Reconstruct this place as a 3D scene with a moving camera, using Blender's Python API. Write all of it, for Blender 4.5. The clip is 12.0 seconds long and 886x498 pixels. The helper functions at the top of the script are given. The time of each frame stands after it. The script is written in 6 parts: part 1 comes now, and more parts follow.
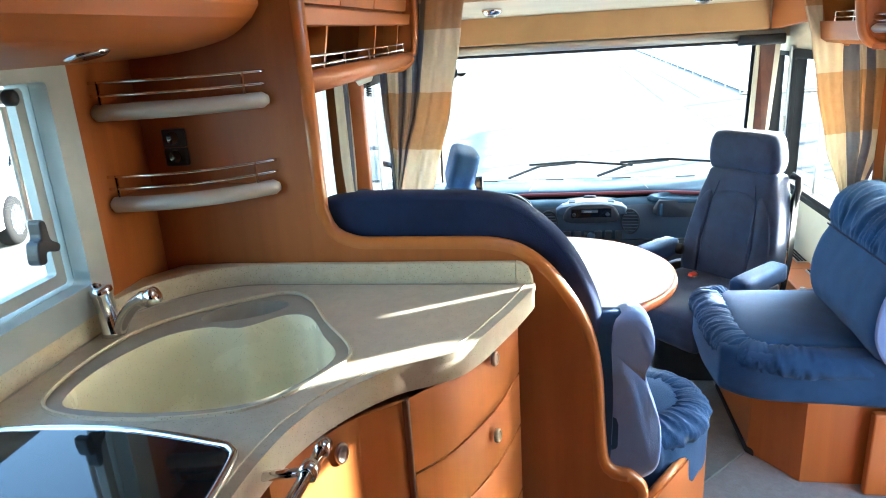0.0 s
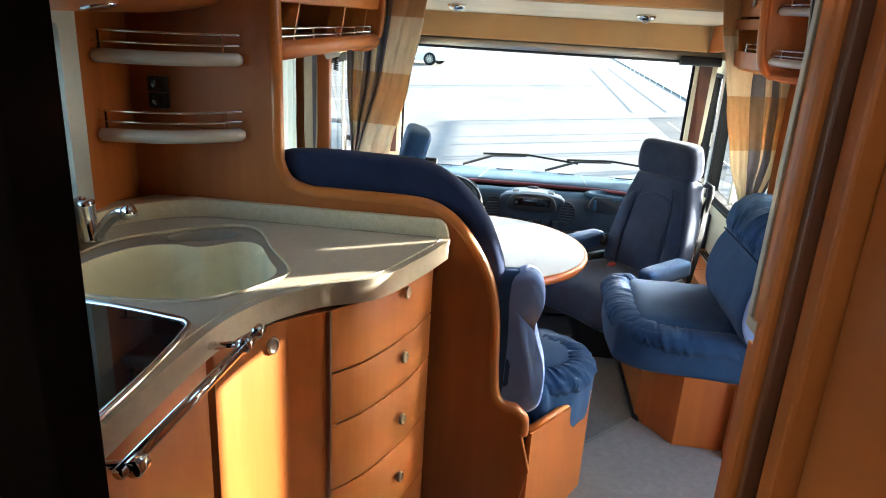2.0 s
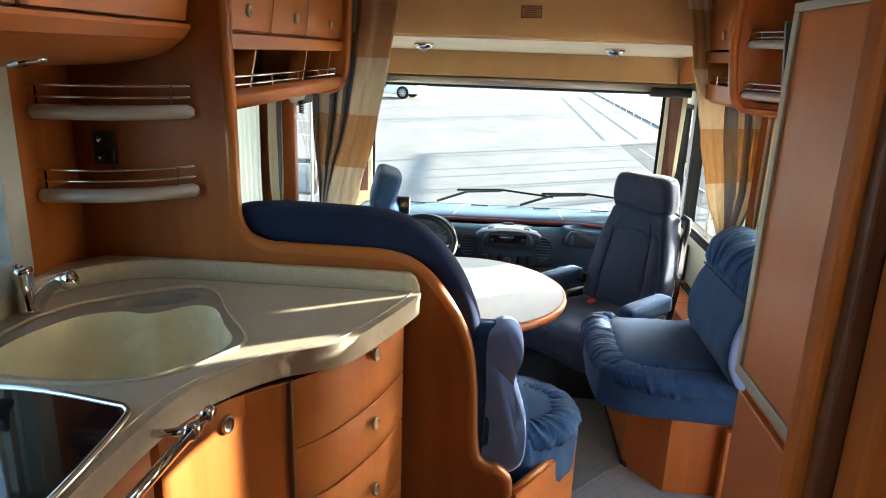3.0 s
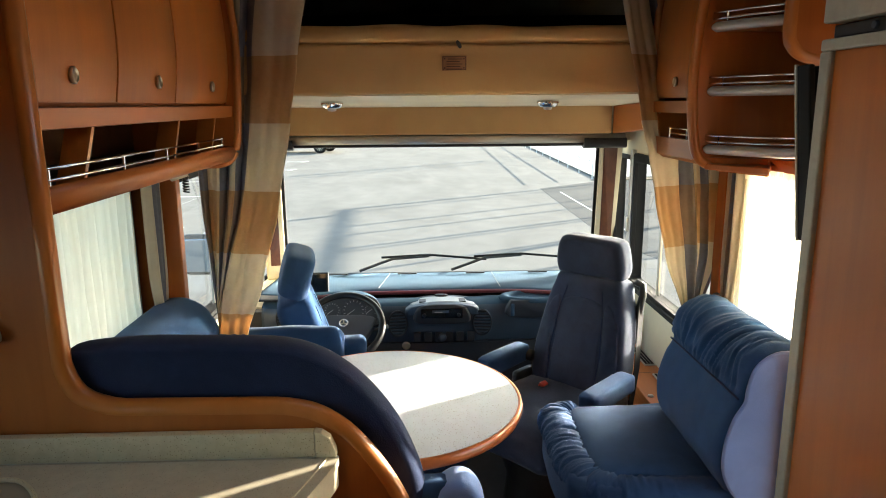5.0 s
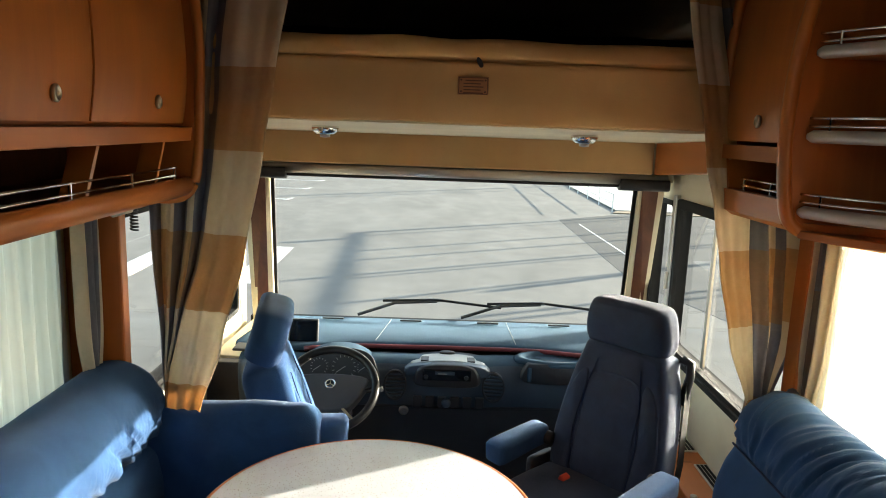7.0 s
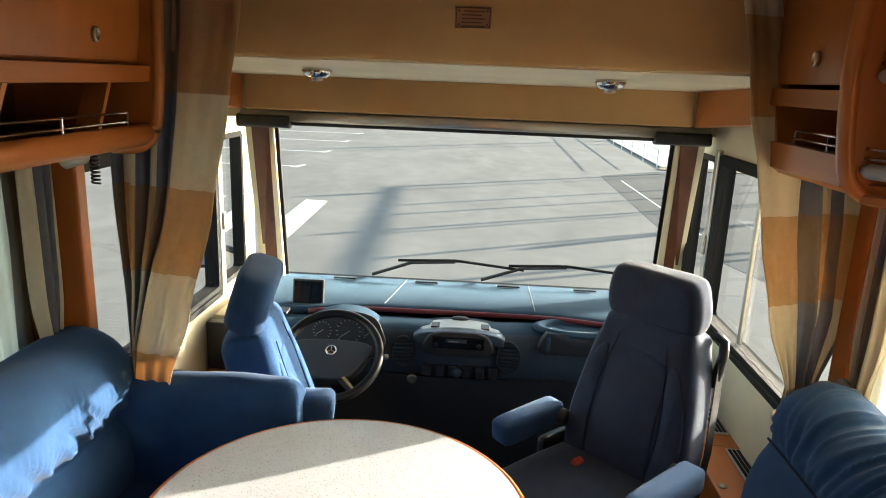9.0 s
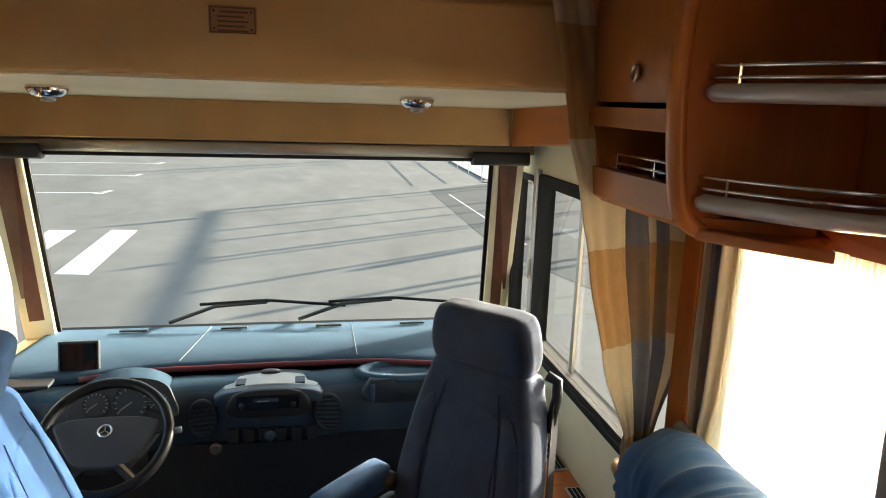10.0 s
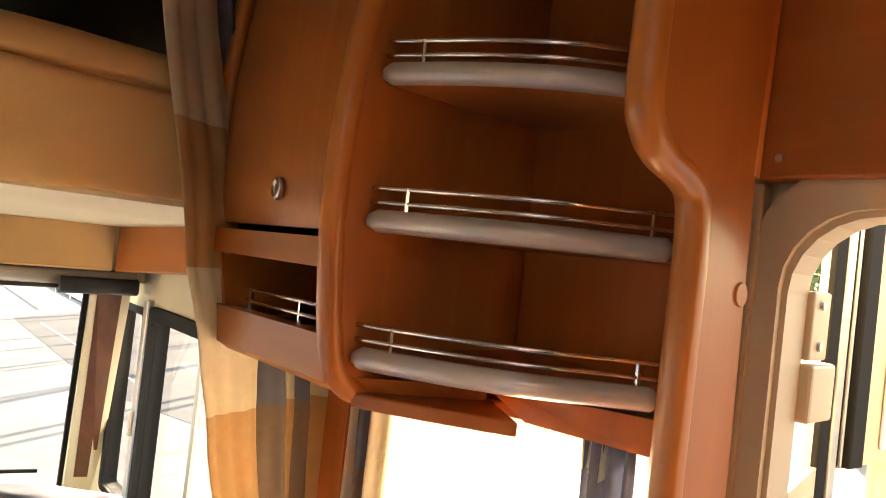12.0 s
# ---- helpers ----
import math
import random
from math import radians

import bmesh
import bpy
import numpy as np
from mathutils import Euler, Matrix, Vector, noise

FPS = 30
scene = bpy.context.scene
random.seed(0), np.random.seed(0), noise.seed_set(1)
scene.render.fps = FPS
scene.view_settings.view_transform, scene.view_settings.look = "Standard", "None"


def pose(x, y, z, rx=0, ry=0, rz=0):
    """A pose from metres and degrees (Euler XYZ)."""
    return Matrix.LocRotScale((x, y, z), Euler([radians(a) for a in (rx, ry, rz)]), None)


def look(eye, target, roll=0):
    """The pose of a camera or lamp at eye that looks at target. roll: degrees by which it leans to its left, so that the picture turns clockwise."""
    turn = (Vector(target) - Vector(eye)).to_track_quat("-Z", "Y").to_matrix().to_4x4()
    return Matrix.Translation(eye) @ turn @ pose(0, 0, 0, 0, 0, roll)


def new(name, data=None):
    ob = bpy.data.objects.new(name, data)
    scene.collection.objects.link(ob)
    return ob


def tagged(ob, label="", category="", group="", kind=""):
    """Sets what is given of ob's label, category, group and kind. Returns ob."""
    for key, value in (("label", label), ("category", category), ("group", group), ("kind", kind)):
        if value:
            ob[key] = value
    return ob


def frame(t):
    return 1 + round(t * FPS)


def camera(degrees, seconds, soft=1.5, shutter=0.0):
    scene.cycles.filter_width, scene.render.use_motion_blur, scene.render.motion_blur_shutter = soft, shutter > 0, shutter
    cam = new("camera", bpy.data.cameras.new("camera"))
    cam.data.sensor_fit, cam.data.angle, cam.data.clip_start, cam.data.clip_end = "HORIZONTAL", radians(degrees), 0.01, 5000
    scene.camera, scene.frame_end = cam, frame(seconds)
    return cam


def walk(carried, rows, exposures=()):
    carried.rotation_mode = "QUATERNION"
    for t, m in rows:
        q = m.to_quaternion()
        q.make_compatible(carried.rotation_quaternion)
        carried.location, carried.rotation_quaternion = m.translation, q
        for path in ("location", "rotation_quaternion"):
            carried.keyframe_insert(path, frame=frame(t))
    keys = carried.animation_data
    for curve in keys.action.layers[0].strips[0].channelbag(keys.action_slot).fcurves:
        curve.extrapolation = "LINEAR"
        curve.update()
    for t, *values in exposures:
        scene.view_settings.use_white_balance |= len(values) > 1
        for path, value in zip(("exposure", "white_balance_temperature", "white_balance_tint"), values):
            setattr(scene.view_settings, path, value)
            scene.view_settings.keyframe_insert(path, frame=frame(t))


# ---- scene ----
cam = camera(65.9, 12.0, soft=1.0)
PATH = [
    (0, (-0.189, 0.045, 1.479), (-0.504, 1.925, 0.871), -3.6),
    (0.5, (-0.188, 0.054, 1.477), (-0.384, 1.947, 0.86), -2.2),
    (1, (-0.195, -0.014, 1.478), (-0.372, 1.825, 0.712), 2.3),
    (1.5, (-0.17, -0.145, 1.492), (-0.374, 1.715, 0.784), 3.4),
    (2, (-0.069, -0.24, 1.493), (-0.269, 1.644, 0.851), 3.4),
    (2.5, (-0.026, -0.234, 1.508), (-0.264, 1.672, 0.951), 1.3),
    (2.7, (-0.039, -0.195, 1.513), (-0.234, 1.717, 0.958), 1.6),
    (4.3, (-0.092, 0.118, 1.524), (-0.121, 2.059, 1.045), 0.7),
    (4.5, (-0.096, 0.192, 1.529), (-0.093, 2.151, 1.128), -0.1),
    (5, (-0.083, 0.331, 1.545), (-0.018, 2.286, 1.129), -0.4),
    (5.5, (-0.09, 0.455, 1.527), (0.129, 2.401, 1.122), 0.7),
    (6, (-0.125, 0.634, 1.542), (0.155, 2.565, 1.101), -0.5),
    (6.5, (-0.093, 0.759, 1.542), (0.113, 2.679, 1.021), 0.8),
    (7, (-0.048, 0.823, 1.565), (-0.026, 2.791, 1.215), 2.1),
    (7.2, (-0.039, 0.8, 1.572), (-0.06, 2.777, 1.267), 2.7),
    (8.8, (0.042, 0.988, 1.554), (-0.133, 2.925, 1.087), 1.8),
    (9, (0.067, 1.062, 1.541), (-0.025, 3.0, 1.057), 2.3),
    (9.5, (0.104, 1.248, 1.529), (0.346, 3.178, 1.06), 2.4),
    (10, (0.168, 1.371, 1.549), (0.549, 3.288, 1.126), 1.9),
    (10.5, (0.213, 1.434, 1.582), (0.723, 3.339, 1.246), 2.9),
    (11, (0.207, 1.48, 1.595), (1.107, 3.255, 1.393), 3.2),
    (11.5, (0.212, 1.548, 1.579), (1.385, 3.16, 1.421), 5.1),
    (12, (0.285, 1.648, 1.536), (1.6, 3.154, 1.569), 6.4),
]
walk(cam, [(t, look(eye, target, roll)) for t, eye, target, roll in PATH],
     exposures=[(0.0, 3.88, 5300, 3), (0.6, 3.66, 5350, 3), (1.2, 3.36, 5600, 4), (2.0, 3.13, 5850, 6), (2.7, 2.98, 6050, 6), (4.3, 2.75, 6400, 6), (5.0, 2.55, 6550, 6), (6.0, 2.37, 6600, 4), (6.5, 2.26, 6600, 4), (7.2, 2.18, 6620, 5),
                (9.0, 2.15, 6650, 5), (10.0, 2.03, 6700, 6), (10.6, 2.03, 6750, 7), (11.3, 2.5, 7400, 13), (12.0, 3.26, 7900, 18)])

# ---- light: low winter sun ahead and to the right, clear sky ----
ELEV = 11.5
SUN_DIR = Vector((0.866, 0.50, 0.0)).normalized() * math.cos(radians(ELEV)) + Vector((0, 0, math.sin(radians(ELEV))))
world = bpy.data.worlds.new("sky")
scene.world = world
world.use_nodes = True
wn = world.node_tree.nodes
sky = wn.new("ShaderNodeTexSky")
sky.sky_type = 'NISHITA'
sky.sun_disc = False
sky.sun_elevation = radians(ELEV)
sky.sun_rotation = math.atan2(SUN_DIR.x, SUN_DIR.y)
world.node_tree.links.new(sky.outputs["Color"], wn["Background"].inputs["Color"])
wn["Background"].inputs["Strength"].default_value = 0.14
sun_data = bpy.data.lights.new("sun", 'SUN')
sun_data.energy = 5.0
sun_data.angle = radians(0.4)
sun_data.color = (1.0, 0.90, 0.76)
sun = new("sun", sun_data)
sun.matrix_world = look(SUN_DIR * 60, (0, 0, 0))

# ---- materials ----


def mat(name, base, rough=0.5, metal=0.0, vary=None, scale=(6, 6, 6), detail=6.0, bump=0.0, bump_scale=None, fine=None, spots=None, coat=0.0, sheen=0.0, spec=0.5, trans=0.0, glow=0.0):
    """A principled material: a second colour blended in by stretched noise, a fine noise for relief, and optional specks."""
    m = bpy.data.materials.new(name)
    m.use_nodes = True
    nt = m.node_tree
    p = nt.nodes["Principled BSDF"]
    p.inputs["Base Color"].default_value = (*base, 1)
    p.inputs["Roughness"].default_value = rough
    p.inputs["Metallic"].default_value = metal
    p.inputs["Coat Weight"].default_value = coat
    p.inputs["Coat Roughness"].default_value = 0.15
    p.inputs["Sheen Weight"].default_value = sheen
    p.inputs["Specular IOR Level"].default_value = spec
    p.inputs["Transmission Weight"].default_value = trans
    if vary is None and not bump:
        return m
    tex = nt.nodes.new("ShaderNodeTexCoord")
    col = None
    if vary is not None:
        mp = nt.nodes.new("ShaderNodeMapping")
        mp.inputs["Scale"].default_value = scale
        nt.links.new(tex.outputs["Object"], mp.inputs["Vector"])
        n1 = nt.nodes.new("ShaderNodeTexNoise")
        n1.inputs["Scale"].default_value = 1.0
        n1.inputs["Detail"].default_value = detail
        n1.inputs["Roughness"].default_value = 0.6
        n1.inputs["Distortion"].default_value = 0.6
        nt.links.new(mp.outputs["Vector"], n1.inputs["Vector"])
        ramp = nt.nodes.new("ShaderNodeValToRGB")
        ramp.color_ramp.elements[0].position = 0.32
        ramp.color_ramp.elements[1].position = 0.70
        ramp.color_ramp.elements[0].color = (*vary, 1)
        ramp.color_ramp.elements[1].color = (*base, 1)
        nt.links.new(n1.outputs["Fac"], ramp.inputs["Fac"])
        col = ramp.outputs["Color"]
        big = nt.nodes.new("ShaderNodeTexNoise")
        big.inputs["Scale"].default_value = 2.3
        big.inputs["Detail"].default_value = 2.0
        nt.links.new(tex.outputs["Object"], big.inputs["Vector"])
        mr = nt.nodes.new("ShaderNodeMapRange")
        mr.inputs["To Min"].default_value = 0.86
        mr.inputs["To Max"].default_value = 1.14
        nt.links.new(big.outputs["Fac"], mr.inputs["Value"])
        mul = nt.nodes.new("ShaderNodeMix")
        mul.data_type, mul.blend_type = 'RGBA', 'MULTIPLY'
        mul.inputs["Factor"].default_value = 1.0
        nt.links.new(col, mul.inputs["A"])
        nt.links.new(mr.outputs["Result"], mul.inputs["B"])
        col = mul.outputs["Result"]
        rr = nt.nodes.new("ShaderNodeMapRange")
        rr.inputs["To Min"].default_value = max(0.02, rough - 0.08)
        rr.inputs["To Max"].default_value = min(1.0, rough + 0.10)
        nt.links.new(n1.outputs["Fac"], rr.inputs["Value"])
        nt.links.new(rr.outputs["Result"], p.inputs["Roughness"])
    if spots is not None:
        vo = nt.nodes.new("ShaderNodeTexVoronoi")
        vo.inputs["Scale"].default_value = spots[1]
        nt.links.new(tex.outputs["Object"], vo.inputs["Vector"])
        th = nt.nodes.new("ShaderNodeMath")
        th.operation = 'LESS_THAN'
        th.inputs[1].default_value = spots[2]
        nt.links.new(vo.outputs["Distance"], th.inputs[0])
        mx = nt.nodes.new("ShaderNodeMix")
        mx.data_type = 'RGBA'
        nt.links.new(th.outputs["Value"], mx.inputs["Factor"])
        if col:
            nt.links.new(col, mx.inputs["A"])
        else:
            mx.inputs["A"].default_value = (*base, 1)
        mx.inputs["B"].default_value = (*spots[0], 1)
        col = mx.outputs["Result"]
    if col:
        nt.links.new(col, p.inputs["Base Color"])
    if bump:
        n2 = nt.nodes.new("ShaderNodeTexNoise")
        n2.inputs["Detail"].default_value = 4.0
        mp2 = nt.nodes.new("ShaderNodeMapping")
        mp2.inputs["Scale"].default_value = bump_scale or (60, 60, 60)
        nt.links.new(tex.outputs["Object"], mp2.inputs["Vector"])
        nt.links.new(mp2.outputs["Vector"], n2.inputs["Vector"])
        n2.inputs["Scale"].default_value = 1.0
        bp = nt.nodes.new("ShaderNodeBump")
        bp.inputs["Strength"].default_value = bump
        bp.inputs["Distance"].default_value = 0.004
        nt.links.new(n2.outputs["Fac"], bp.inputs["Height"])
        nt.links.new(bp.outputs["Normal"], p.inputs["Normal"])
    return m


WOOD = mat("pear_wood", (0.42, 0.129, 0.025), 0.40, vary=(0.345, 0.102, 0.019), scale=(22, 22, 1.6), coat=0.10, spec=0.35, bump=0.04, bump_scale=(120, 120, 8))
WOOD_Y = mat("pear_wood_lengthwise", (0.42, 0.129, 0.025), 0.40, vary=(0.345, 0.102, 0.019), scale=(22, 1.6, 22), coat=0.10, spec=0.35, bump=0.04, bump_scale=(120, 8, 120))
WOOD_X = mat("pear_wood_crosswise", (0.42, 0.129, 0.025), 0.40, vary=(0.345, 0.102, 0.019), scale=(1.6, 22, 22), coat=0.10, spec=0.35, bump=0.04, bump_scale=(8, 120, 120))
EDGE = mat("wood_edge_band", (0.50, 0.170, 0.032), 0.34, vary=(0.42, 0.130, 0.022), scale=(14, 14, 3), coat=0.3)
# walnut inlay and dark strips; also painted shade inside the rack and niche
WALNUT_AND_SHADE = mat("walnut_and_recess_shade", (0.13, 0.042, 0.018), 0.35, vary=(0.06, 0.018, 0.008), scale=(16, 16, 6), coat=0.2, detail=8)
VELOUR = mat("blue_velour", (0.028, 0.074, 0.175), 0.9, vary=(0.020, 0.053, 0.130), scale=(9, 9, 9), sheen=0.07, bump=0.25, bump_scale=(420, 420, 420), spec=0.10)
VELOUR_DARK = mat("navy_velour", (0.022, 0.034, 0.085), 0.9, vary=(0.015, 0.023, 0.06), scale=(9, 9, 9), bump=0.2, bump_scale=(420, 420, 420), sheen=0.06, spec=0.12)
VELOUR_GREY = mat("slate_blue_seat_velour", (0.042, 0.056, 0.096), 0.9, vary=(0.030, 0.041, 0.072), scale=(14, 14, 14), bump=0.25, bump_scale=(420, 420, 420), sheen=0.10, spec=0.12)
VELOUR_LIGHT = mat("pale_blue_side_cloth", (0.20, 0.33, 0.68), 0.85, vary=(0.16, 0.27, 0.58), scale=(9, 9, 9), bump=0.2, bump_scale=(420, 420, 420), sheen=0.4, spec=0.2)
PIPING = mat("grey_piping", (0.30, 0.32, 0.38), 0.7)
CREAM = mat("cream_panel", (0.66, 0.58, 0.40), 0.6, vary=(0.60, 0.52, 0.35), scale=(5, 5, 5), bump=0.05, bump_scale=(90, 90, 90))
TAN = mat("tan_soft_cladding", (0.56, 0.35, 0.15), 0.75, vary=(0.50, 0.30, 0.12), scale=(4, 4, 4), bump=0.12, bump_scale=(200, 200, 200))
WALLTAN = mat("beige_wall", (0.42, 0.32, 0.20), 0.7, vary=(0.38, 0.28, 0.17), scale=(5, 5, 5), bump=0.05, bump_scale=(120, 120, 120))
OFFWHITE = mat("off_white_plastic", (0.62, 0.60, 0.52), 0.45, vary=(0.56, 0.54, 0.46), scale=(6, 6, 6))
FRAMEGREY = mat("window_frame_plastic", (0.46, 0.49, 0.46), 0.42, vary=(0.39, 0.42, 0.39), scale=(8, 8, 8))
DOORBEIGE = mat("beige_door_plastic", (0.58, 0.47, 0.31), 0.45, vary=(0.53, 0.43, 0.28), scale=(6, 6, 6))
STONE = mat("mineral_worktop", (0.54, 0.475, 0.355), 0.34, vary=(0.46, 0.40, 0.29), scale=(40, 40, 40), spots=((0.22, 0.17, 0.11), 260.0, 0.16), bump=0.02)
SPLASH = mat("mineral_upstand", (0.64, 0.57, 0.39), 0.42, vary=(0.55, 0.48, 0.31), scale=(60, 60, 60), spots=((0.27, 0.21, 0.12), 230.0, 0.18))
BASIN = mat("cream_sink", (0.84, 0.78, 0.54), 0.25, vary=(0.78, 0.71, 0.46), scale=(7, 7, 7), spots=((0.40, 0.33, 0.17), 240.0, 0.14))
RIM = mat("grey_sink_rim", (0.40, 0.355, 0.27), 0.4, vary=(0.34, 0.30, 0.225), scale=(20, 20, 20))
TABLETOP = mat("speckled_table_laminate", (0.49, 0.52, 0.57), 0.38, vary=(0.45, 0.475, 0.52), scale=(30, 30, 30), spots=((0.18, 0.16, 0.14), 150.0, 0.20))
CHROME = mat("chrome", (0.80, 0.80, 0.80), 0.10, 1.0)
STEEL = mat("brushed_aluminium", (0.56, 0.54, 0.49), 0.34, 0.85, vary=(0.48, 0.46, 0.42), scale=(6, 60, 60))
SHELFLIP = mat("silver_shelf_lip", (0.56, 0.54, 0.50), 0.36, 0.35, vary=(0.50, 0.48, 0.44), scale=(10, 10, 60))
NICKEL = mat("nickel_knob", (0.55, 0.50, 0.42), 0.28, 1.0)
BLACK = mat("black_plastic", (0.012, 0.012, 0.014), 0.45, vary=(0.018, 0.018, 0.02), scale=(20, 20, 20))
RUBBER = mat("black_rubber", (0.008, 0.008, 0.008), 0.8, spec=0.2)
GLASSBLACK = mat("black_glass", (0.006, 0.007, 0.008), 0.04, spec=0.7)
DASHBLUE = mat("blue_grey_dash_cover", (0.042, 0.075, 0.112), 0.85, vary=(0.035, 0.064, 0.096), scale=(7, 7, 7), spec=0.04, bump=0.15, bump_scale=(260, 260, 260))
DASHPLASTIC = mat("dark_blue_dash_plastic", (0.040, 0.062, 0.090), 0.42, vary=(0.032, 0.050, 0.074), scale=(10, 10, 10), bump=0.10, bump_scale=(320, 320, 320))
DASHDARK = mat("charcoal_dash_plastic", (0.013, 0.015, 0.020), 0.5, vary=(0.017, 0.020, 0.026), scale=(14, 14, 14), bump=0.1, bump_scale=(300, 300, 300))
REDTRIM = mat("wine_red_edge_trim", (0.10, 0.012, 0.016), 0.5)
DIAL = mat("dial_face", (0.03, 0.032, 0.036), 0.5)
PRINT = mat("pale_print", (0.36, 0.36, 0.34), 0.6)
BROWNPRINT = mat("brown_print", (0.10, 0.04, 0.02), 0.6)
ORANGE = mat("red_buckle", (0.55, 0.05, 0.02), 0.45)
CARPET = mat("grey_carpet", (0.33, 0.325, 0.31), 0.95, vary=(0.27, 0.265, 0.25), scale=(40, 40, 40), bump=0.6, bump_scale=(260, 260, 260), spec=0.1)
CARPET_FRONT = mat("grey_green_carpet", (0.20, 0.205, 0.185), 0.95, vary=(0.16, 0.165, 0.15), scale=(40, 40, 40), bump=0.6, bump_scale=(260, 260, 260), spec=0.1)
CEILING = mat("ceiling_lining", (0.36, 0.32, 0.26), 0.8, vary=(0.33, 0.29, 0.235), scale=(4, 4, 4), bump=0.05)
# near black: deep shade put into the colour of recess, mattress and partition
SHADE_BLACK = mat("recess_shade_black", (0.008, 0.006, 0.005), 1.0, vary=(0.011, 0.008, 0.007), scale=(10, 10, 10), spec=0.0)
CLOTH_CREAM = mat("curtain_cream", (0.72, 0.65, 0.52), 0.9, vary=(0.67, 0.60, 0.47), scale=(50, 50, 50), bump=0.2, bump_scale=(500, 500, 500), sheen=0.2)
CLOTH_GOLD = mat("curtain_gold", (0.57, 0.38, 0.20), 0.9, vary=(0.52, 0.34, 0.17), scale=(50, 50, 50), bump=0.2, bump_scale=(500, 500, 500), sheen=0.2)
CLOTH_BLUE = mat("curtain_slate", (0.235, 0.25, 0.30), 0.9, vary=(0.20, 0.215, 0.26), scale=(50, 50, 50), bump=0.2, bump_scale=(500, 500, 500), sheen=0.2)
CLOTH_TAUPE = mat("curtain_taupe", (0.30, 0.23, 0.17), 0.9, vary=(0.265, 0.20, 0.145), scale=(50, 50, 50), bump=0.2, bump_scale=(500, 500, 500), sheen=0.2)
ASPHALT = mat("worn_asphalt", (0.228, 0.220, 0.200), 0.9, vary=(0.168, 0.162, 0.147), scale=(0.9, 0.35, 0.55), bump=0.35, bump_scale=(22, 22, 22), spec=0.2, detail=9)
# asphalt with a cast shadow put into its colour
SHADED_ASPHALT = mat("shaded_asphalt", (0.105, 0.105, 0.10), 0.9, vary=(0.085, 0.085, 0.082), scale=(1.2, 1.2, 1.2), bump=0.35, bump_scale=(22, 22, 22), spec=0.2, detail=9)
ROADPAINT = mat("white_road_paint", (0.62, 0.62, 0.60), 0.8, vary=(0.46, 0.46, 0.44), scale=(5, 5, 5))
CONCRETE = mat("pale_concrete", (0.46, 0.45, 0.42), 0.85, vary=(0.40, 0.39, 0.36), scale=(2, 2, 2), bump=0.2)
WHITEPAINT = mat("white_paint", (0.74, 0.74, 0.72), 0.5, vary=(0.68, 0.68, 0.66), scale=(3, 3, 3))
CARPAINT = mat("silver_car_paint", (0.50, 0.51, 0.52), 0.3, 0.3, coat=0.6)
WHITECAR = mat("white_car_paint", (0.72, 0.73, 0.73), 0.3, 0.0, coat=0.6)
LEAF = mat("leaf_green", (0.12, 0.15, 0.035), 0.6, vary=(0.09, 0.12, 0.025), scale=(3, 3, 3))
BARK = mat("bark", (0.10, 0.075, 0.05), 0.9, vary=(0.07, 0.05, 0.035), scale=(6, 6, 2), bump=0.4)
GRAVELBROWN = mat("dry_verge", (0.23, 0.17, 0.11), 0.95, vary=(0.17, 0.13, 0.08), scale=(3, 3, 3), bump=0.4)

for cloth in (CLOTH_CREAM, CLOTH_GOLD, CLOTH_BLUE, CLOTH_TAUPE):
    # thin woven cloth lets some daylight through
    ct = cloth.node_tree
    thin, both = ct.nodes.new("ShaderNodeBsdfTranslucent"), ct.nodes.new("ShaderNodeMixShader")
    body = ct.nodes["Principled BSDF"]
    ct.links.new(body.inputs["Base Color"].links[0].from_socket, thin.inputs["Color"])
    both.inputs[0].default_value = 0.46
    ct.links.new(body.outputs[0], both.inputs[1])
    ct.links.new(thin.outputs[0], both.inputs[2])
    ct.links.new(both.outputs[0], ct.nodes["Material Output"].inputs["Surface"])

GLASS = bpy.data.materials.new("clear_glass")
GLASS.use_nodes = True
gp = GLASS.node_tree.nodes["Principled BSDF"]
gp.inputs["Base Color"].default_value = (0.97, 0.985, 0.98, 1)
gp.inputs["Transmission Weight"].default_value = 1.0
gp.inputs["Roughness"].default_value = 0.0
gp.inputs["IOR"].default_value = 1.2

TRIMGREY = mat("grey_trim_strip", (0.36, 0.335, 0.27), 0.45, 0.2, vary=(0.31, 0.285, 0.225), scale=(6, 60, 60))
TRAY = mat("pale_step_plastic", (0.58, 0.63, 0.68), 0.5, vary=(0.50, 0.55, 0.60), scale=(6, 6, 6), bump=0.1)
MIRROR = mat("mirror_glass", (0.85, 0.87, 0.88), 0.02, 1.0)

NET = bpy.data.materials.new("white_net")
NET.use_nodes = True
nn, nl = NET.node_tree.nodes, NET.node_tree.links
nd = nn.new("ShaderNodeBsdfDiffuse")
nd.inputs["Color"].default_value = (0.84, 0.79, 0.64, 1)
ntl = nn.new("ShaderNodeBsdfTranslucent")
ntl.inputs["Color"].default_value = (0.94, 0.89, 0.74, 1)
ntp = nn.new("ShaderNodeBsdfTransparent")
nm1, nm2 = nn.new("ShaderNodeMixShader"), nn.new("ShaderNodeMixShader")
nm1.inputs[0].default_value = 0.78
nl.new(nd.outputs[0], nm1.inputs[1])
nl.new(ntl.outputs[0], nm1.inputs[2])
nm2.inputs[0].default_value = 0.10
nl.new(nm1.outputs[0], nm2.inputs[1])
nl.new(ntp.outputs[0], nm2.inputs[2])
nl.new(nm2.outputs[0], nn["Material Output"].inputs["Surface"])

# ---- building blocks ----
ORIGIN = {}


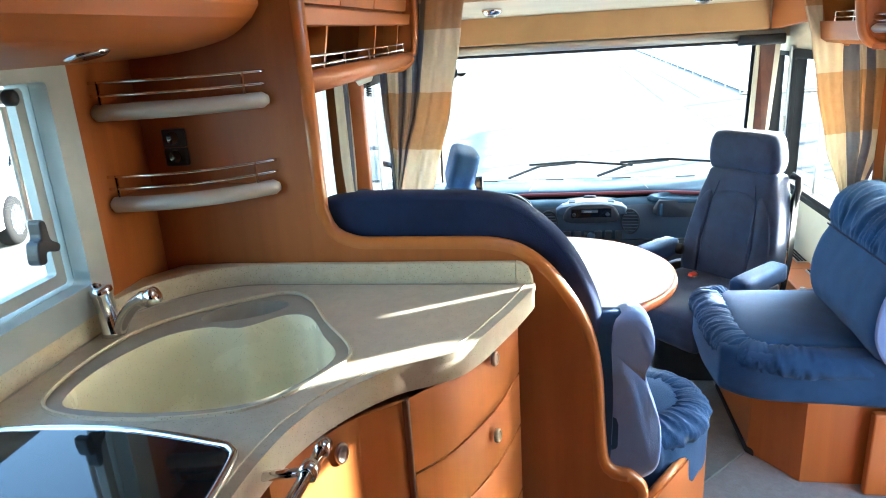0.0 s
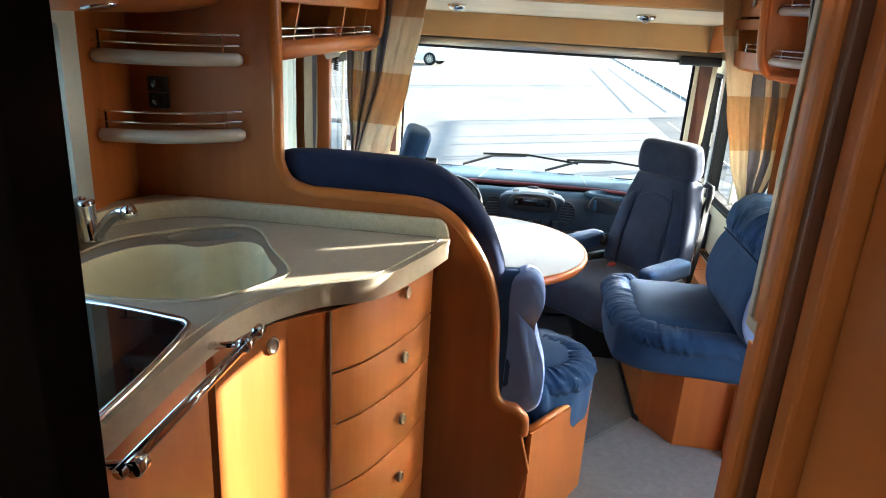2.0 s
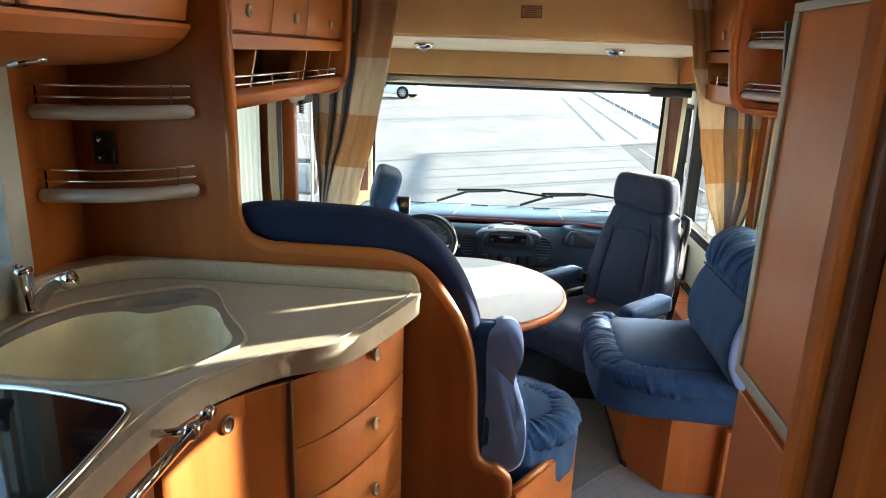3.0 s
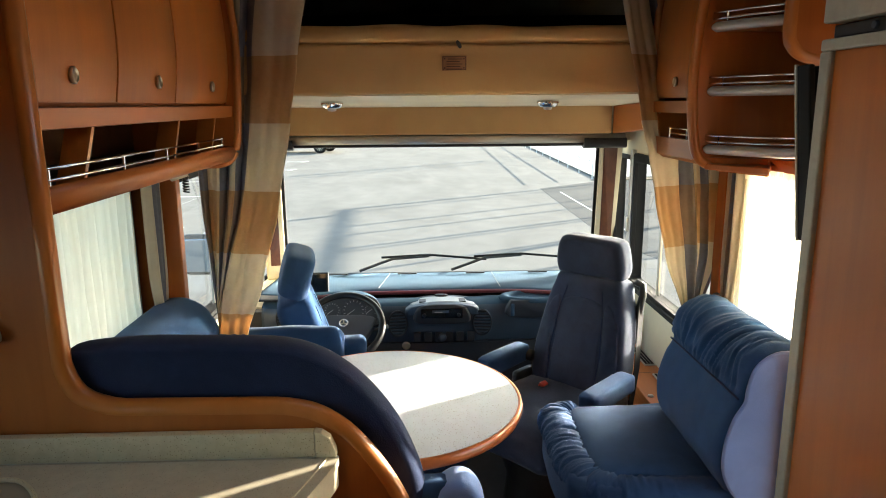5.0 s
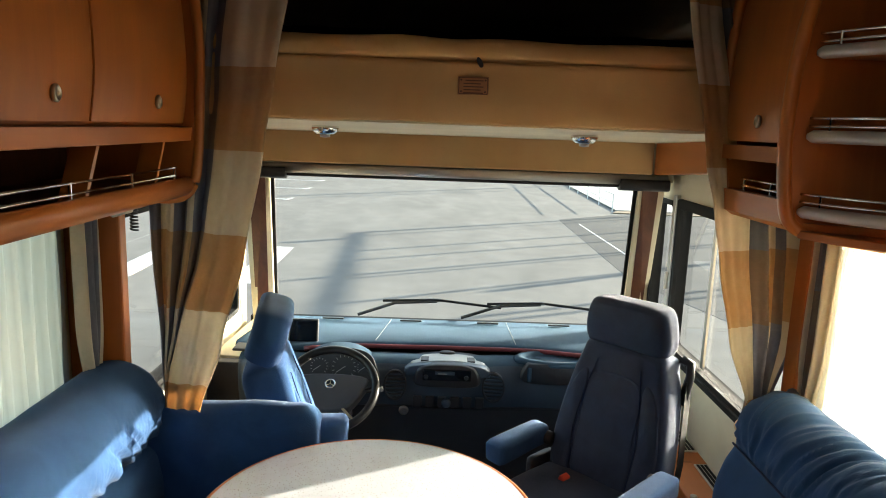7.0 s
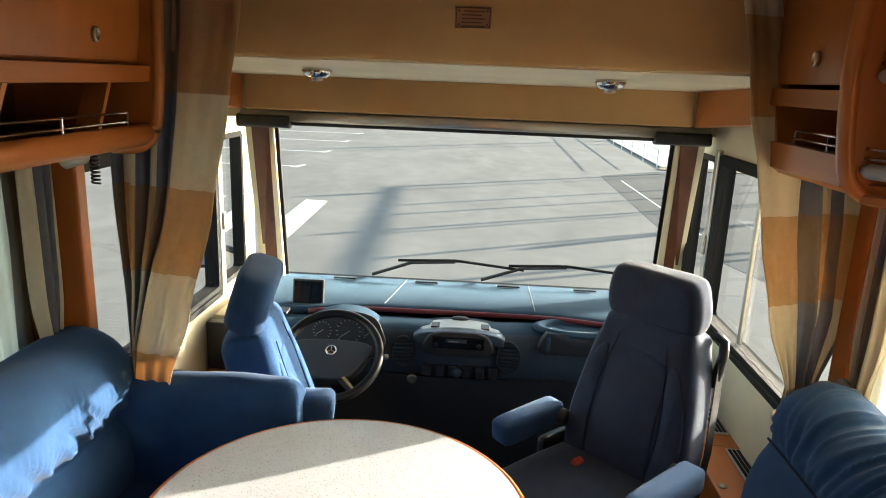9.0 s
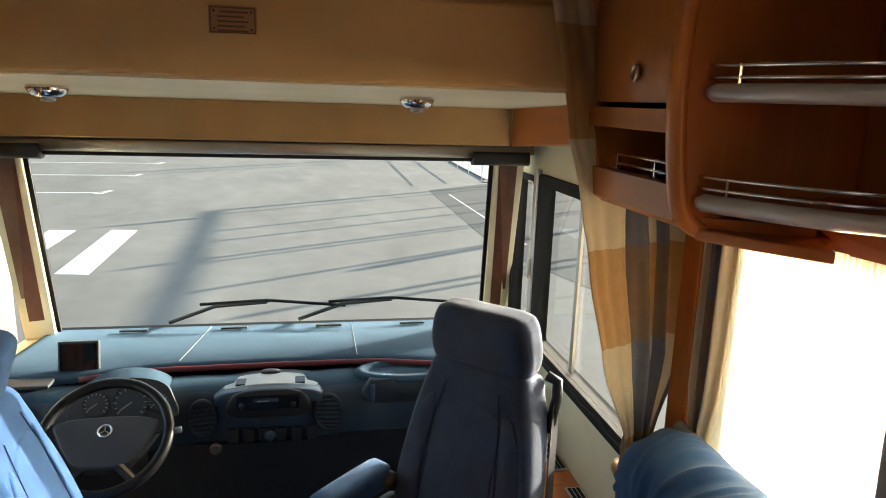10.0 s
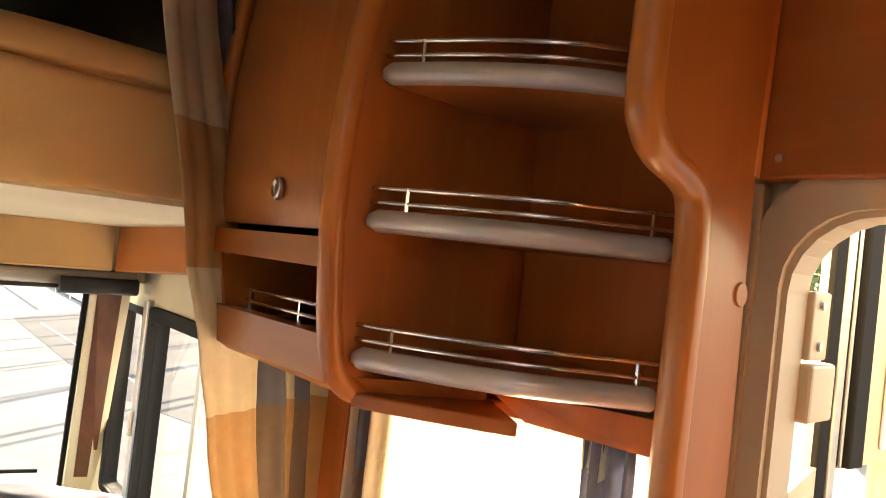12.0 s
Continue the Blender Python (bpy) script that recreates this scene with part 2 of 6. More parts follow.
def thing(name, at, label="", category="", group="", kind=""):
    """An Empty at the thing's base that will hold its parts."""
    ob = new(name)
    ob.location = at
    ob.empty_display_size = 0.1
    ORIGIN[ob.name] = Vector(at)
    return tagged(ob, label, category, group, kind)


def part(name, bm, material, parent=None, label="", smooth=False, kind="", category=""):
    """Links a bmesh, written in world coordinates, as one mesh object under a thing or a part."""
    base = ORIGIN[parent.name] if parent is not None else Vector((0, 0, 0))
    me = bpy.data.meshes.new(name)
    bmesh.ops.recalc_face_normals(bm, faces=bm.faces[:])
    for v in bm.verts:
        v.co -= base
    bm.to_mesh(me)
    bm.free()
    for m in (material if isinstance(material, (list, tuple)) else (material,)):
        me.materials.append(m)
    if smooth:
        for f in me.polygons:
            f.use_smooth = True
    ob = new(name, me)
    if parent is not None:
        ob.parent = parent
    ORIGIN[ob.name] = base
    return tagged(ob, label, category, "", kind)


def solo(name, bm, material, label, category, group="", kind="", smooth=False):
    """A top-level thing of one mesh, its origin at the middle of its foot."""
    lo = Vector([min(v.co[i] for v in bm.verts) for i in range(3)])
    hi = Vector([max(v.co[i] for v in bm.verts) for i in range(3)])
    at = Vector(((lo.x + hi.x) / 2, (lo.y + hi.y) / 2, lo.z))
    bmesh.ops.recalc_face_normals(bm, faces=bm.faces[:])
    for v in bm.verts:
        v.co -= at
    me = bpy.data.meshes.new(name)
    bm.to_mesh(me)
    bm.free()
    for m in (material if isinstance(material, (list, tuple)) else (material,)):
        me.materials.append(m)
    if smooth:
        for f in me.polygons:
            f.use_smooth = True
    ob = new(name, me)
    ob.location = at
    ORIGIN[ob.name] = at
    return tagged(ob, label, category, group, kind)


def box(x0, x1, y0, y1, z0, z1, bevel=0.0, bm=None, seg=2):
    bm = bm or bmesh.new()
    vs = [bm.verts.new((x, y, z)) for x in (x0, x1) for y in (y0, y1) for z in (z0, z1)]
    fs = [bm.faces.new([vs[i] for i in q]) for q in ((0, 1, 3, 2), (4, 6, 7, 5), (0, 4, 5, 1), (2, 3, 7, 6), (0, 2, 6, 4), (1, 5, 7, 3))]
    bmesh.ops.recalc_face_normals(bm, faces=fs)
    if bevel:
        edges = list({e for f in fs for e in f.edges})
        bmesh.ops.bevel(bm, geom=edges, offset=bevel, segments=seg, profile=0.5, affect='EDGES')
    return bm


def prism(poly, axis, a, b, bevel=0.0, bm=None, seg=2):
    """A closed outline, in the two other axes in their order, pushed along an axis from a to b."""
    bm = bm or bmesh.new()

    def at(u, v, w):
        return {'x': (w, u, v), 'y': (u, w, v), 'z': (u, v, w)}[axis]
    lo = [bm.verts.new(at(u, v, a)) for u, v in poly]
    hi = [bm.verts.new(at(u, v, b)) for u, v in poly]
    n = len(poly)
    caps = [bm.faces.new(lo), bm.faces.new(hi)]
    sides = [bm.faces.new((lo[i], lo[(i + 1) % n], hi[(i + 1) % n], hi[i])) for i in range(n)]
    bmesh.ops.recalc_face_normals(bm, faces=caps + sides)
    if bevel:
        edges = list({e for f in caps for e in f.edges})
        bmesh.ops.bevel(bm, geom=edges, offset=bevel, segments=seg, profile=0.5, affect='EDGES')
    return bm


def spline(points, n=6, closed=True):
    """A smooth line through 2D or 3D points."""
    p = [Vector(q) for q in points]
    out, m = [], len(points)
    for i in range(m if closed else m - 1):
        if closed:
            a, b, c, d = p[(i - 1) % m], p[i], p[(i + 1) % m], p[(i + 2) % m]
        else:
            a, b, c, d = p[max(i - 1, 0)], p[i], p[i + 1], p[min(i + 2, m - 1)]
        for k in range(n):
            t = k / n
            out.append(0.5 * (2 * b + (c - a) * t + (2 * a - 5 * b + 4 * c - d) * t * t + (3 * b - a - 3 * c + d) * t * t * t))
    if not closed:
        out.append(p[-1])
    return [tuple(q) for q in out]


def soft(poly, axis, a, b, r, n=14, puff=0.0, wrinkle=None, n_end=5):
    """A padded body: a smooth outline carried along an axis, drawn in at both ends by r."""
    bm = bmesh.new()
    k = len(poly)
    cu, cv = sum(p[0] for p in poly) / k, sum(p[1] for p in poly) / k
    size = max(max(abs(p[0] - cu) for p in poly), max(abs(p[1] - cv) for p in poly))

    def at(u, v, w):
        return {'x': (w, u, v), 'y': (u, w, v), 'z': (u, v, w)}[axis]
    ends = [(1 - math.cos(math.pi / 2 * i / n_end)) for i in range(n_end)]
    ws = [(a + (b - a) / abs(b - a) * r * e, e) for e in ends]
    mid = [(a + (b - a) / abs(b - a) * r + (b - a - (b - a) / abs(b - a) * 2 * r) * i / n, 1.0) for i in range(n + 1)]
    back = [(b - (b - a) / abs(b - a) * r * e, e) for e in reversed(ends)]
    rings = []
    for w, e in ws + mid + back:
        inset = r * (1 - math.sqrt(max(0.0, 1 - (1 - e) ** 2)))
        t = (w - a) / (b - a)
        s = 1 - inset / size + puff * math.sin(math.pi * t)
        rings.append([bm.verts.new(at(cu + (u - cu) * s, cv + (v - cv) * s, w)) for u, v in poly])
    for r0, r1 in zip(rings, rings[1:]):
        for i in range(k):
            bm.faces.new((r0[i], r0[(i + 1) % k], r1[(i + 1) % k], r1[i]))
    bm.faces.new(rings[0])
    bm.faces.new(rings[-1])
    bmesh.ops.recalc_face_normals(bm, faces=bm.faces[:])
    if wrinkle:
        bm.normal_update()
        moves = [(v, v.normal * wrinkle(v.co, v.normal)) for v in bm.verts]
        for v, d in moves:
            v.co += d
    return bm


def pillow(cx, cy, cz, hx, hy, hz, r, cuts=9, puff=0.0, wrinkle=None):
    """A rounded padded block."""
    bm = bmesh.new()
    bmesh.ops.create_cube(bm, size=2.0)
    bmesh.ops.subdivide_edges(bm, edges=bm.edges[:], cuts=cuts, use_grid_fill=True)
    h = Vector((hx, hy, hz))
    for v in bm.verts:
        q = Vector((v.co.x * hx, v.co.y * hy, v.co.z * hz))
        inner = Vector([max(-(h[i] - r), min(h[i] - r, q[i])) for i in range(3)])
        d = q - inner
        if d.length > 1e-9:
            q = inner + d.normalized() * r
        f = (1 - v.co.x ** 2) * (1 - v.co.y ** 2) if abs(v.co.z) > 0.99 else 0.0
        q.z += puff * f * (1 if v.co.z > 0 else 0)
        v.co = q + Vector((cx, cy, cz))
    if wrinkle:
        bm.normal_update()
        moves = [(v, v.normal * wrinkle(v.co, v.normal)) for v in bm.verts]
        for v, d in moves:
            v.co += d
    return bm


def turn(bm, m, verts=None):
    bmesh.ops.transform(bm, matrix=m, verts=verts or bm.verts[:])
    return bm


def tube(points, r, sides=8, bm=None, closed=False):
    """A round bar along a line of points."""
    bm = bm or bmesh.new()
    p = [Vector(q) for q in points]
    m = len(p)
    rings = []
    up = Vector((0, 0, 1))
    for i in range(m):
        d = (p[(i + 1) % m] - p[i - 1]) if closed else (p[min(i + 1, m - 1)] - p[max(i - 1, 0)])
        d.normalize()
        ref = up if abs(d.dot(up)) < 0.95 else Vector((1, 0, 0))
        s = d.cross(ref).normalized()
        t = s.cross(d).normalized()
        rad = r[i] if isinstance(r, (list, tuple)) else r
        rings.append([bm.verts.new(p[i] + (s * math.cos(2 * math.pi * k / sides) + t * math.sin(2 * math.pi * k / sides)) * rad) for k in range(sides)])
    pairs = list(zip(rings, rings[1:])) + ([(rings[-1], rings[0])] if closed else [])
    for a, b in pairs:
        for k in range(sides):
            bm.faces.new((a[k], a[(k + 1) % sides], b[(k + 1) % sides], b[k]))
    if not closed:
        bm.faces.new(rings[0])
        bm.faces.new(rings[-1])
    return bm


def lathe(profile, at, m=None, sides=20, bm=None, ring_shape=False):
    """A turned body: (radius, height) pairs round the z axis, then placed."""
    bm = bm or bmesh.new()
    rings, made = [], []
    for r, z in profile:
        ring = [bm.verts.new((r * math.cos(2 * math.pi * k / sides), r * math.sin(2 * math.pi * k / sides), z)) for k in range(sides)]
        rings.append(ring)
        made += ring
    for a, b in zip(rings, rings[1:]):
        for k in range(sides):
            bm.faces.new((a[k], a[(k + 1) % sides], b[(k + 1) % sides], b[k]))
    if ring_shape:
        for k in range(sides):
            bm.faces.new((rings[-1][k], rings[-1][(k + 1) % sides], rings[0][(k + 1) % sides], rings[0][k]))
    else:
        bm.faces.new(rings[0])
        bm.faces.new(rings[-1])
    bmesh.ops.transform(bm, matrix=Matrix.Translation(at) @ (m or Matrix.Identity(4)), verts=made)
    return bm


def strip(line, width_dir, w, thick_dir, t, bm=None):
    """A flat bar of width w and thickness t along a line of points."""
    bm = bm or bmesh.new()
    wd, td = Vector(width_dir) * w, Vector(thick_dir) * t
    rings = [[bm.verts.new(Vector(p) + o) for o in (Vector(), wd, wd + td, td)] for p in line]
    for a, b in zip(rings, rings[1:]):
        for k in range(4):
            bm.faces.new((a[k], a[(k + 1) % 4], b[(k + 1) % 4], b[k]))
    bm.faces.new(rings[0])
    bm.faces.new(rings[-1])
    return bm


def wall_with_holes(x0, x1, span_y, span_z, holes, bm=None):
    """A wall of some thickness in x, cut by rectangular openings (y0, y1, z0, z1)."""
    bm = bm or bmesh.new()
    ys = sorted({span_y[0], span_y[1], *[h[0] for h in holes], *[h[1] for h in holes]})
    zs = sorted({span_z[0], span_z[1], *[h[2] for h in holes], *[h[3] for h in holes]})
    ny, nz = len(ys) - 1, len(zs) - 1
    solid = [[not any(h[0] <= (ys[i] + ys[i + 1]) / 2 <= h[1] and h[2] <= (zs[j] + zs[j + 1]) / 2 <= h[3] for h in holes) for j in range(nz)] for i in range(ny)]
    vert = {}

    def v(x, y, z):
        if (x, y, z) not in vert:
            vert[(x, y, z)] = bm.verts.new((x, y, z))
        return vert[(x, y, z)]
    for i in range(ny):
        for j in range(nz):
            if not solid[i][j]:
                continue
            ya, yb, za, zb = ys[i], ys[i + 1], zs[j], zs[j + 1]
            for x in (x0, x1):
                bm.faces.new((v(x, ya, za), v(x, yb, za), v(x, yb, zb), v(x, ya, zb)))
            for di, dj, q in ((-1, 0, ((ya, za), (ya, zb))), (1, 0, ((yb, za), (yb, zb))), (0, -1, ((ya, za), (yb, za))), (0, 1, ((ya, zb), (yb, zb)))):
                ii, jj = i + di, j + dj
                if not (0 <= ii < ny and 0 <= jj < nz) or not solid[ii][jj]:
                    (a, b), (c, d) = q
                    bm.faces.new((v(x0, a, b), v(x0, c, d), v(x1, c, d), v(x1, a, b)))
    return bm


def rounded_rect(u0, u1, v0, v1, r, n=6):
    out = []
    for cu, cv, a in ((u1 - r, v1 - r, 0), (u0 + r, v1 - r, 90), (u0 + r, v0 + r, 180), (u1 - r, v0 + r, 270)):
        for k in range(n + 1):
            t = radians(a + 90 * k / n)
            out.append((cu + r * math.cos(t), cv + r * math.sin(t)))
    return out


def ring_frame(outer, inner, axis, a, b, bm=None):
    """A frame between two outlines with the same number of points."""
    bm = bm or bmesh.new()

    def at(u, v, w):
        return {'x': (w, u, v), 'y': (u, w, v), 'z': (u, v, w)}[axis]
    o0, o1 = [[bm.verts.new(at(u, v, w)) for u, v in outer] for w in (a, b)]
    i0, i1 = [[bm.verts.new(at(u, v, w)) for u, v in inner] for w in (a, b)]
    n = len(outer)
    for k in range(n):
        j = (k + 1) % n
        bm.faces.new((o0[k], o0[j], o1[j], o1[k]))
        bm.faces.new((i0[k], i0[j], i1[j], i1[k]))
        bm.faces.new((o0[k], o0[j], i0[j], i0[k]))
        bm.faces.new((o1[k], o1[j], i1[j], i1[k]))
    return bm


def wr(freq, amp, seed=0.0, stretch=(1, 1, 1)):
    """A crease function for padded bodies."""
    def f(co, no):
        q = Vector((co.x * stretch[0], co.y * stretch[1], co.z * stretch[2])) * freq + Vector((seed, seed * 1.7, seed * 0.3))
        return amp * noise.noise(q)
    return f


def shade_by_angle(ob, degrees=40):
    for f in ob.data.polygons:
        f.use_smooth = True
    ob.data.set_sharp_from_angle(angle=radians(degrees))
    return ob


def text_mesh(words, size, m, name, material, parent):
    cu = bpy.data.curves.new(name, 'FONT')
    cu.body, cu.size, cu.extrude, cu.align_x = words, size, 0.0006, 'CENTER'
    tmp = bpy.data.objects.new(name, cu)
    scene.collection.objects.link(tmp)
    me = bpy.data.meshes.new_from_object(tmp.evaluated_get(bpy.context.evaluated_depsgraph_get()))
    bpy.data.objects.remove(tmp)
    bm = bmesh.new()
    bm.from_mesh(me)
    bmesh.ops.transform(bm, matrix=m, verts=bm.verts[:])
    return part(name, bm, material, parent)
# ---- the shell of the motorhome ----
W, CEIL = 1.06, 1.98
FLOOR = solo("floor", prism([(-W, -1.25), (W, -1.25), (W, 1.37), (0.86, 1.37), (0.815, 1.41), (0.815, 1.92), (0.86, 1.965), (W, 1.965), (W, 2.76), (-W, 2.76)], 'z', -0.06, 0.0), CARPET, "grey carpeted living area floor of the motorhome", "floor", kind="structure")
CABFLOOR = solo("floor_cab", box(-W, W, 2.76, 4.5, -0.30, -0.22), DASHDARK, "dark rubber floor of the driver's cab", "floor", kind="structure")
solo("floor_step", box(-W, W, 2.755, 2.775, -0.22, -0.004), BLACK, "dark riser of the step down to the cab", "step", kind="structure")
solo("carpet_front", prism([(-1.0, 1.96), (0.283, 2.038), (0.470, 2.235), (0.472, 2.745), (-1.0, 2.745)], 'z', 0.0, 0.010, 0.003), CARPET_FRONT,
     "grey green loose carpet under the table", "carpet")
step = thing("entrance_step", (0.94, 1.66, -0.23), "pale plastic entrance step tray below the carpet edge", "step", kind="structure")
part("tray", box(0.815, 1.058, 1.372, 1.962, -0.235, -0.215, 0.004), TRAY, step)
part("tray_wall", box(0.800, 0.816, 1.372, 1.962, -0.235, -0.012, 0.003), TRAY, step)
part("tray_end", box(0.816, 1.058, 1.962, 1.975, -0.235, -0.062, 0.003), TRAY, step)
part("edge_piping", tube([(1.05, 1.372, 0.003), (0.862, 1.372, 0.003), (0.815, 1.412, 0.003), (0.815, 1.918, 0.003), (0.862, 1.963, 0.003), (1.02, 1.963, 0.003)], 0.009, 8), PIPING, step, "rounded grey edge piping", smooth=True)
solo("floor_strip", prism([(0.474, 2.25), (0.496, 2.22), (0.498, 2.70), (0.474, 2.70)], 'z', 0.0, 0.022, 0.004), BLACK, "black metal edge strip on the floor beside the bench", "floor strip")

KWIN = (0.27, 1.13, 1.06, 1.45)
LWIN = (1.62, 2.56, 0.80, 1.36)
CWIN = (2.82, 3.90, 0.60, 1.255)
QWIN = (3.985, 4.25, 0.60, 1.255)
RWIN = (2.062, 2.60, 0.80, 1.36)
DOOR = (1.22, 1.966, -0.35, 1.645)
part("wall_left", wall_with_holes(-W - 0.05, -W, (-1.25, 4.42), (-0.30, CEIL), [KWIN, LWIN, CWIN, QWIN]), CREAM, kind="structure", label="cream lined outer wall with windows", category="wall")
part("wall_right", wall_with_holes(W, W + 0.05, (-1.25, 4.42), (-0.30, CEIL), [DOOR, RWIN, CWIN, QWIN]), CREAM, kind="structure", label="cream lined outer wall with windows and entrance", category="wall")
solo("wall_rear", box(-W, W, -1.30, -1.25, -0.06, CEIL), CREAM, "plain cream rear wall behind the camera", "wall", kind="structure")
# both openings are out of view; the rear one is added for more daylight
UNSEEN_HATCHES = [(-0.24, 0.24, 1.18, 1.58), (-0.45, 0.45, -1.08, -0.38)]
cb = wall_with_holes(CEIL, CEIL + 0.05, (-W - 0.05, W + 0.05), (-1.30, 4.12), UNSEEN_HATCHES)
for v in cb.verts:
    v.co = (v.co.y, v.co.z, v.co.x)
solo("ceiling", cb, CEILING, "beige lined motorhome ceiling with two unseen openings for daylight", "ceiling", kind="structure")
for xa, xb, ya, yb in UNSEEN_HATCHES:
    rh = thing("roof_hatch", ((xa + xb) / 2, (ya + yb) / 2, CEIL), "unseen clear roof hatch that lets in daylight, off-white frame", "roof hatch", kind="structure")
    part("hatch_frame", ring_frame(rounded_rect(xa - 0.04, xb + 0.04, ya - 0.04, yb + 0.04, 0.05), rounded_rect(xa + 0.005, xb - 0.005, ya + 0.005, yb - 0.005, 0.03), 'z', CEIL - 0.015, CEIL - 0.001), OFFWHITE, rh)
    hp = part("hatch_pane", box(xa + 0.002, xb - 0.002, ya + 0.002, yb - 0.002, CEIL + 0.042, CEIL + 0.048), GLASS, rh)
    hp.visible_shadow = False
solo("wall_front", box(-W, W, 4.50, 4.56, -0.6, 0.50), RUBBER, "black front wall and scuttle below the windscreen", "wall", kind="structure")
solo("wall_front_upper", box(-W, W, 4.04, 4.10, 1.345, CEIL), CREAM, "wall above the windscreen", "wall", kind="structure")

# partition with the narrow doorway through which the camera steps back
# the unlit side of this partition is painted in as black
part("partition_left", box(-W, -0.382, 0.14, 0.20, 0.0, CEIL, 0.004), SHADE_BLACK, kind="structure", label="partition edge beside the kitchen, coloured black as unlit", category="partition")
part("partition_right", box(0.110, W, 0.150, 0.172, 0.0, CEIL, 0.003), WOOD, kind="structure", label="wooden washroom partition", category="partition")
part("partition_post", box(0.097, 0.112, 0.186, 0.202, 0.0, CEIL, 0.004), WOOD, kind="structure", label="wooden door post", category="door post")
part("partition_seal", box(0.103, 0.135, 0.174, 0.185, 0.0, CEIL, 0.002), WALNUT_AND_SHADE, kind="structure", label="dark seal strip on the door post", category="seal")

solo("door_washroom", box(0.1235, 0.150, -0.62, 0.148, 0.004, CEIL - 0.03, 0.003), WOOD, "pear wood washroom door standing open beside the passage", "door", kind="structure")

# ---- lift-down bed over the cab ----
bed = thing("lift_bed", (0, 3.3, 1.53), "tan padded lift-down bed stowed over the cab", "bed")
front = spline([(2.700, 1.575), (2.685, 1.60), (2.688, 1.70), (2.690, 1.735), (2.705, 1.742), (2.690, 1.752), (2.694, 1.785), (2.725, 1.800), (2.765, 1.79), (2.77, 1.70), (2.77, 1.59)], 5)
part("front_board", soft(front, 'x', -0.93, 0.93, 0.004, 70, wrinkle=wr(6, 0.008, 3, (1, 1, 2))), TAN, bed, "tan padded front with a soft rolled top", smooth=True)
part("base", prism([(2.70, 1.572), (3.93, 1.528), (3.93, 1.60), (2.70, 1.60)], 'x', -0.94, 0.94, 0.006), CREAM, bed, "cream underside panel")
# mattress takes the same near black in place of the recess shade
part("mattress", pillow(0, 3.35, 1.68, 0.90, 0.56, 0.075, 0.05, 6), SHADE_BLACK, bed, "mattress in the recess, coloured as deep shade", smooth=True)
part("fascia", prism([(3.932, 1.392), (3.945, 1.386), (3.96, 1.386), (3.96, 1.60), (3.932, 1.60)], 'x', -0.925, 0.925, 0.004), TAN, bed, "tan strip above the windscreen blind")
plate = part("instruction_plate", box(-0.004, 0.078, 2.6825, 2.686, 1.652, 1.700, 0.001), mat("bronze_plate", (0.34, 0.17, 0.08), 0.45, 0.2, vary=(0.28, 0.135, 0.06), scale=(30, 30, 30)), bed, "small bronze instruction plate")
part("plate_border", ring_frame(rounded_rect(-0.002, 0.076, 1.654, 1.698, 0.003), rounded_rect(0.0, 0.074, 1.656, 1.696, 0.003), 'y', 2.6815, 2.683), BROWNPRINT, plate)
for px in (0.005, 0.069):
    for pz in (1.661, 1.691):
        part("plate_screw", lathe([(0.0006, 0), (0.0026, 0), (0.002, 0.001), (0.0006, 0.001)], (px, 2.6818, pz), Matrix.Rotation(radians(90), 4, 'X'), 10), BROWNPRINT, plate)
for i in range(5):
    z = 1.690 - i * 0.008
    part("print_line", box(0.011 + 0.005 * (i == 0), 0.064 - 0.007 * (i % 2), 2.6815, 2.6828, z - 0.0016, z + 0.0012), BROWNPRINT, plate)
part("strap_tag", turn(prism(spline([(-0.005, -0.012), (0.004, -0.013), (0.007, 0.0), (0.002, 0.014), (-0.006, 0.008)], 4), 'y', 2.678, 2.684, 0.0015), Matrix.Translation((0.052, 0, 1.737)) @ Matrix.Rotation(radians(-28), 4, 'Y')), BLACK, bed, "black strap end")
for sx in (-1, 1):
    part("side_cheek", prism([(2.76, 1.472), (3.93, 1.387), (3.93, 1.555), (2.76, 1.562)], 'x', sx * 0.93, sx * 0.965, 0.004), WOOD_Y, bed, "wooden cheek below the bed")
# recess back is blackened to stand for its shade
part("recess_back", box(-W, W, 3.93, 4.03, 1.61, CEIL - 0.002), SHADE_BLACK, bed, "lining of the bed recess, coloured as deep shade")


def spotlight(x, y, z):
    s = thing("spotlight", (x, y, z), "round chrome recessed spotlight, switched off", "spotlight", "spotlights under the bed")
    part("ring", lathe([(0.014, 0.0), (0.042, 0.0), (0.046, -0.008), (0.040, -0.022), (0.030, -0.030), (0.014, -0.030)], (x, y, z)), CHROME, s, smooth=True)
    part("bulb", lathe([(0.004, -0.02), (0.018, -0.030), (0.016, -0.040), (0.004, -0.042)], (x, y, z)), STEEL, s, "frosted bulb", smooth=True)


spotlight(-0.432, 3.155, 1.559)
spotlight(0.441, 3.155, 1.559)

# ---- windscreen, blind and pillars ----
ws = thing("windscreen", (0, 4.3, 0.5), "wide clear windscreen in a dark rubber seal", "windscreen", kind="structure")
def slab(points, off, bm=None):
    bm = bm or bmesh.new()
    a = [bm.verts.new(p) for p in points]
    b = [bm.verts.new(Vector(p) + Vector(off)) for p in points]
    bm.faces.new(a)
    bm.faces.new(b)
    n = len(points)
    for i in range(n):
        bm.faces.new((a[i], a[(i + 1) % n], b[(i + 1) % n], b[i]))
    return bm


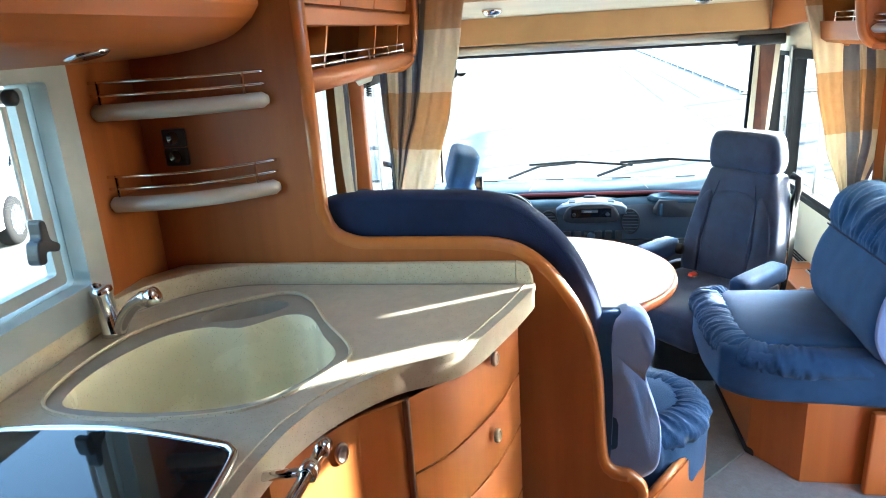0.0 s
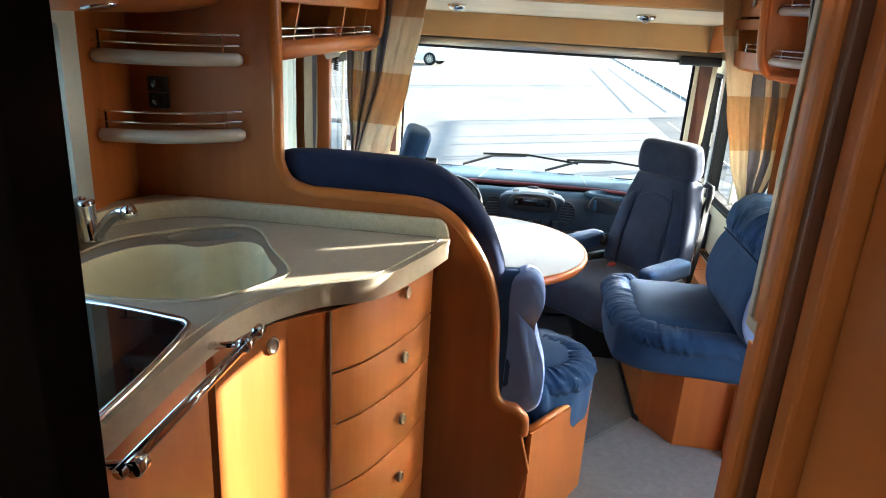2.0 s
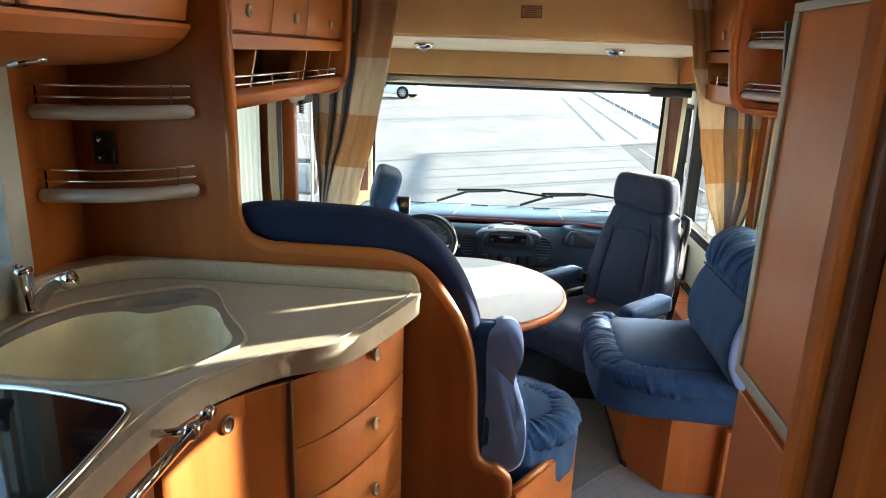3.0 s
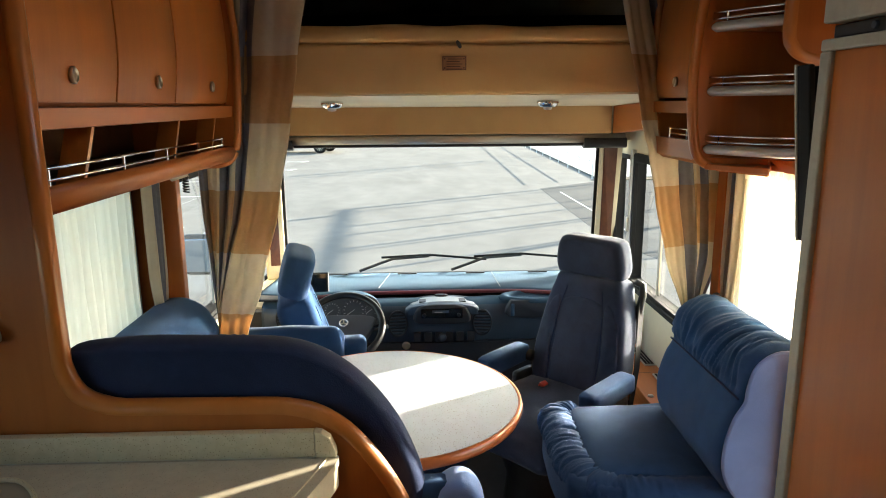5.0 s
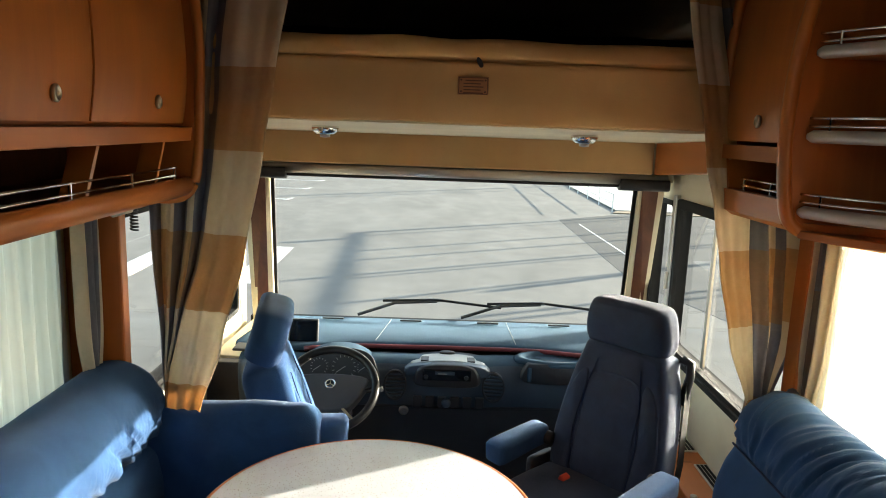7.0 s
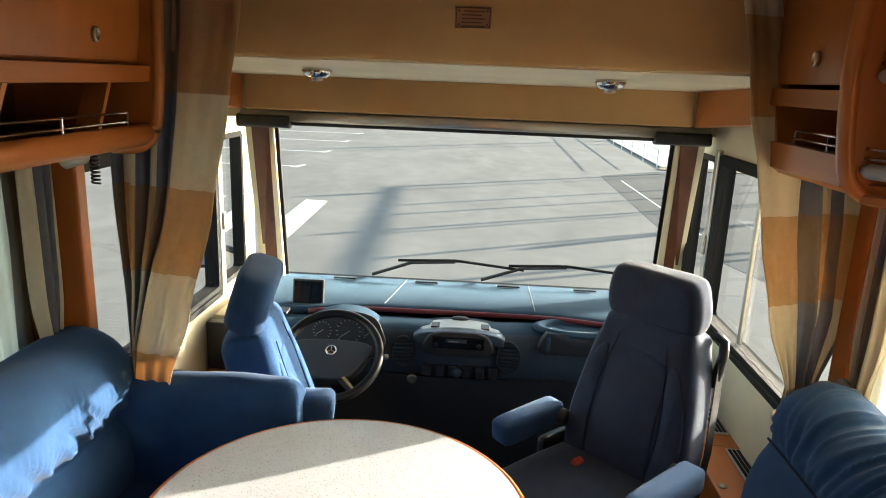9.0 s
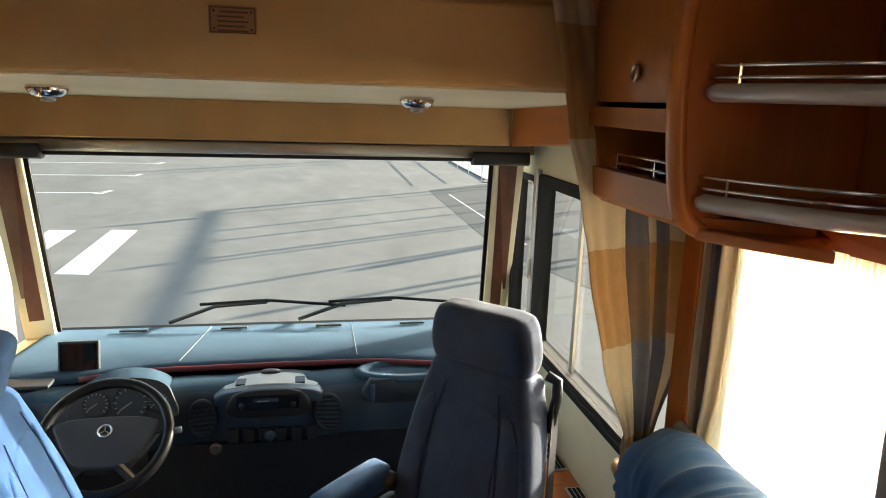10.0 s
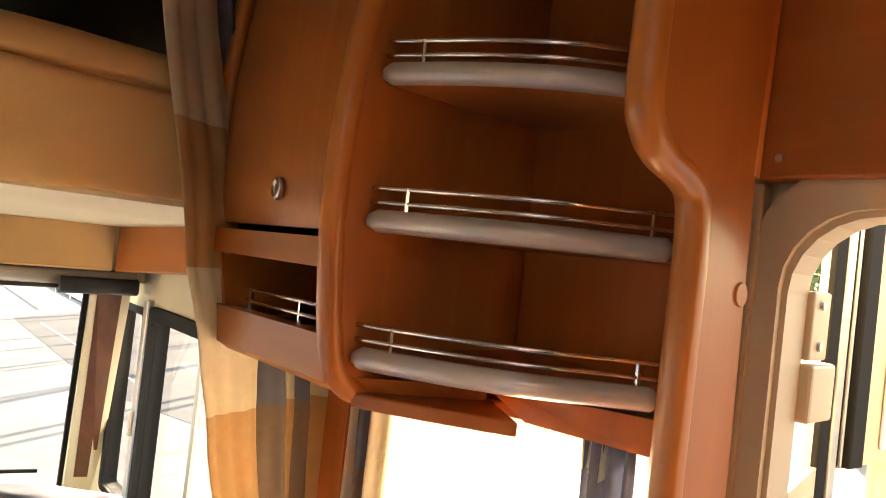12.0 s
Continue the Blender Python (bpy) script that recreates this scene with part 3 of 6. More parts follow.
pane = part("pane", slab([(-0.88, 4.05, 1.345), (0.93, 4.05, 1.345), (1.02, 4.48, 0.50), (-0.96, 4.48, 0.50)], (0, 0.006, 0.003)), GLASS, ws)
pane.visible_shadow = False
part("top_seal", box(-0.86, 0.92, 4.02, 4.05, 1.318, 1.332, 0.003), RUBBER, ws)
for sx, xt, xb in ((-1, -0.818, -0.893), (1, 0.880, 0.964)):
    part("side_seal", slab([(xt, 4.045, 1.33), (xt + sx * 0.016, 4.045, 1.33), (xb + sx * 0.016, 4.44, 0.52), (xb, 4.44, 0.52)], (0, 0.012, 0.006)), RUBBER, ws)
for sx, xi, xo, bi, bo in ((-1, -0.834, -0.962, -0.909, -1.012), (1, 0.896, 1.020, 0.980, 1.080)):
    pil = thing("windscreen_pillar", ((xi + xo) / 2, 4.2, 0.5), "cream windscreen pillar with an inlaid walnut strip", "pillar", "windscreen pillars")
    part("cover", slab([(xi, 4.03, 1.335), (xo, 4.03, 1.335), (bo, 4.38, 0.50), (bi, 4.42, 0.50)], (0, 0.03, 0.01)), CREAM, pil)
    mi, mo, ni, no_ = xi * 0.84 + xo * 0.16, xi * 0.24 + xo * 0.76, bi * 0.84 + bo * 0.16, bi * 0.24 + bo * 0.76
    part("inlay", slab([(mi, 4.024, 1.325), (mo, 4.024, 1.325), (no_, 4.34, 0.60), (ni, 4.36, 0.60)], (0, 0.008, 0.003)), WALNUT_AND_SHADE, pil, "walnut burr inlay")

blind = thing("windscreen_blind", (0, 3.98, 1.33), "rolled-up grey windscreen blind cassette", "blind")
part("cassette", prism(spline([(3.962, 1.345), (3.962, 1.375), (3.975, 1.384), (4.02, 1.384), (4.02, 1.338), (3.975, 1.336)], 4), 'x', -0.955, 1.01), STEEL, blind, "grey aluminium cassette", smooth=True)
part("pull_bar", box(-0.75, 0.80, 3.985, 4.015, 1.322, 1.336, 0.004), BLACK, blind)
for xa, xb in ((-0.968, -0.745), (0.790, 1.015)):
    part("end_cap", prism(spline([(3.945, 1.318), (3.945, 1.352), (3.96, 1.362), (4.0, 1.362), (4.01, 1.32), (3.98, 1.308)], 4), 'x', xa, xb), BLACK, blind, "dark end cap", smooth=True)


# ---- side windows ----
def side_window(name, sx, y0, y1, z0, z1, frame_mat, label, r=0.05, wd=0.035, depth=0.03, sash=None):
    w = thing(name, (sx * W, (y0 + y1) / 2, z0), label, "window", kind="structure")
    xa, xb = sx * (W - depth), sx * (W + 0.052)
    part("window_frame", ring_frame(rounded_rect(y0 - wd, y1 + wd, z0 - wd, z1 + wd, r + wd * 0.6), rounded_rect(y0 + 0.012, y1 - 0.012, z0 + 0.012, z1 - 0.012, r), 'x', xa, sx * (W + 0.004)), frame_mat, w)
    part("reveal", ring_frame(rounded_rect(y0 + 0.001, y1 - 0.001, z0 + 0.001, z1 - 0.001, 0.004), rounded_rect(y0 + 0.012, y1 - 0.012, z0 + 0.012, z1 - 0.012, r), 'x', sx * (W + 0.005), xb), frame_mat, w)
    g = part("pane", box(min(sx * (W + 0.030), sx * (W + 0.036)), max(sx * (W + 0.030), sx * (W + 0.036)), y0 + 0.006, y1 - 0.006, z0 + 0.006, z1 - 0.006), GLASS, w)
    g.visible_shadow = False
    return w


side_window("window_kitchen", -1, *KWIN, FRAMEGREY, "kitchen window in a pale grey plastic frame", r=0.010, wd=0.046)
side_window("window_lounge", -1, *LWIN, FRAMEGREY, "lounge window behind white net curtains")
side_window("window_bench", 1, *RWIN, FRAMEGREY, "bench window behind a sunlit white net curtain")
for sx, nm in ((-1, "window_driver"), (1, "window_passenger")):
    w = side_window(nm, sx, *CWIN, RUBBER, "cab side window with a black frame and sliding pane", r=0.02, wd=0.030, depth=0.014)
    x = sx * (W - 0.02)
    part("sash_bar", box(min(x, x + sx * 0.05), max(x, x + sx * 0.05), 3.918, 3.962, 0.56, 1.30, 0.006), STEEL, w, "pale aluminium upright profile")
    part("sash_catch", box(min(x - sx * 0.012, x), max(x - sx * 0.012, x), 3.93, 3.95, 0.86, 0.94, 0.003), STEEL, w)
    part("sliding_bar", box(min(sx * 1.072, sx * 1.084), max(sx * 1.072, sx * 1.084), 3.52, 3.545, 0.615, 1.24, 0.002), STEEL, w)
    part("sill_rail", box(min(x - sx * 0.004, x + sx * 0.02), max(x - sx * 0.004, x + sx * 0.02), 2.80, 3.90, 0.566, 0.592, 0.004), RUBBER, w, "black lower rail")
    q = side_window("window_quarter", sx, *QWIN, RUBBER, "narrow quarter window beside the windscreen", r=0.02, wd=0.012, depth=0.006)

# kitchen window handles and inner pane frame
kw = thing("window_sash", (-1.02, 0.7, 1.08), "hinged kitchen window sash with black catches", "window sash")
part("sash_frame", ring_frame(rounded_rect(0.29, 1.105, 1.080, 1.43, 0.008), rounded_rect(0.312, 1.083, 1.102, 1.408, 0.006), 'x', -1.087, -1.068), FRAMEGREY, kw)
part("hinge_stay", tube([(-1.050, 1.030, 1.20), (-1.055, 1.040, 1.405)], 0.0055), STEEL, kw)
part("catch_knob", lathe([(0.006, 0), (0.013, 0.004), (0.013, 0.016), (0.006, 0.02)], (-1.050, 1.043, 1.418), Matrix.Rotation(radians(90), 4, 'Y')), BLACK, kw, "black knob", smooth=True)
lever = part("catch_lever", prism(spline([(1.004, 1.150), (1.020, 1.148), (1.026, 1.164), (1.052, 1.158), (1.058, 1.170), (1.040, 1.184), (1.036, 1.214), (1.024, 1.218), (1.020, 1.190), (1.008, 1.182)], 4), 'x', -1.05, -1.025, 0.003), BLACK, kw, "black window lever")

# ---- entrance door, open outwards ----
df = thing("door_frame", (1.05, 1.6, 0.0), "beige rounded entrance door frame", "door frame", kind="structure")
dy0, dy1, dz0, dz1 = DOOR
part("moulding", ring_frame(rounded_rect(dy0 - 0.045, dy1 + 0.026, -0.29, dz1 + 0.030, 0.09), rounded_rect(dy0 + 0.004, dy1 - 0.006, -0.25, dz1 - 0.012, 0.085), 'x', 1.035, 1.062), DOORBEIGE, df, "rounded beige moulding")
part("lip", ring_frame(rounded_rect(dy0 - 0.012, dy1 - 0.001, -0.27, dz1 - 0.006, 0.088), rounded_rect(dy0 + 0.02, dy1 - 0.012, -0.24, dz1 - 0.018, 0.085), 'x', 1.045, 1.100), DOORBEIGE, df)
leaf = thing("entrance_door", (1.27, 1.995, -0.30), "beige entrance door with a window standing open outside", "door")
hung = Matrix.Translation((1.270, 1.995, 0)) @ Matrix.Rotation(radians(-98), 4, 'Z')
part("door_leaf", turn(wall_with_holes(-0.025, 0.0, (0.028, 0.62), (-0.28, 1.70), [(0.045, 0.21, 0.45, 1.31)]), hung), DOORBEIGE, leaf)
part("inner_panel", turn(box(0.0, 0.006, 0.185, 0.57, 1.33, 1.66, 0.004), hung), TRAY, leaf, "pale inner lining")
lp = part("door_pane", turn(box(-0.018, -0.012, 0.046, 0.209, 0.451, 1.309), hung), GLASS, leaf, "door window")
lp.visible_shadow = False
for s, w_, h_, m_, lb in ((0.0, 0.028, 0.010, RUBBER, "black rubber seal"), (0.028, 0.020, 0.012, STEEL, "bright metal strip"), (0.048, 0.008, 0.010, RUBBER, "black rubber seal"), (0.056, 0.008, 0.012, STEEL, "bright metal strip"), (0.064, 0.040, 0.020, RUBBER, "thick black door seal")):
    part("edge_profile", turn(box(0.0, h_, s, s + w_ - 0.001, 1.315 if s > 0.03 else -0.26, 1.69, 0.003), hung), m_, leaf, lb)
# made-up strip closing the hinge gap so the drawers stay out of the sun
part("hinge_cover", slab([(1.104, 1.955, -0.26), (1.268, 1.985, -0.26), (1.268, 1.985, 1.32), (1.104, 1.955, 1.32)], (-0.002, 0.008, 0)), DOORBEIGE, leaf, "added beige strip that keeps sun off the drawers")
for z in (1.40, 0.30):
    h = part("hinge", box(1.100, 1.150, 1.946, 1.968, z + 0.070, z + 0.148, 0.003), DOORBEIGE, leaf, "beige door hinge")
    part("hinge_flap", box(1.098, 1.168, 1.940, 1.970, z, z + 0.066, 0.004), DOORBEIGE, leaf)
    part("hinge_arm", slab([(1.15, 1.955, z + 0.01), (1.275, 1.985, z + 0.01), (1.275, 1.985, z + 0.055), (1.15, 1.955, z + 0.055)], (-0.003, 0.014, 0)), DOORBEIGE, leaf)
    for dz in (0.086, 0.133):
        part("screw", lathe([(0.002, 0.0), (0.006, 0.0), (0.005, 0.003), (0.002, 0.003)], (1.122, 1.9455, z + dz), Matrix.Rotation(radians(90), 4, 'X')), NICKEL, h)
part("kitchen_wall_cladding", box(-1.0585, -1.050, 1.190, 1.398, 0.9, CEIL - 0.003), WOOD, kind="structure", label="pear wood cladding beside the kitchen window", category="wall panel")
part("kitchen_wall_cladding", box(-1.0585, -1.0555, 0.21, 1.188, 1.505, CEIL - 0.003), WOOD, kind="structure", label="pear wood cladding above the kitchen window", category="wall panel")
part("wall_strip_door", box(1.030, 1.058, 1.985, 2.03, 0.0, 1.66, 0.004), WALLTAN, kind="structure", label="narrow beige wall strip beside the entrance", category="wall")
over = thing("over_door_panel", (1.03, 1.55, 1.66), "wooden panel over the entrance with small screws", "panel", kind="structure")
part("board", box(1.018, 1.058, 0.20, 1.992, 1.662, CEIL, 0.003), WOOD_Y, over)
part("screw", lathe([(0.002, 0), (0.005, 0), (0.004, 0.003), (0.001, 0.003)], (1.0175, 1.965, 1.683), Matrix.Rotation(radians(-90), 4, 'Y')), NICKEL, over, "small screw")

# ---- cab side ledges ----
for sx in (-1, 1):
    led = thing("cab_ledge", (sx * 0.97, 3.4, -0.22), "wooden cab side ledge with dark air vents", "ledge", "cab ledges")
    part("ledge_top", box(min(sx * 0.885, sx * W), max(sx * 0.885, sx * W), 2.78, 4.05, 0.255, 0.290, 0.006), WOOD_Y, led)
    part("ledge_side", box(min(sx * 0.89, sx * 0.91), max(sx * 0.89, sx * 0.91), 2.78, 4.05, -0.22, 0.255), WOOD_Y, led)
    for y in (3.08, 3.43):
        vent = part("vent", box(min(sx * 0.998, sx * 1.052), max(sx * 0.998, sx * 1.052), y, y + 0.24, 0.2902, 0.297, 0.002), STEEL, led, "ribbed air vent")
        for k in range(3):
            x = sx * (1.004 + 0.015 * k)
            part("slat", box(min(x, x + sx * 0.011), max(x, x + sx * 0.011), y + 0.008, y + 0.232, 0.2955, 0.2986), RUBBER, vent)
    part("lid_catch", lathe([(0.003, 0.0), (0.013, 0.0), (0.012, 0.006), (0.003, 0.008)], (sx * 0.91, 3.08, 0.2902)), NICKEL, led, "small round catch", smooth=True)
    part("lid_joint", box(min(sx * 0.892, sx * 1.0), max(sx * 0.892, sx * 1.0), 3.345, 3.349, 0.2895, 0.2906), WALNUT_AND_SHADE, led)

for sx in (-1, 1):
    xa, xb = (-1.058, -0.905) if sx < 0 else (0.965, 1.058)
    part("window_post", box(xa, xb, 2.655 if sx < 0 else 2.628, 2.700, 0.0, 1.42, 0.006), WOOD, kind="structure", label="wooden post between the windows", category="post")

# ---- outside: car park ----
GZ = -0.85
solo("ground", box(-400, 400, -400, 600, GZ - 0.5, GZ), ASPHALT, "sunlit worn grey asphalt of a car park", "ground", kind="structure")
# ---- kitchen ----


def knob(x, y, z, normal, parent=None, r=0.011):
    """A small oval push knob on a front."""
    m = Vector(normal).to_track_quat('Z', 'Y').to_matrix().to_4x4() @ Matrix.Diagonal((1.0, 1.35, 1.0, 1.0))
    k = part("knob", lathe([(r * 0.45, 0.0), (r, 0.0), (r * 1.05, 0.006), (r * 0.8, 0.009), (r * 0.72, 0.007), (r * 0.3, 0.0075)], (x, y, z), m, 14), NICKEL, parent, "nickel push knob", smooth=True)
    return k


CT = 0.97
front = spline([(-0.226, 1.385), (-0.228, 1.355), (-0.275, 1.215), (-0.338, 1.075), (-0.44, 1.003), (-0.508, 0.918), (-0.545, 0.835), (-0.562, 0.745), (-0.568, 0.60), (-0.570, 0.42), (-0.571, 0.215)], 6, closed=False)
back_line = [(-1.055, 0.215), (-1.055, 1.385)]
SINK = spline([(-0.975, 0.885), (-0.99, 1.02), (-0.965, 1.145), (-0.88, 1.245), (-0.757, 1.33), (-0.685, 1.30), (-0.615, 1.19), (-0.53, 1.065), (-0.545, 0.985), (-0.62, 0.875), (-0.76, 0.835), (-0.905, 0.838)], 5)
BOWL = spline([(-0.945, 0.885), (-0.955, 1.0), (-0.915, 1.115), (-0.845, 1.165), (-0.775, 1.165), (-0.71, 1.225), (-0.655, 1.215), (-0.60, 1.13), (-0.555, 1.055), (-0.575, 0.975), (-0.64, 0.895), (-0.76, 0.862), (-0.88, 0.862)], 5)


def loop_face(bm, outer, holes, z):
    """A flat face with holes, filled by triangles."""
    edges = []
    for line in [outer] + holes:
        vs = [bm.verts.new((x, y, z)) for x, y in line]
        edges += [bm.edges.new((vs[i], vs[(i + 1) % len(vs)])) for i in range(len(vs))]
    bmesh.ops.triangle_fill(bm, use_beauty=True, use_dissolve=False, edges=edges)


def plan_solid(outer, holes, z0, z1):
    """A slab with through holes."""
    bm = bmesh.new()
    loop_face(bm, outer, holes, z1)
    loop_face(bm, outer, holes, z0)
    for line in [outer] + holes:
        n = len(line)
        a = [bm.verts.new((x, y, z0)) for x, y in line]
        b = [bm.verts.new((x, y, z1)) for x, y in line]
        for i in range(n):
            bm.faces.new((a[i], a[(i + 1) % n], b[(i + 1) % n], b[i]))
    bmesh.ops.remove_doubles(bm, verts=bm.verts[:], dist=0.0003)
    return bm


top = thing("worktop", (-0.8, 0.8, 0.92), "curved beige mineral worktop with a moulded front edge", "worktop")
slab_top = part("slab", plan_solid(back_line + front, [SINK], CT - 0.012, CT), STONE, top)
shade_by_angle(slab_top, 30)
shade_by_angle(part("front_edge", plan_solid(back_line + [(x - 0.002, y) for x, y in front], [SINK], CT - 0.050, CT - 0.0125), STONE, top, "thick front edge"), 30)
part("edge_line", tube([(x - 0.020, y + 0.004, CT + 0.0002) for x, y in front[4:]], 0.0016, 6), SPLASH, top, "pale edge joint line")

sink = thing("kitchen_sink", (-0.77, 1.05, 0.80), "cream moulded kitchen sink with a small strainer bowl", "sink")


def bowl(outer, cx, cy, levels):
    bm = bmesh.new()
    rings = []
    for s, z in levels:
        rings.append([bm.verts.new((cx + (x - cx) * s, cy + (y - cy) * s, z)) for x, y in outer])
    n = len(outer)
    for a, b in zip(rings, rings[1:]):
        for i in range(n):
            bm.faces.new((a[i], a[(i + 1) % n], b[(i + 1) % n], b[i]))
    bm.faces.new(rings[-1])
    return bm


DRAIN = [(-0.800 + 0.092 * math.cos(a) * 0.80 - 0.030 * math.sin(a), 1.243 + 0.060 * math.cos(a) * 0.75 + 0.030 * math.sin(a)) for a in [2 * math.pi * k / 28 for k in range(28)]]
part("bowl", bowl(BOWL, -0.76, 1.02, [(1.0, CT - 0.006), (0.992, CT - 0.014), (0.98, CT - 0.030), (0.962, CT - 0.10), (0.945, CT - 0.140), (0.91, CT - 0.162), (0.84, CT - 0.172), (0.3, CT - 0.1745)]), BASIN, sink, smooth=True)
rim = part("rim", plan_solid(SINK, [BOWL, DRAIN], CT - 0.016, CT - 0.005), RIM, sink, "flat grey rim")
shade_by_angle(rim, 30)
part("strainer_bowl", bowl(DRAIN, -0.800, 1.243, [(1.0, CT - 0.005), (0.95, CT - 0.02), (0.85, CT - 0.06), (0.4, CT - 0.065)]), RIM, sink, "small grey strainer bowl", smooth=True)
part("outer_lip", tube([(x, y, CT) for x, y in SINK], 0.004, 6, closed=True), SPLASH, sink, "pale raised lip")
part("drain", lathe([(0.004, 0), (0.026, 0), (0.024, 0.004), (0.012, 0.003), (0.004, 0.003)], (-0.72, 1.05, CT - 0.1725)), CHROME, sink, "chrome drain", smooth=True)

tap = thing("kitchen_tap", (-1.005, 1.118, CT), "chrome single-lever kitchen tap beside the sink", "tap")
part("body", lathe([(0.021, 0), (0.024, 0.003), (0.021, 0.010), (0.0185, 0.048), (0.019, 0.078), (0.021, 0.082), (0.021, 0.094), (0.010, 0.098)], (-1.005, 1.118, CT), Matrix.Rotation(radians(-7), 4, 'Y')), CHROME, tap, smooth=True)
part("spout", tube(spline([(-0.992, 1.115, CT + 0.010), (-0.975, 1.11, CT + 0.036), (-0.950, 1.105, CT + 0.062), (-0.925, 1.10, CT + 0.078), (-0.908, 1.097, CT + 0.083)], 5, False), [0.013] * 16 + [0.015] * 5, 12), CHROME, tap, smooth=True)
part("nozzle", lathe([(0.008, -0.012), (0.015, -0.010), (0.016, 0.014), (0.010, 0.017)], (-0.904, 1.097, CT + 0.083), Matrix.Rotation(radians(62), 4, 'Y')), CHROME, tap, smooth=True)
part("lever", tube([(-1.018, 1.118, CT + 0.095), (-1.046, 1.122, CT + 0.101)], [0.008, 0.006], 8), CHROME, tap, smooth=True)

HOB = spline([(-0.985, 0.775), (-0.80, 0.795), (-0.640, 0.772), (-0.603, 0.757), (-0.590, 0.725), (-0.580, 0.60), (-0.578, 0.47), (-0.582, 0.37), (-0.615, 0.335), (-0.80, 0.33), (-0.985, 0.345), (-1.01, 0.42), (-1.01, 0.72)], 4)
hob = thing("gas_hob", (-0.8, 0.56, CT), "gas hob under a dark glass lid with a chrome rim", "hob")
part("tray", prism(HOB, 'z', CT + 0.0005, CT + 0.004), BLACK, hob)
part("glass_lid", prism([(-0.8 + (x + 0.8) * 0.975, 0.56 + (y - 0.56) * 0.97) for x, y in HOB], 'z', CT + 0.005, CT + 0.011, 0.002), GLASSBLACK, hob, "black glass lid")
part("rim", tube([(x, y, CT + 0.008) for x, y in HOB], 0.0065, 8, closed=True), CHROME, hob, "chrome rim", smooth=True)
part("lid_grip", lathe([(0.009, 0.0), (0.013, 0.0), (0.013, 0.003), (0.009, 0.003)], (-0.66, 0.50, CT + 0.0112), Matrix.Diagonal((0.8, 1.5, 1, 1)), ring_shape=True), CHROME, hob)

up = thing("splashback", (-0.8, 1.38, CT), "speckled cream mineral splashback round the worktop", "splashback")
sb = spline([(-1.038, 0.215), (-1.038, 0.95), (-1.035, 1.18), (-1.005, 1.265), (-0.938, 1.335), (-0.86, 1.372), (-0.78, 1.378)], 6, False) + [(-0.30, 1.378), (-0.264, 1.378)]
sb_back = [(-0.264, 1.397), (-0.9, 1.397), (-1.0, 1.385), (-1.056, 1.30), (-1.056, 0.215)]
shade_by_angle(part("upstand", prism(sb + sb_back, 'z', CT, CT + 0.046, 0.004), SPLASH, up), 35)
part("upstand_end", prism([(-0.263, CT), (-0.228, CT), (-0.229, CT + 0.012), (-0.238, CT + 0.034), (-0.252, CT + 0.044), (-0.263, CT + 0.046)], 'y', 1.3765, 1.397, 0.002), SPLASH, up, "rounded end piece")
part("sealing_joint", tube([(x + 0.002, y - 0.002, CT + 0.001) for x, y in sb], 0.0018, 5), RIM, up, "grey sealing joint")

# fronts under the worktop
unit = thing("sink_cabinet", (-0.75, 0.9, 0.0), "curved pear wood sink cabinet with a concave door", "cabinet")
FACE_D = spline([(-0.262, 1.372), (-0.300, 1.225), (-0.362, 1.085), (-0.418, 1.012)], 6, False)
FACE_C = spline([(-0.430, 1.000), (-0.492, 0.945), (-0.545, 0.868), (-0.578, 0.795)], 6, False)
FACE_O = spline([(-0.585, 0.780), (-0.600, 0.690), (-0.605, 0.55), (-0.606, 0.40), (-0.606, 0.215)], 5, False)


def curved_front(line, z0, z1, t=0.018):
    """A board that follows a curved line in plan."""
    out = []
    for i, p in enumerate(line):
        a, b = Vector(line[max(i - 1, 0)]), Vector(line[min(i + 1, len(line) - 1)])
        d = (b - a).normalized()
        out.append((p[0] - abs(d.y) * t, p[1] + d.x * t * (1 if d.y < 0 else -1)))
    return prism(list(line) + out[::-1], 'z', z0, z1, 0.0025)


part("carcass", prism([(-1.05, 0.215), (-1.05, 1.38)] + [(x - 0.022, y) for x, y in FACE_D + FACE_C + FACE_O], 'z', 0.08, CT - 0.20), WALNUT_AND_SHADE, unit, "dark carcass behind the fronts")
part("plinth", prism([(-1.05, 0.215), (-1.05, 1.38)] + [(x - 0.06, y) for x, y in FACE_D + FACE_C + FACE_O], 'z', 0.0, 0.08), BLACK, unit)
cd = part("door", curved_front(FACE_C, 0.10, CT - 0.056), WOOD, unit, "concave curved door")
shade_by_angle(cd)
knob(-0.5165, 0.918, 0.868, (0.83, -0.55, 0), cd, 0.013)
# coloured dark to stand for the shaded gap between door and drawers
part("stile", box(-0.440, -0.422, 0.998, 1.018, 0.10, CT - 0.056, 0.003), WALNUT_AND_SHADE, unit, "dark strip standing in for the gap between the fronts")
od = part("oven_front", curved_front(FACE_O, 0.10, CT - 0.056), WOOD, unit, "flat cabinet front under the hob")
shade_by_angle(od)
drawers = thing("drawer_unit", (-0.36, 1.2, 0.08), "curved pear wood drawer stack with nickel knobs", "drawer unit")
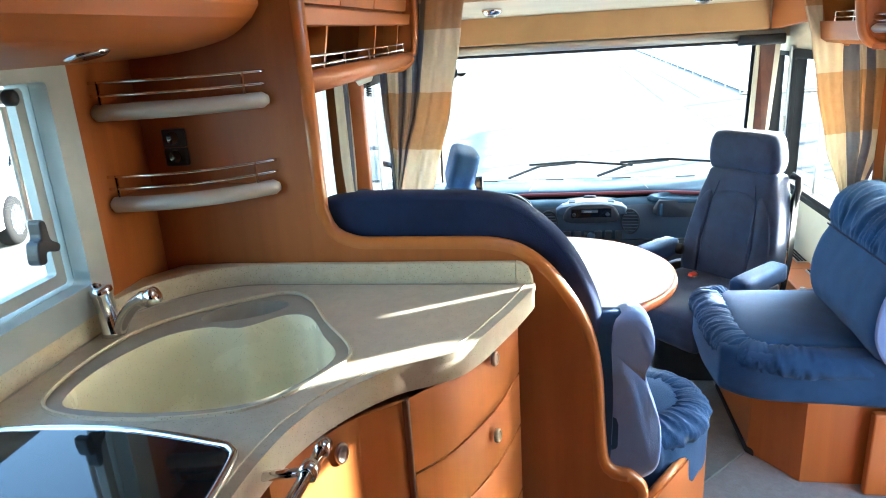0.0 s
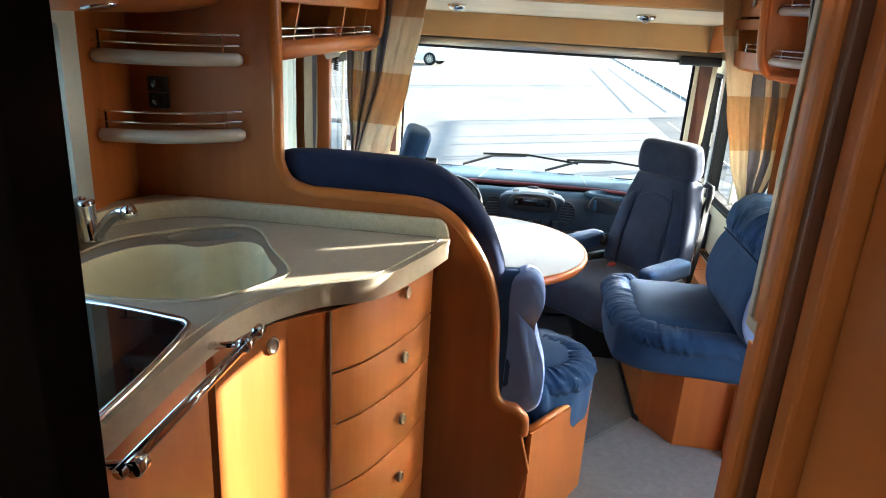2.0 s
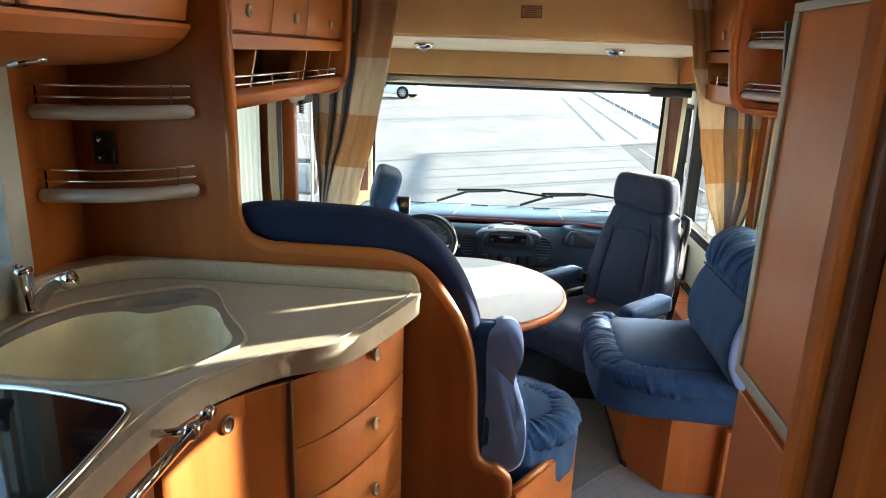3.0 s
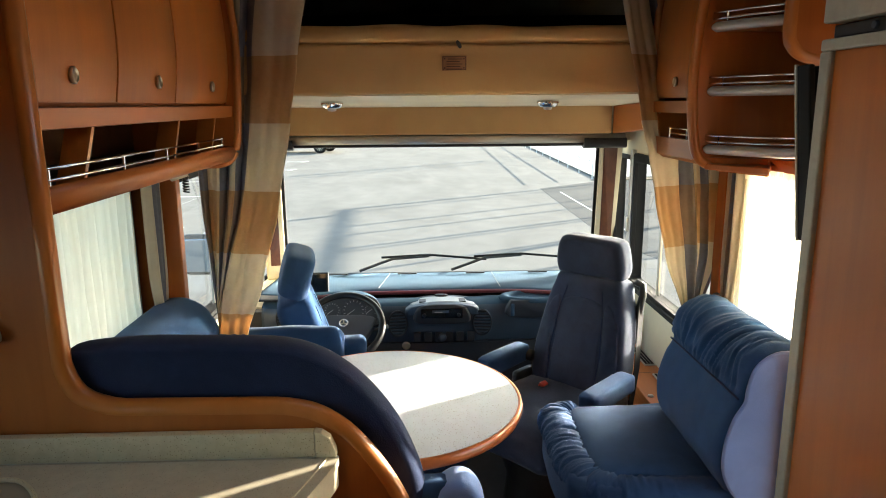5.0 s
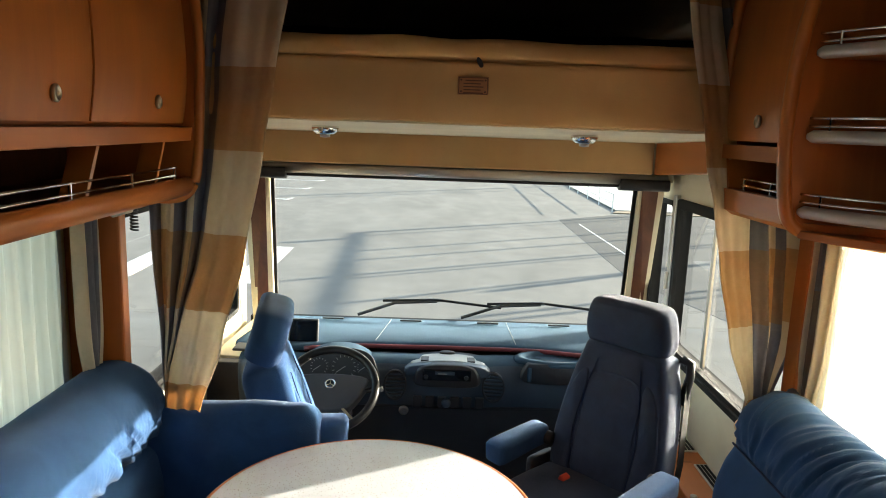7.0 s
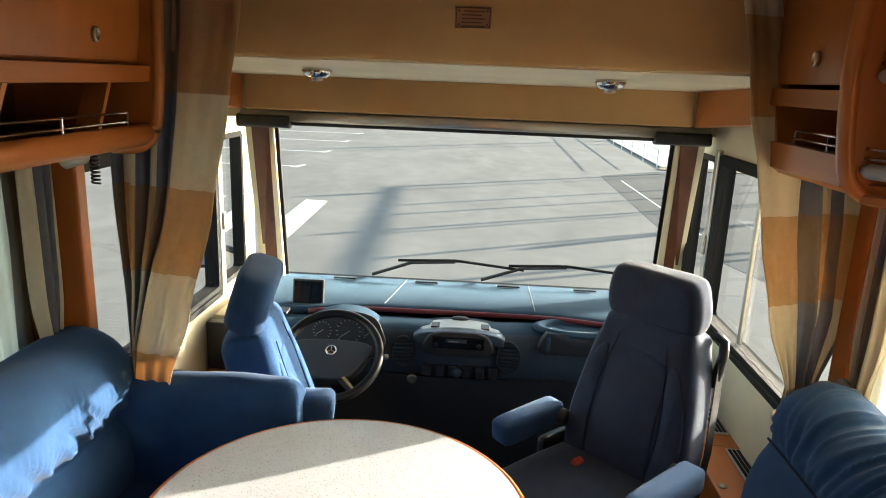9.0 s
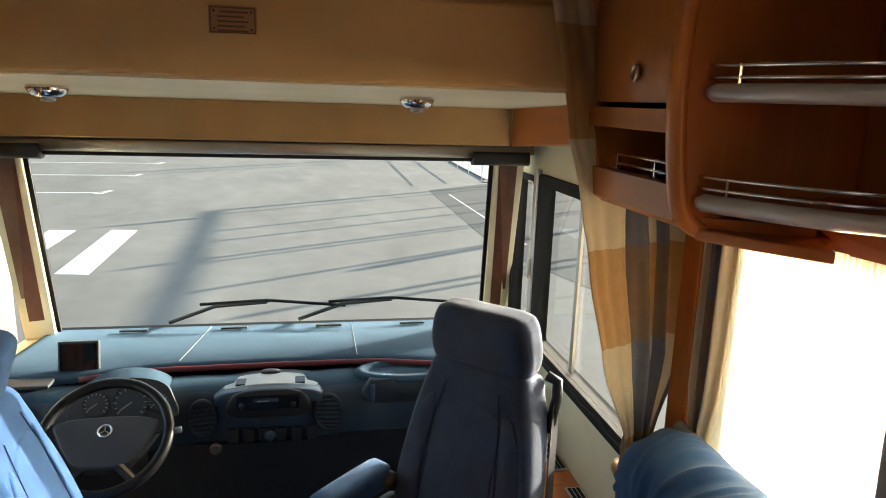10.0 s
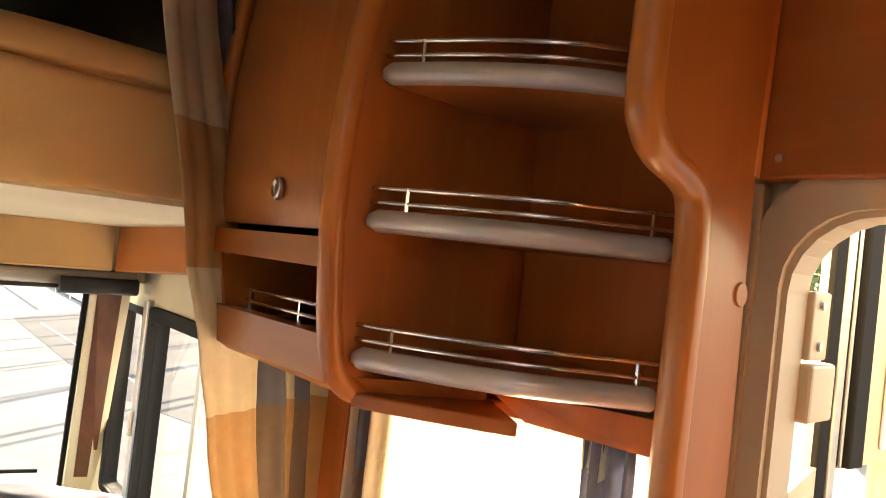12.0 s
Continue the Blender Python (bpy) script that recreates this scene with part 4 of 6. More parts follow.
for i, (za, zb) in enumerate(((0.806, 0.914), (0.640, 0.803), (0.472, 0.637), (0.290, 0.469), (0.10, 0.287))):
    if i == 0:
        za = 0.768
    d = part("drawer_front", curved_front(FACE_D, za if i else 0.768, zb if i != 1 else 0.765), WOOD, drawers)
    shade_by_angle(d)
    knob(-0.3005, 1.200, {0: 0.889, 1: 0.723, 2: 0.554, 3: 0.385, 4: 0.20}[i], (0.92, -0.36, 0), d)
part("inner_box", prism([(-0.60, 1.375)] + [(x - 0.024, y) for x, y in FACE_D] + [(-0.60, 1.02)], 'z', 0.10, CT - 0.20), WOOD, drawers)

bar = thing("towel_rail", (-0.53, 0.5, 0.88), "chrome towel rail in front of the worktop", "rail")
part("rod", tube([(-0.498, 0.800, 0.952), (-0.512, 0.40, 0.952)], 0.009, 12), CHROME, bar, smooth=True)
for y in (0.755, 0.42):
    part("bracket", tube([(-0.605, y, 0.935), (-0.54, y, 0.945), (-0.502, y, 0.952)], 0.007, 10), CHROME, bar, smooth=True)
    part("collar", lathe([(0.009, -0.012), (0.013, -0.010), (0.013, 0.010), (0.009, 0.012)], (-0.500, y, 0.952), Matrix.Rotation(radians(90), 4, 'X')), CHROME, bar, smooth=True)
part("end_cap", lathe([(0.009, 0.0), (0.011, 0.002), (0.011, 0.022), (0.006, 0.026)], (-0.498, 0.795, 0.952), Matrix.Rotation(radians(-90), 4, 'X')), CHROME, bar, smooth=True)

# divider between kitchen and dinette, with its swept top edge
DIV = [(-1.055, 0.0), (-0.02, 0.0), (0.035, 0.30)] + spline([(0.035, 0.40), (0.030, 0.47), (-0.010, 0.512), (-0.050, 0.525), (-0.062, 0.60), (-0.070, 0.74), (-0.090, 0.85), (-0.130, 0.935), (-0.185, 1.010), (-0.245, 1.055), (-0.31, 1.073), (-0.40, 1.076)], 5, False)[1:] + [(-0.585, 1.078)] + spline([(-0.60, 1.080), (-0.635, 1.095), (-0.650, 1.13)], 4, False) + [(-0.655, CEIL - 0.005), (-1.055, CEIL - 0.005)]


def draw_in(line, d):
    """An open outline moved to its right-hand side by d."""
    out = []
    for i, p in enumerate(line):
        a, b = Vector(line[max(i - 1, 0)]), Vector(line[min(i + 1, len(line) - 1)])
        t = (b - a).normalized()
        out.append((p[0] - t.y * d, p[1] + t.x * d))
    return out


edge_line = draw_in(DIV[3:-1], 0.0300)
DIV = DIV[:3] + edge_line + DIV[-1:]
divider = thing("kitchen_divider", (-0.5, 1.41, 0.0), "swept pear wood divider panel between kitchen and dinette", "divider panel", kind="structure")
part("panel", prism(DIV, 'y', 1.400, 1.432, 0.003), WOOD, divider)
part("edge_band", tube([(x, 1.416, z) for x, z in edge_line], 0.0185, 8), EDGE, divider, "rounded lighter wood edge", smooth=True)

# corner shelves
SH = spline([(-1.052, 1.255), (-0.98, 1.262), (-0.90, 1.283), (-0.83, 1.322), (-0.755, 1.392)], 6, False)


def gallery_shelf(name, line, wall_poly, z, up_posts, label, group, lip_r=0.016, rails=(0.032, 0.056)):
    s = thing(name, (*line[len(line) // 2], z), label, "shelf", group)
    part("board", prism(list(line) + wall_poly, 'z', z - 0.012, z + 0.008, 0.002), WOOD_X, s)
    pts = [(x, y, z) for x, y in line]
    lip = part("lip", tube(pts, [lip_r * 0.55] + [lip_r] * (len(pts) - 2) + [lip_r * 0.55], 12), SHELFLIP, s, "rounded silver front lip", smooth=True)
    for h in rails:
        part("rail", tube([(x, y, z + h) for x, y in line], 0.0030, 8), CHROME, s, "chrome gallery rail", smooth=True)
    for k in up_posts:
        x, y = line[k]
        part("rail_post", tube([(x, y, z + 0.008), (x, y, z + rails[-1] + 0.002)], 0.0032, 6), CHROME, s, "chrome post")
    return s


for z in (1.368, 1.188):
    gallery_shelf("corner_shelf", SH, [(-0.755, 1.398), (-1.055, 1.398)], z, (2, len(SH) - 4), "curved wooden corner shelf with a silver lip and chrome rails", "kitchen corner shelves")
for z in (1.298, 1.258):
    s = thing("socket", (-0.975, 1.393, z - 0.02), "black electrical socket on the kitchen panel", "socket", "kitchen sockets")
    part("plate", box(-1.000, -0.950, 1.386, 1.3995, z - 0.020, z + 0.018, 0.003), BLACK, s)
    part("insert", lathe([(0.004, 0), (0.013, 0), (0.013, 0.003), (0.004, 0.001)], (-0.975, 1.386, z), Matrix.Rotation(radians(90), 4, 'X')), GLASSBLACK, s)

# overhead kitchen cupboard
oh = thing("overhead_cupboard", (-0.9, 0.8, 1.46), "long overhead pear wood kitchen cupboard with a curved underside", "cupboard")
part("body", prism(spline([(-1.055, 1.46), (-0.93, 1.468), (-0.82, 1.49), (-0.762, 1.525)], 6, False) + [(-0.745, 1.548), (-0.745, 1.556), (-0.775, 1.558), (-0.775, CEIL - 0.003), (-1.055, CEIL - 0.003)], 'y', 0.205, 1.385, 0.002), WOOD_Y, oh)
part("light_rail", tube([(-0.752, 0.21, 1.551), (-0.752, 1.38, 1.551)], 0.007, 8), EDGE, oh, smooth=True)
for ya, yb, ky in ((0.215, 0.838, 0.50), (0.845, 1.380, 1.10)):
    d = part("door", prism(spline([(-0.752, 1.563), (-0.740, 1.66), (-0.742, 1.80), (-0.760, 1.965)], 5, False) + [(-0.775, 1.965), (-0.772, 1.563)], 'y', ya, yb, 0.003), WOOD_Y, oh, "cupboard door")
    knob(-0.747, ky, 1.605, (1, 0, 0), d)
part("lamp", lathe([(0.01, 0.0), (0.032, 0.0), (0.034, -0.005), (0.028, -0.009), (0.01, -0.009)], (-0.875, 1.02, 1.480), Matrix.Rotation(radians(-12), 4, 'Y')), CHROME, oh, "small chrome downlight", smooth=True)

# ---- tall fridge unit ----
fr = thing("fridge_unit", (0.78, 0.8, 0.0), "tall fridge with a wood front in a grey metal frame", "fridge")
part("cabinet_lower", box(0.515, 1.0, 0.215, 1.335, 0.0, 0.80, 0.004), WOOD, fr)
part("cabinet_body", box(0.53, 1.0, 0.215, 1.335, 0.80, 1.655), WOOD, fr)
fdoor = part("fridge_door", box(0.512, 0.530, 0.235, 1.325, 0.86, 1.62, 0.003), WOOD, fr, "wood-faced fridge door")
for ya, yb, za, zb in ((0.215, 1.350, 0.835, 0.862), (0.215, 1.350, 1.615, 1.632), (1.324, 1.350, 0.862, 1.615), (0.215, 0.236, 0.862, 1.615)):
    part("frame_strip", box(0.505, 0.535, ya, yb, za, zb, 0.003), TRIMGREY, fdoor, "grey metal trim")
part("control_strip", box(0.520, 0.545, 0.215, 1.345, 1.634, 1.652, 0.002), BLACK, fr, "black control strip")
for k in range(6):
    part("button", lathe([(0.001, 0), (0.006, 0), (0.005, 0.004), (0.001, 0.004)], (0.5195, 1.25 - 0.05 * k, 1.643), Matrix.Rotation(radians(-90), 4, 'Y')), DASHPLASTIC, fr)
part("upper_trim", box(0.505, 0.56, 0.215, 1.350, 1.654, 1.69, 0.003), TRIMGREY, fr, "grey upper trim")
part("upper_door", box(0.515, 1.0, 0.215, 1.338, 1.692, CEIL - 0.004, 0.003), WOOD, fr, "wooden upper locker")
tv = thing("flat_television", (0.75, 1.46, 1.31), "slim black flat television folded beside the fridge", "television")
TVM = Matrix.Translation((0.575, 0, 1.31)) @ Matrix.Rotation(radians(-6), 4, 'Y') @ Matrix.Translation((-0.575, 0, -1.31))
part("screen_body", turn(box(0.582, 0.96, 1.445, 1.478, 1.312, 1.600, 0.006), TVM), RUBBER, tv)
part("bezel", turn(box(0.573, 0.583, 1.440, 1.478, 1.308, 1.604, 0.003), TVM), RUBBER, tv)
part("edge_trim", turn(box(0.572, 0.578, 1.4782, 1.484, 1.306, 1.606, 0.001), TVM), TRIMGREY, tv, "thin grey edge trim")
for q in range(4):
    part("rib", turn(box(0.592 + 0.03 * q, 0.604 + 0.03 * q, 1.4405, 1.446, 1.325, 1.588, 0.002), TVM), RUBBER, tv)
part("wall_arm", box(0.70, 0.74, 1.336, 1.446, 1.42, 1.48, 0.004), BLACK, tv)

# ---- dinette: rear bench ----
bench = thing("rear_bench", (-0.35, 1.7, 0.0), "wooden bench base of the dinette", "bench")
BOX = [(-1.05, 1.436), (-0.005, 1.436), (0.075, 1.52), (0.218, 1.78), (0.205, 1.905), (0.10, 1.955), (-1.05, 1.955)]
part("base", prism(BOX, 'z', 0.0, 0.262, 0.004), WOOD, bench)
part("side_board", slab([(0.018, 1.436, 0.405), (0.215, 1.785, 0.355), (0.215, 1.785, 0.0), (0.018, 1.436, 0.0)], (0.016, -0.008, 0)), WOOD, bench, "raised wooden side board")
part("side_edge", tube([(0.024, 1.438, 0.410), (0.224, 1.790, 0.358)], 0.0105, 8), EDGE, bench, smooth=True)
BACKC = spline([(-0.680, 1.062), (-0.698, 1.107), (-0.680, 1.144), (-0.588, 1.153), (-0.408, 1.151), (-0.293, 1.139), (-0.208, 1.092), (-0.143, 1.017), (-0.100, 0.932), (-0.081, 0.852), (-0.093, 0.787), (-0.138, 0.787), (-0.178, 0.857), (-0.308, 0.987), (-0.458, 1.017), (-0.608, 1.027)], 4)
backc = thing("bench_back_cushion", (-0.4, 1.5, 0.8), "navy padded bench backrest over the divider edge", "backrest")
part("padded_top", soft(BACKC, 'y', 1.434, 1.508, 0.034, 6, wrinkle=wr(7, 0.004, 11)), VELOUR_DARK, backc, smooth=True)
part("back_cushion", soft(spline([(1.44, 0.46), (1.50, 0.44), (1.585, 0.455), (1.605, 0.54), (1.612, 0.61), (1.585, 0.68), (1.555, 0.75), (1.530, 0.82), (1.505, 0.86), (1.475, 0.872), (1.445, 0.85), (1.436, 0.66)], 4), 'x', -0.95, -0.030, 0.020, 10, wrinkle=wr(9, 0.004, 2)), VELOUR, backc, "shaped blue back cushion", smooth=True)
SIDEC = spline([(-0.062, 0.47), (-0.062, 0.66), (-0.064, 0.83), (-0.040, 0.872), (-0.005, 0.876), (0.022, 0.845), (0.030, 0.79), (0.014, 0.735), (0.022, 0.69), (0.044, 0.62), (0.050, 0.55), (0.042, 0.485), (0.0, 0.455)], 4)
part("side_panel", soft(SIDEC, 'y', 1.434, 1.515, 0.022, 6, wrinkle=wr(8, 0.004, 2)), VELOUR_LIGHT, backc, "pale blue padded side", smooth=True)
part("side_piping", tube([(x, 1.446, z) for x, z in spline([(-0.050, 0.47), (-0.050, 0.66), (-0.050, 0.82), (-0.036, 0.858), (-0.004, 0.862)], 4, False)], 0.004, 6), PIPING, backc, "grey piping")


def pleats(cx, cy, f, amp, rad, seed):
    """Radiating gathers near a seam."""
    def w(co, no):
        a = math.atan2(co.y - cy, co.x - cx)
        d = math.hypot(co.x - cx, co.y - cy)
        k = max(0.0, min(1.0, (d - rad) / 0.05))
        return amp * k * math.sin(a * f + 1.5 * noise.noise(co * 9)) + 0.004 * noise.noise(co * 11 + Vector((seed, 0, 0)))
    return w


SEATL = spline([(-1.02, 1.56), (-0.4, 1.56), (0.02, 1.565), (0.10, 1.60), (0.185, 1.68), (0.232, 1.79), (0.225, 1.90), (0.14, 1.985), (0.0, 2.02), (-0.5, 2.03), (-1.02, 2.03)], 5)
seatl = thing("bench_seat_cushion", (-0.4, 1.8, 0.262), "blue velour bench seat cushion with gathered edge", "cushion")
part("cushion", soft(SEATL, 'z', 0.262, 0.470, 0.065, 7, wrinkle=pleats(0.02, 1.80, 16, 0.0022, 0.10, 3)), VELOUR, seatl, smooth=True)


# dinette: side bench along the wall
side = thing("side_bench", (-0.8, 2.3, 0.0), "wooden side bench base along the window wall", "bench")
part("base", box(-1.05, -0.58, 1.958, 2.72, 0.012, 0.26, 0.004), WOOD_Y, side)
sidec = thing("side_bench_cushions", (-0.85, 2.2, 0.26), "blue velour side bench seat and gathered backrest", "sofa cushions")
part("seat", pillow(-0.73, 2.33, 0.365, 0.20, 0.36, 0.10, 0.06, 9, 0.02, wr(8, 0.006, 1)), VELOUR, sidec, smooth=True)


def gath(co, no):
    u = co.y * 24 + (co.z - 0.74) * 26
    a = noise.noise(Vector((u, co.z * 2.5, 2.0)))
    b = noise.noise(Vector((u * 2.2, co.z * 4.0, 7.0)))
    k = max(0.0, min(1.0, (co.z - 0.655) / 0.03)) * max(0.0, min(1.0, (0.825 - co.z) / 0.07))
    return k * (0.034 * (0.30 - abs(a)) + 0.014 * (0.3 - abs(b))) + 0.004 * noise.noise(co * 9)


part("backrest", soft(spline([(-1.035, 0.44), (-0.93, 0.40), (-0.825, 0.43), (-0.800, 0.52), (-0.815, 0.62), (-0.845, 0.655), (-0.815, 0.70), (-0.805, 0.78), (-0.84, 0.862), (-0.925, 0.895), (-1.01, 0.86), (-1.035, 0.70)], 5), 'y', 1.60, 2.70, 0.07, 150, wrinkle=gath), VELOUR, sidec, "gathered backrest", smooth=True)
arm = thing("bolster", (-0.6, 2.79, 0.26), "blue velour end bolster of the side bench", "bolster")
part("pad", soft(spline([(2.635, 0.30), (2.70, 0.27), (2.755, 0.32), (2.765, 0.58), (2.755, 0.718), (2.70, 0.764), (2.650, 0.738), (2.632, 0.58)], 5), 'x', -0.90, -0.365, 0.05, 12, wrinkle=wr(7, 0.008, 5)), VELOUR, arm, smooth=True)
part("wood_back", box(-1.0, -0.45, 2.725, 2.748, 0.012, 0.30, 0.004), WOOD_X, arm, "wooden back board")

# table
TC = (-0.182, 2.262)
table = thing("oval_table", (*TC, 0.0), "round speckled grey dining table with an orange wood edge", "table")
part("tabletop", lathe([(0.02, 0.655), (0.372, 0.655), (0.384, 0.660), (0.386, 0.678), (0.384, 0.682), (0.02, 0.682)], (*TC, 0), sides=72), TABLETOP, table)
shade_by_angle(table.children[0], 30)
part("wood_edge", lathe([(0.384, 0.650), (0.394, 0.652), (0.399, 0.664), (0.396, 0.678), (0.388, 0.6828), (0.385, 0.680)], (*TC, 0), sides=72), mat("orange_table_edge", (0.55, 0.15, 0.03), 0.3, vary=(0.45, 0.11, 0.02), scale=(8, 8, 30), coat=0.4), table, "orange wood edge", smooth=True)
part("leg", lathe([(0.03, 0.02), (0.036, 0.03), (0.036, 0.64), (0.03, 0.65)], (*TC, 0.0)), OFFWHITE, table, "pale metal leg", smooth=True)
part("foot", lathe([(0.04, 0.008), (0.19, 0.010), (0.19, 0.024), (0.05, 0.034)], (*TC, 0.002), sides=32), BLACK, table, smooth=True)

# ---- single bench opposite ----
rb = thing("single_bench", (0.76, 2.37, 0.0), "faceted wooden base of the single bench", "bench")
part("base", prism([(0.480, 2.690), (0.482, 2.250), (0.603, 2.088), (1.052, 2.080), (1.052, 2.690)], 'z', 0.0, 0.292, 0.004), WOOD, rb)
part("end_board", box(0.775, 1.052, 2.030, 2.060, 0.0, 0.29, 0.006), WOOD, rb, "wooden end board")
RS = spline([(0.340, 2.20), (0.365, 2.145), (0.46, 2.085), (0.65, 2.070), (0.98, 2.068), (0.99, 2.35), (0.98, 2.665), (0.65, 2.665), (0.42, 2.650), (0.350, 2.60), (0.332, 2.40)], 5)
rsc = thing("single_bench_cushion", (0.66, 2.37, 0.292), "blue velour seat cushion with a gathered rolled edge", "cushion")
part("cushion", soft(RS, 'z', 0.292, 0.455, 0.035, 6, wrinkle=wr(8, 0.004, 8)), VELOUR, rsc, smooth=True)


def gathered_roll(path, r, amp, waves, name, parent, mat_):
    bm = bmesh.new()
    line = [Vector(p) for p in spline(path, 36, False)]
    rings = []
    n = len(line)
    for i, p in enumerate(line):
        d = (line[min(i + 1, n - 1)] - line[max(i - 1, 0)]).normalized()
        s = d.cross(Vector((0, 0, 1))).normalized()
        e = min(1.0, 0.35 + min(i, n - 1 - i) * 0.045)
        ring = []
        for k in range(16):
            a = 2 * math.pi * k / 16
            u = waves * i / n * 1.7 + 0.8 * math.sin(a)
            q = r * e * (1 + amp * (0.35 - 1.1 * abs(noise.noise(Vector((u, math.cos(a) * 0.6, 4.0)))) - 0.5 * abs(noise.noise(Vector((u * 2.1, math.sin(a), 8.0))))) + 0.05 * noise.noise(p * 14))
            ring.append(bm.verts.new(p + s * math.cos(a) * q * 1.25 + Vector((0, 0, 1)) * math.sin(a) * q * 0.85))
        rings.append(ring)
    for a, b in zip(rings, rings[1:]):
        for k in range(16):
            bm.faces.new((a[k], a[(k + 1) % 16], b[(k + 1) % 16], b[k]))
    bm.faces.new(rings[0])
    bm.faces.new(rings[-1])
    return part(name, bm, mat_, parent, "gathered rolled edge", smooth=True)


gathered_roll([(0.50, 2.640, 0.425), (0.405, 2.600, 0.432), (0.395, 2.45, 0.430), (0.400, 2.26, 0.425), (0.455, 2.155, 0.420), (0.60, 2.125, 0.415), (0.86, 2.120, 0.410)], 0.055, 0.30, 24, "front_roll", rsc, VELOUR)
gathered_roll([(-0.02, 1.63, 0.44), (0.10, 1.665, 0.445), (0.175, 1.76, 0.44), (0.165, 1.88, 0.435), (0.07, 1.945, 0.43), (-0.10, 1.975, 0.43), (-0.5, 1.98, 0.43)], 0.048, 0.22, 18, "front_roll", seatl, VELOUR)
part("seat_pad", pillow(0.62, 2.40, 0.435, 0.20, 0.24, 0.038, 0.036, 8, 0.012, wr(7, 0.004, 4)), VELOUR, rsc, "smooth seat panel", smooth=True)
rbk = thing("lounge_back_cushion", (0.88, 2.35, 0.42), "blue velour backrest with a gathered head roll", "backrest")
BK = spline([(0.790, 0.440), (0.845, 0.420), (0.960, 0.43), (1.005, 0.52), (1.010, 0.72), (0.995, 0.84), (0.945, 0.888), (0.870, 0.890), (0.815, 0.850), (0.795, 0.786), (0.790, 0.742), (0.762, 0.690), (0.742, 0.61), (0.745, 0.52)], 5)


def gather_top(co, no):
    k = max(0.0, min(1.0, (co.z - 0.738) / 0.03)) * max(0.0, min(1.0, (0.97 - co.x) / 0.08))
    u = co.y * 30 + 16 * (co.z - 0.74) * math.sin(co.y * 9)
    a = noise.noise(Vector((u, co.z * 3.5, 3.0)))
    b = noise.noise(Vector((u * 2.3, co.z * 7.0, 9.0)))
    k *= max(0.0, min(1.0, (co.y - 2.06) / 0.05))
    return k * (0.034 * (0.30 - abs(a)) + 0.014 * (0.3 - abs(b))) + 0.003 * noise.noise(co * 12)


part("padding", soft(BK, 'y', 2.045, 2.585, 0.045, 96, wrinkle=gather_top), VELOUR, rbk, smooth=True)
part("side_panel", prism([(0.88 + (x - 0.88) * 0.955, 0.66 + (z - 0.66) * 0.965) for x, z in BK], 'y', 2.036, 2.050, 0.008), VELOUR_LIGHT, rbk, "pale blue side panel", smooth=True)
part("seam", tube([(x - 0.004, y, z) for x, y, z in [(0.790, 2.06 + 0.0512 * k, 0.742) for k in range(11)]], 0.003, 6), VELOUR_DARK, rbk, "stitched seam")

# wooden pillar by the entrance
PIL = [(1.056, 0.0), (0.930, 0.0), (0.912, 0.90), (0.905, 1.20)] + spline([(0.904, 1.30), (0.906, 1.50), (0.906, 1.58), (0.898, 1.626), (0.870, 1.644), (0.834, 1.655), (0.810, 1.675), (0.800, 1.71), (0.802, 1.85)], 5, False) + [(0.805, CEIL - 0.003), (1.012, CEIL - 0.003), (0.995, 1.66), (1.012, 1.0)]
pill = thing("entrance_pillar", (0.96, 2.0, 0.0), "pear wood pillar beside the entrance with a swept edge", "pillar", kind="structure")
part("body", prism(PIL, 'y', 1.977, 2.008, 0.003), WOOD, pill)
part("edge_band", tube([(x, 1.9925, z) for x, z in PIL[1:-1]], 0.0175, 10), EDGE, pill, "rounded lighter edge", smooth=True)
part("screw_cap", lathe([(0.003, 0), (0.013, 0), (0.012, 0.002), (0.003, 0.002)], (0.985, 1.9765, 1.535), Matrix.Rotation(radians(90), 4, 'X')), WOOD, pill, "wood-coloured cover cap")

# ---- corner wall unit above the single bench ----
wu = thing("corner_wall_unit", (0.9, 2.4, 1.36), "pear wood corner wall unit with a locker and open shelves", "wall unit")
part("back_panel", box(1.035, 1.056, 2.03, 2.70, 1.372, CEIL - 0.004), WOOD, wu)
DIVP = spline([(0.79, 1.362), (0.755, 1.372), (0.728, 1.41), (0.712, 1.52), (0.708, 1.62), (0.716, 1.75), (0.738, 1.88), (0.76, 1.975)], 6, False)
part("divider", prism(DIVP + [(1.034, 1.975), (1.034, 1.362)], 'y', 2.322, 2.342, 0.003), WOOD, wu)
part("divider_edge", tube([(x, 2.332, z) for x, z in DIVP], 0.016, 10), EDGE, wu, "rounded lighter edge", smooth=True)
ENDP = spline([(0.835, 1.358), (0.795, 1.368), (0.766, 1.405), (0.748, 1.48), (0.732, 1.57), (0.722, 1.66), (0.719, 1.75), (0.724, 1.88), (0.734, 1.975)], 6, False)
part("end_panel", prism(ENDP + [(1.034, 1.975), (1.034, 1.358)], 'y', 2.684, 2.702, 0.003), WOOD, wu)
part("end_edge", tube([(x, 2.693, z) for x, z in ENDP], 0.014, 10), EDGE, wu, "rounded lighter edge", smooth=True)
part("bottom", box(0.765, 1.034, 2.343, 2.683, 1.360, 1.376, 0.002), WOOD_Y, wu)
# niche floor and back are darkened in colour to imitate shade
part("niche_shelf", box(0.735, 1.034, 2.343, 2.683, 1.402, 1.414, 0.002), WALNUT_AND_SHADE, wu, "niche floor with its shade in the colour")
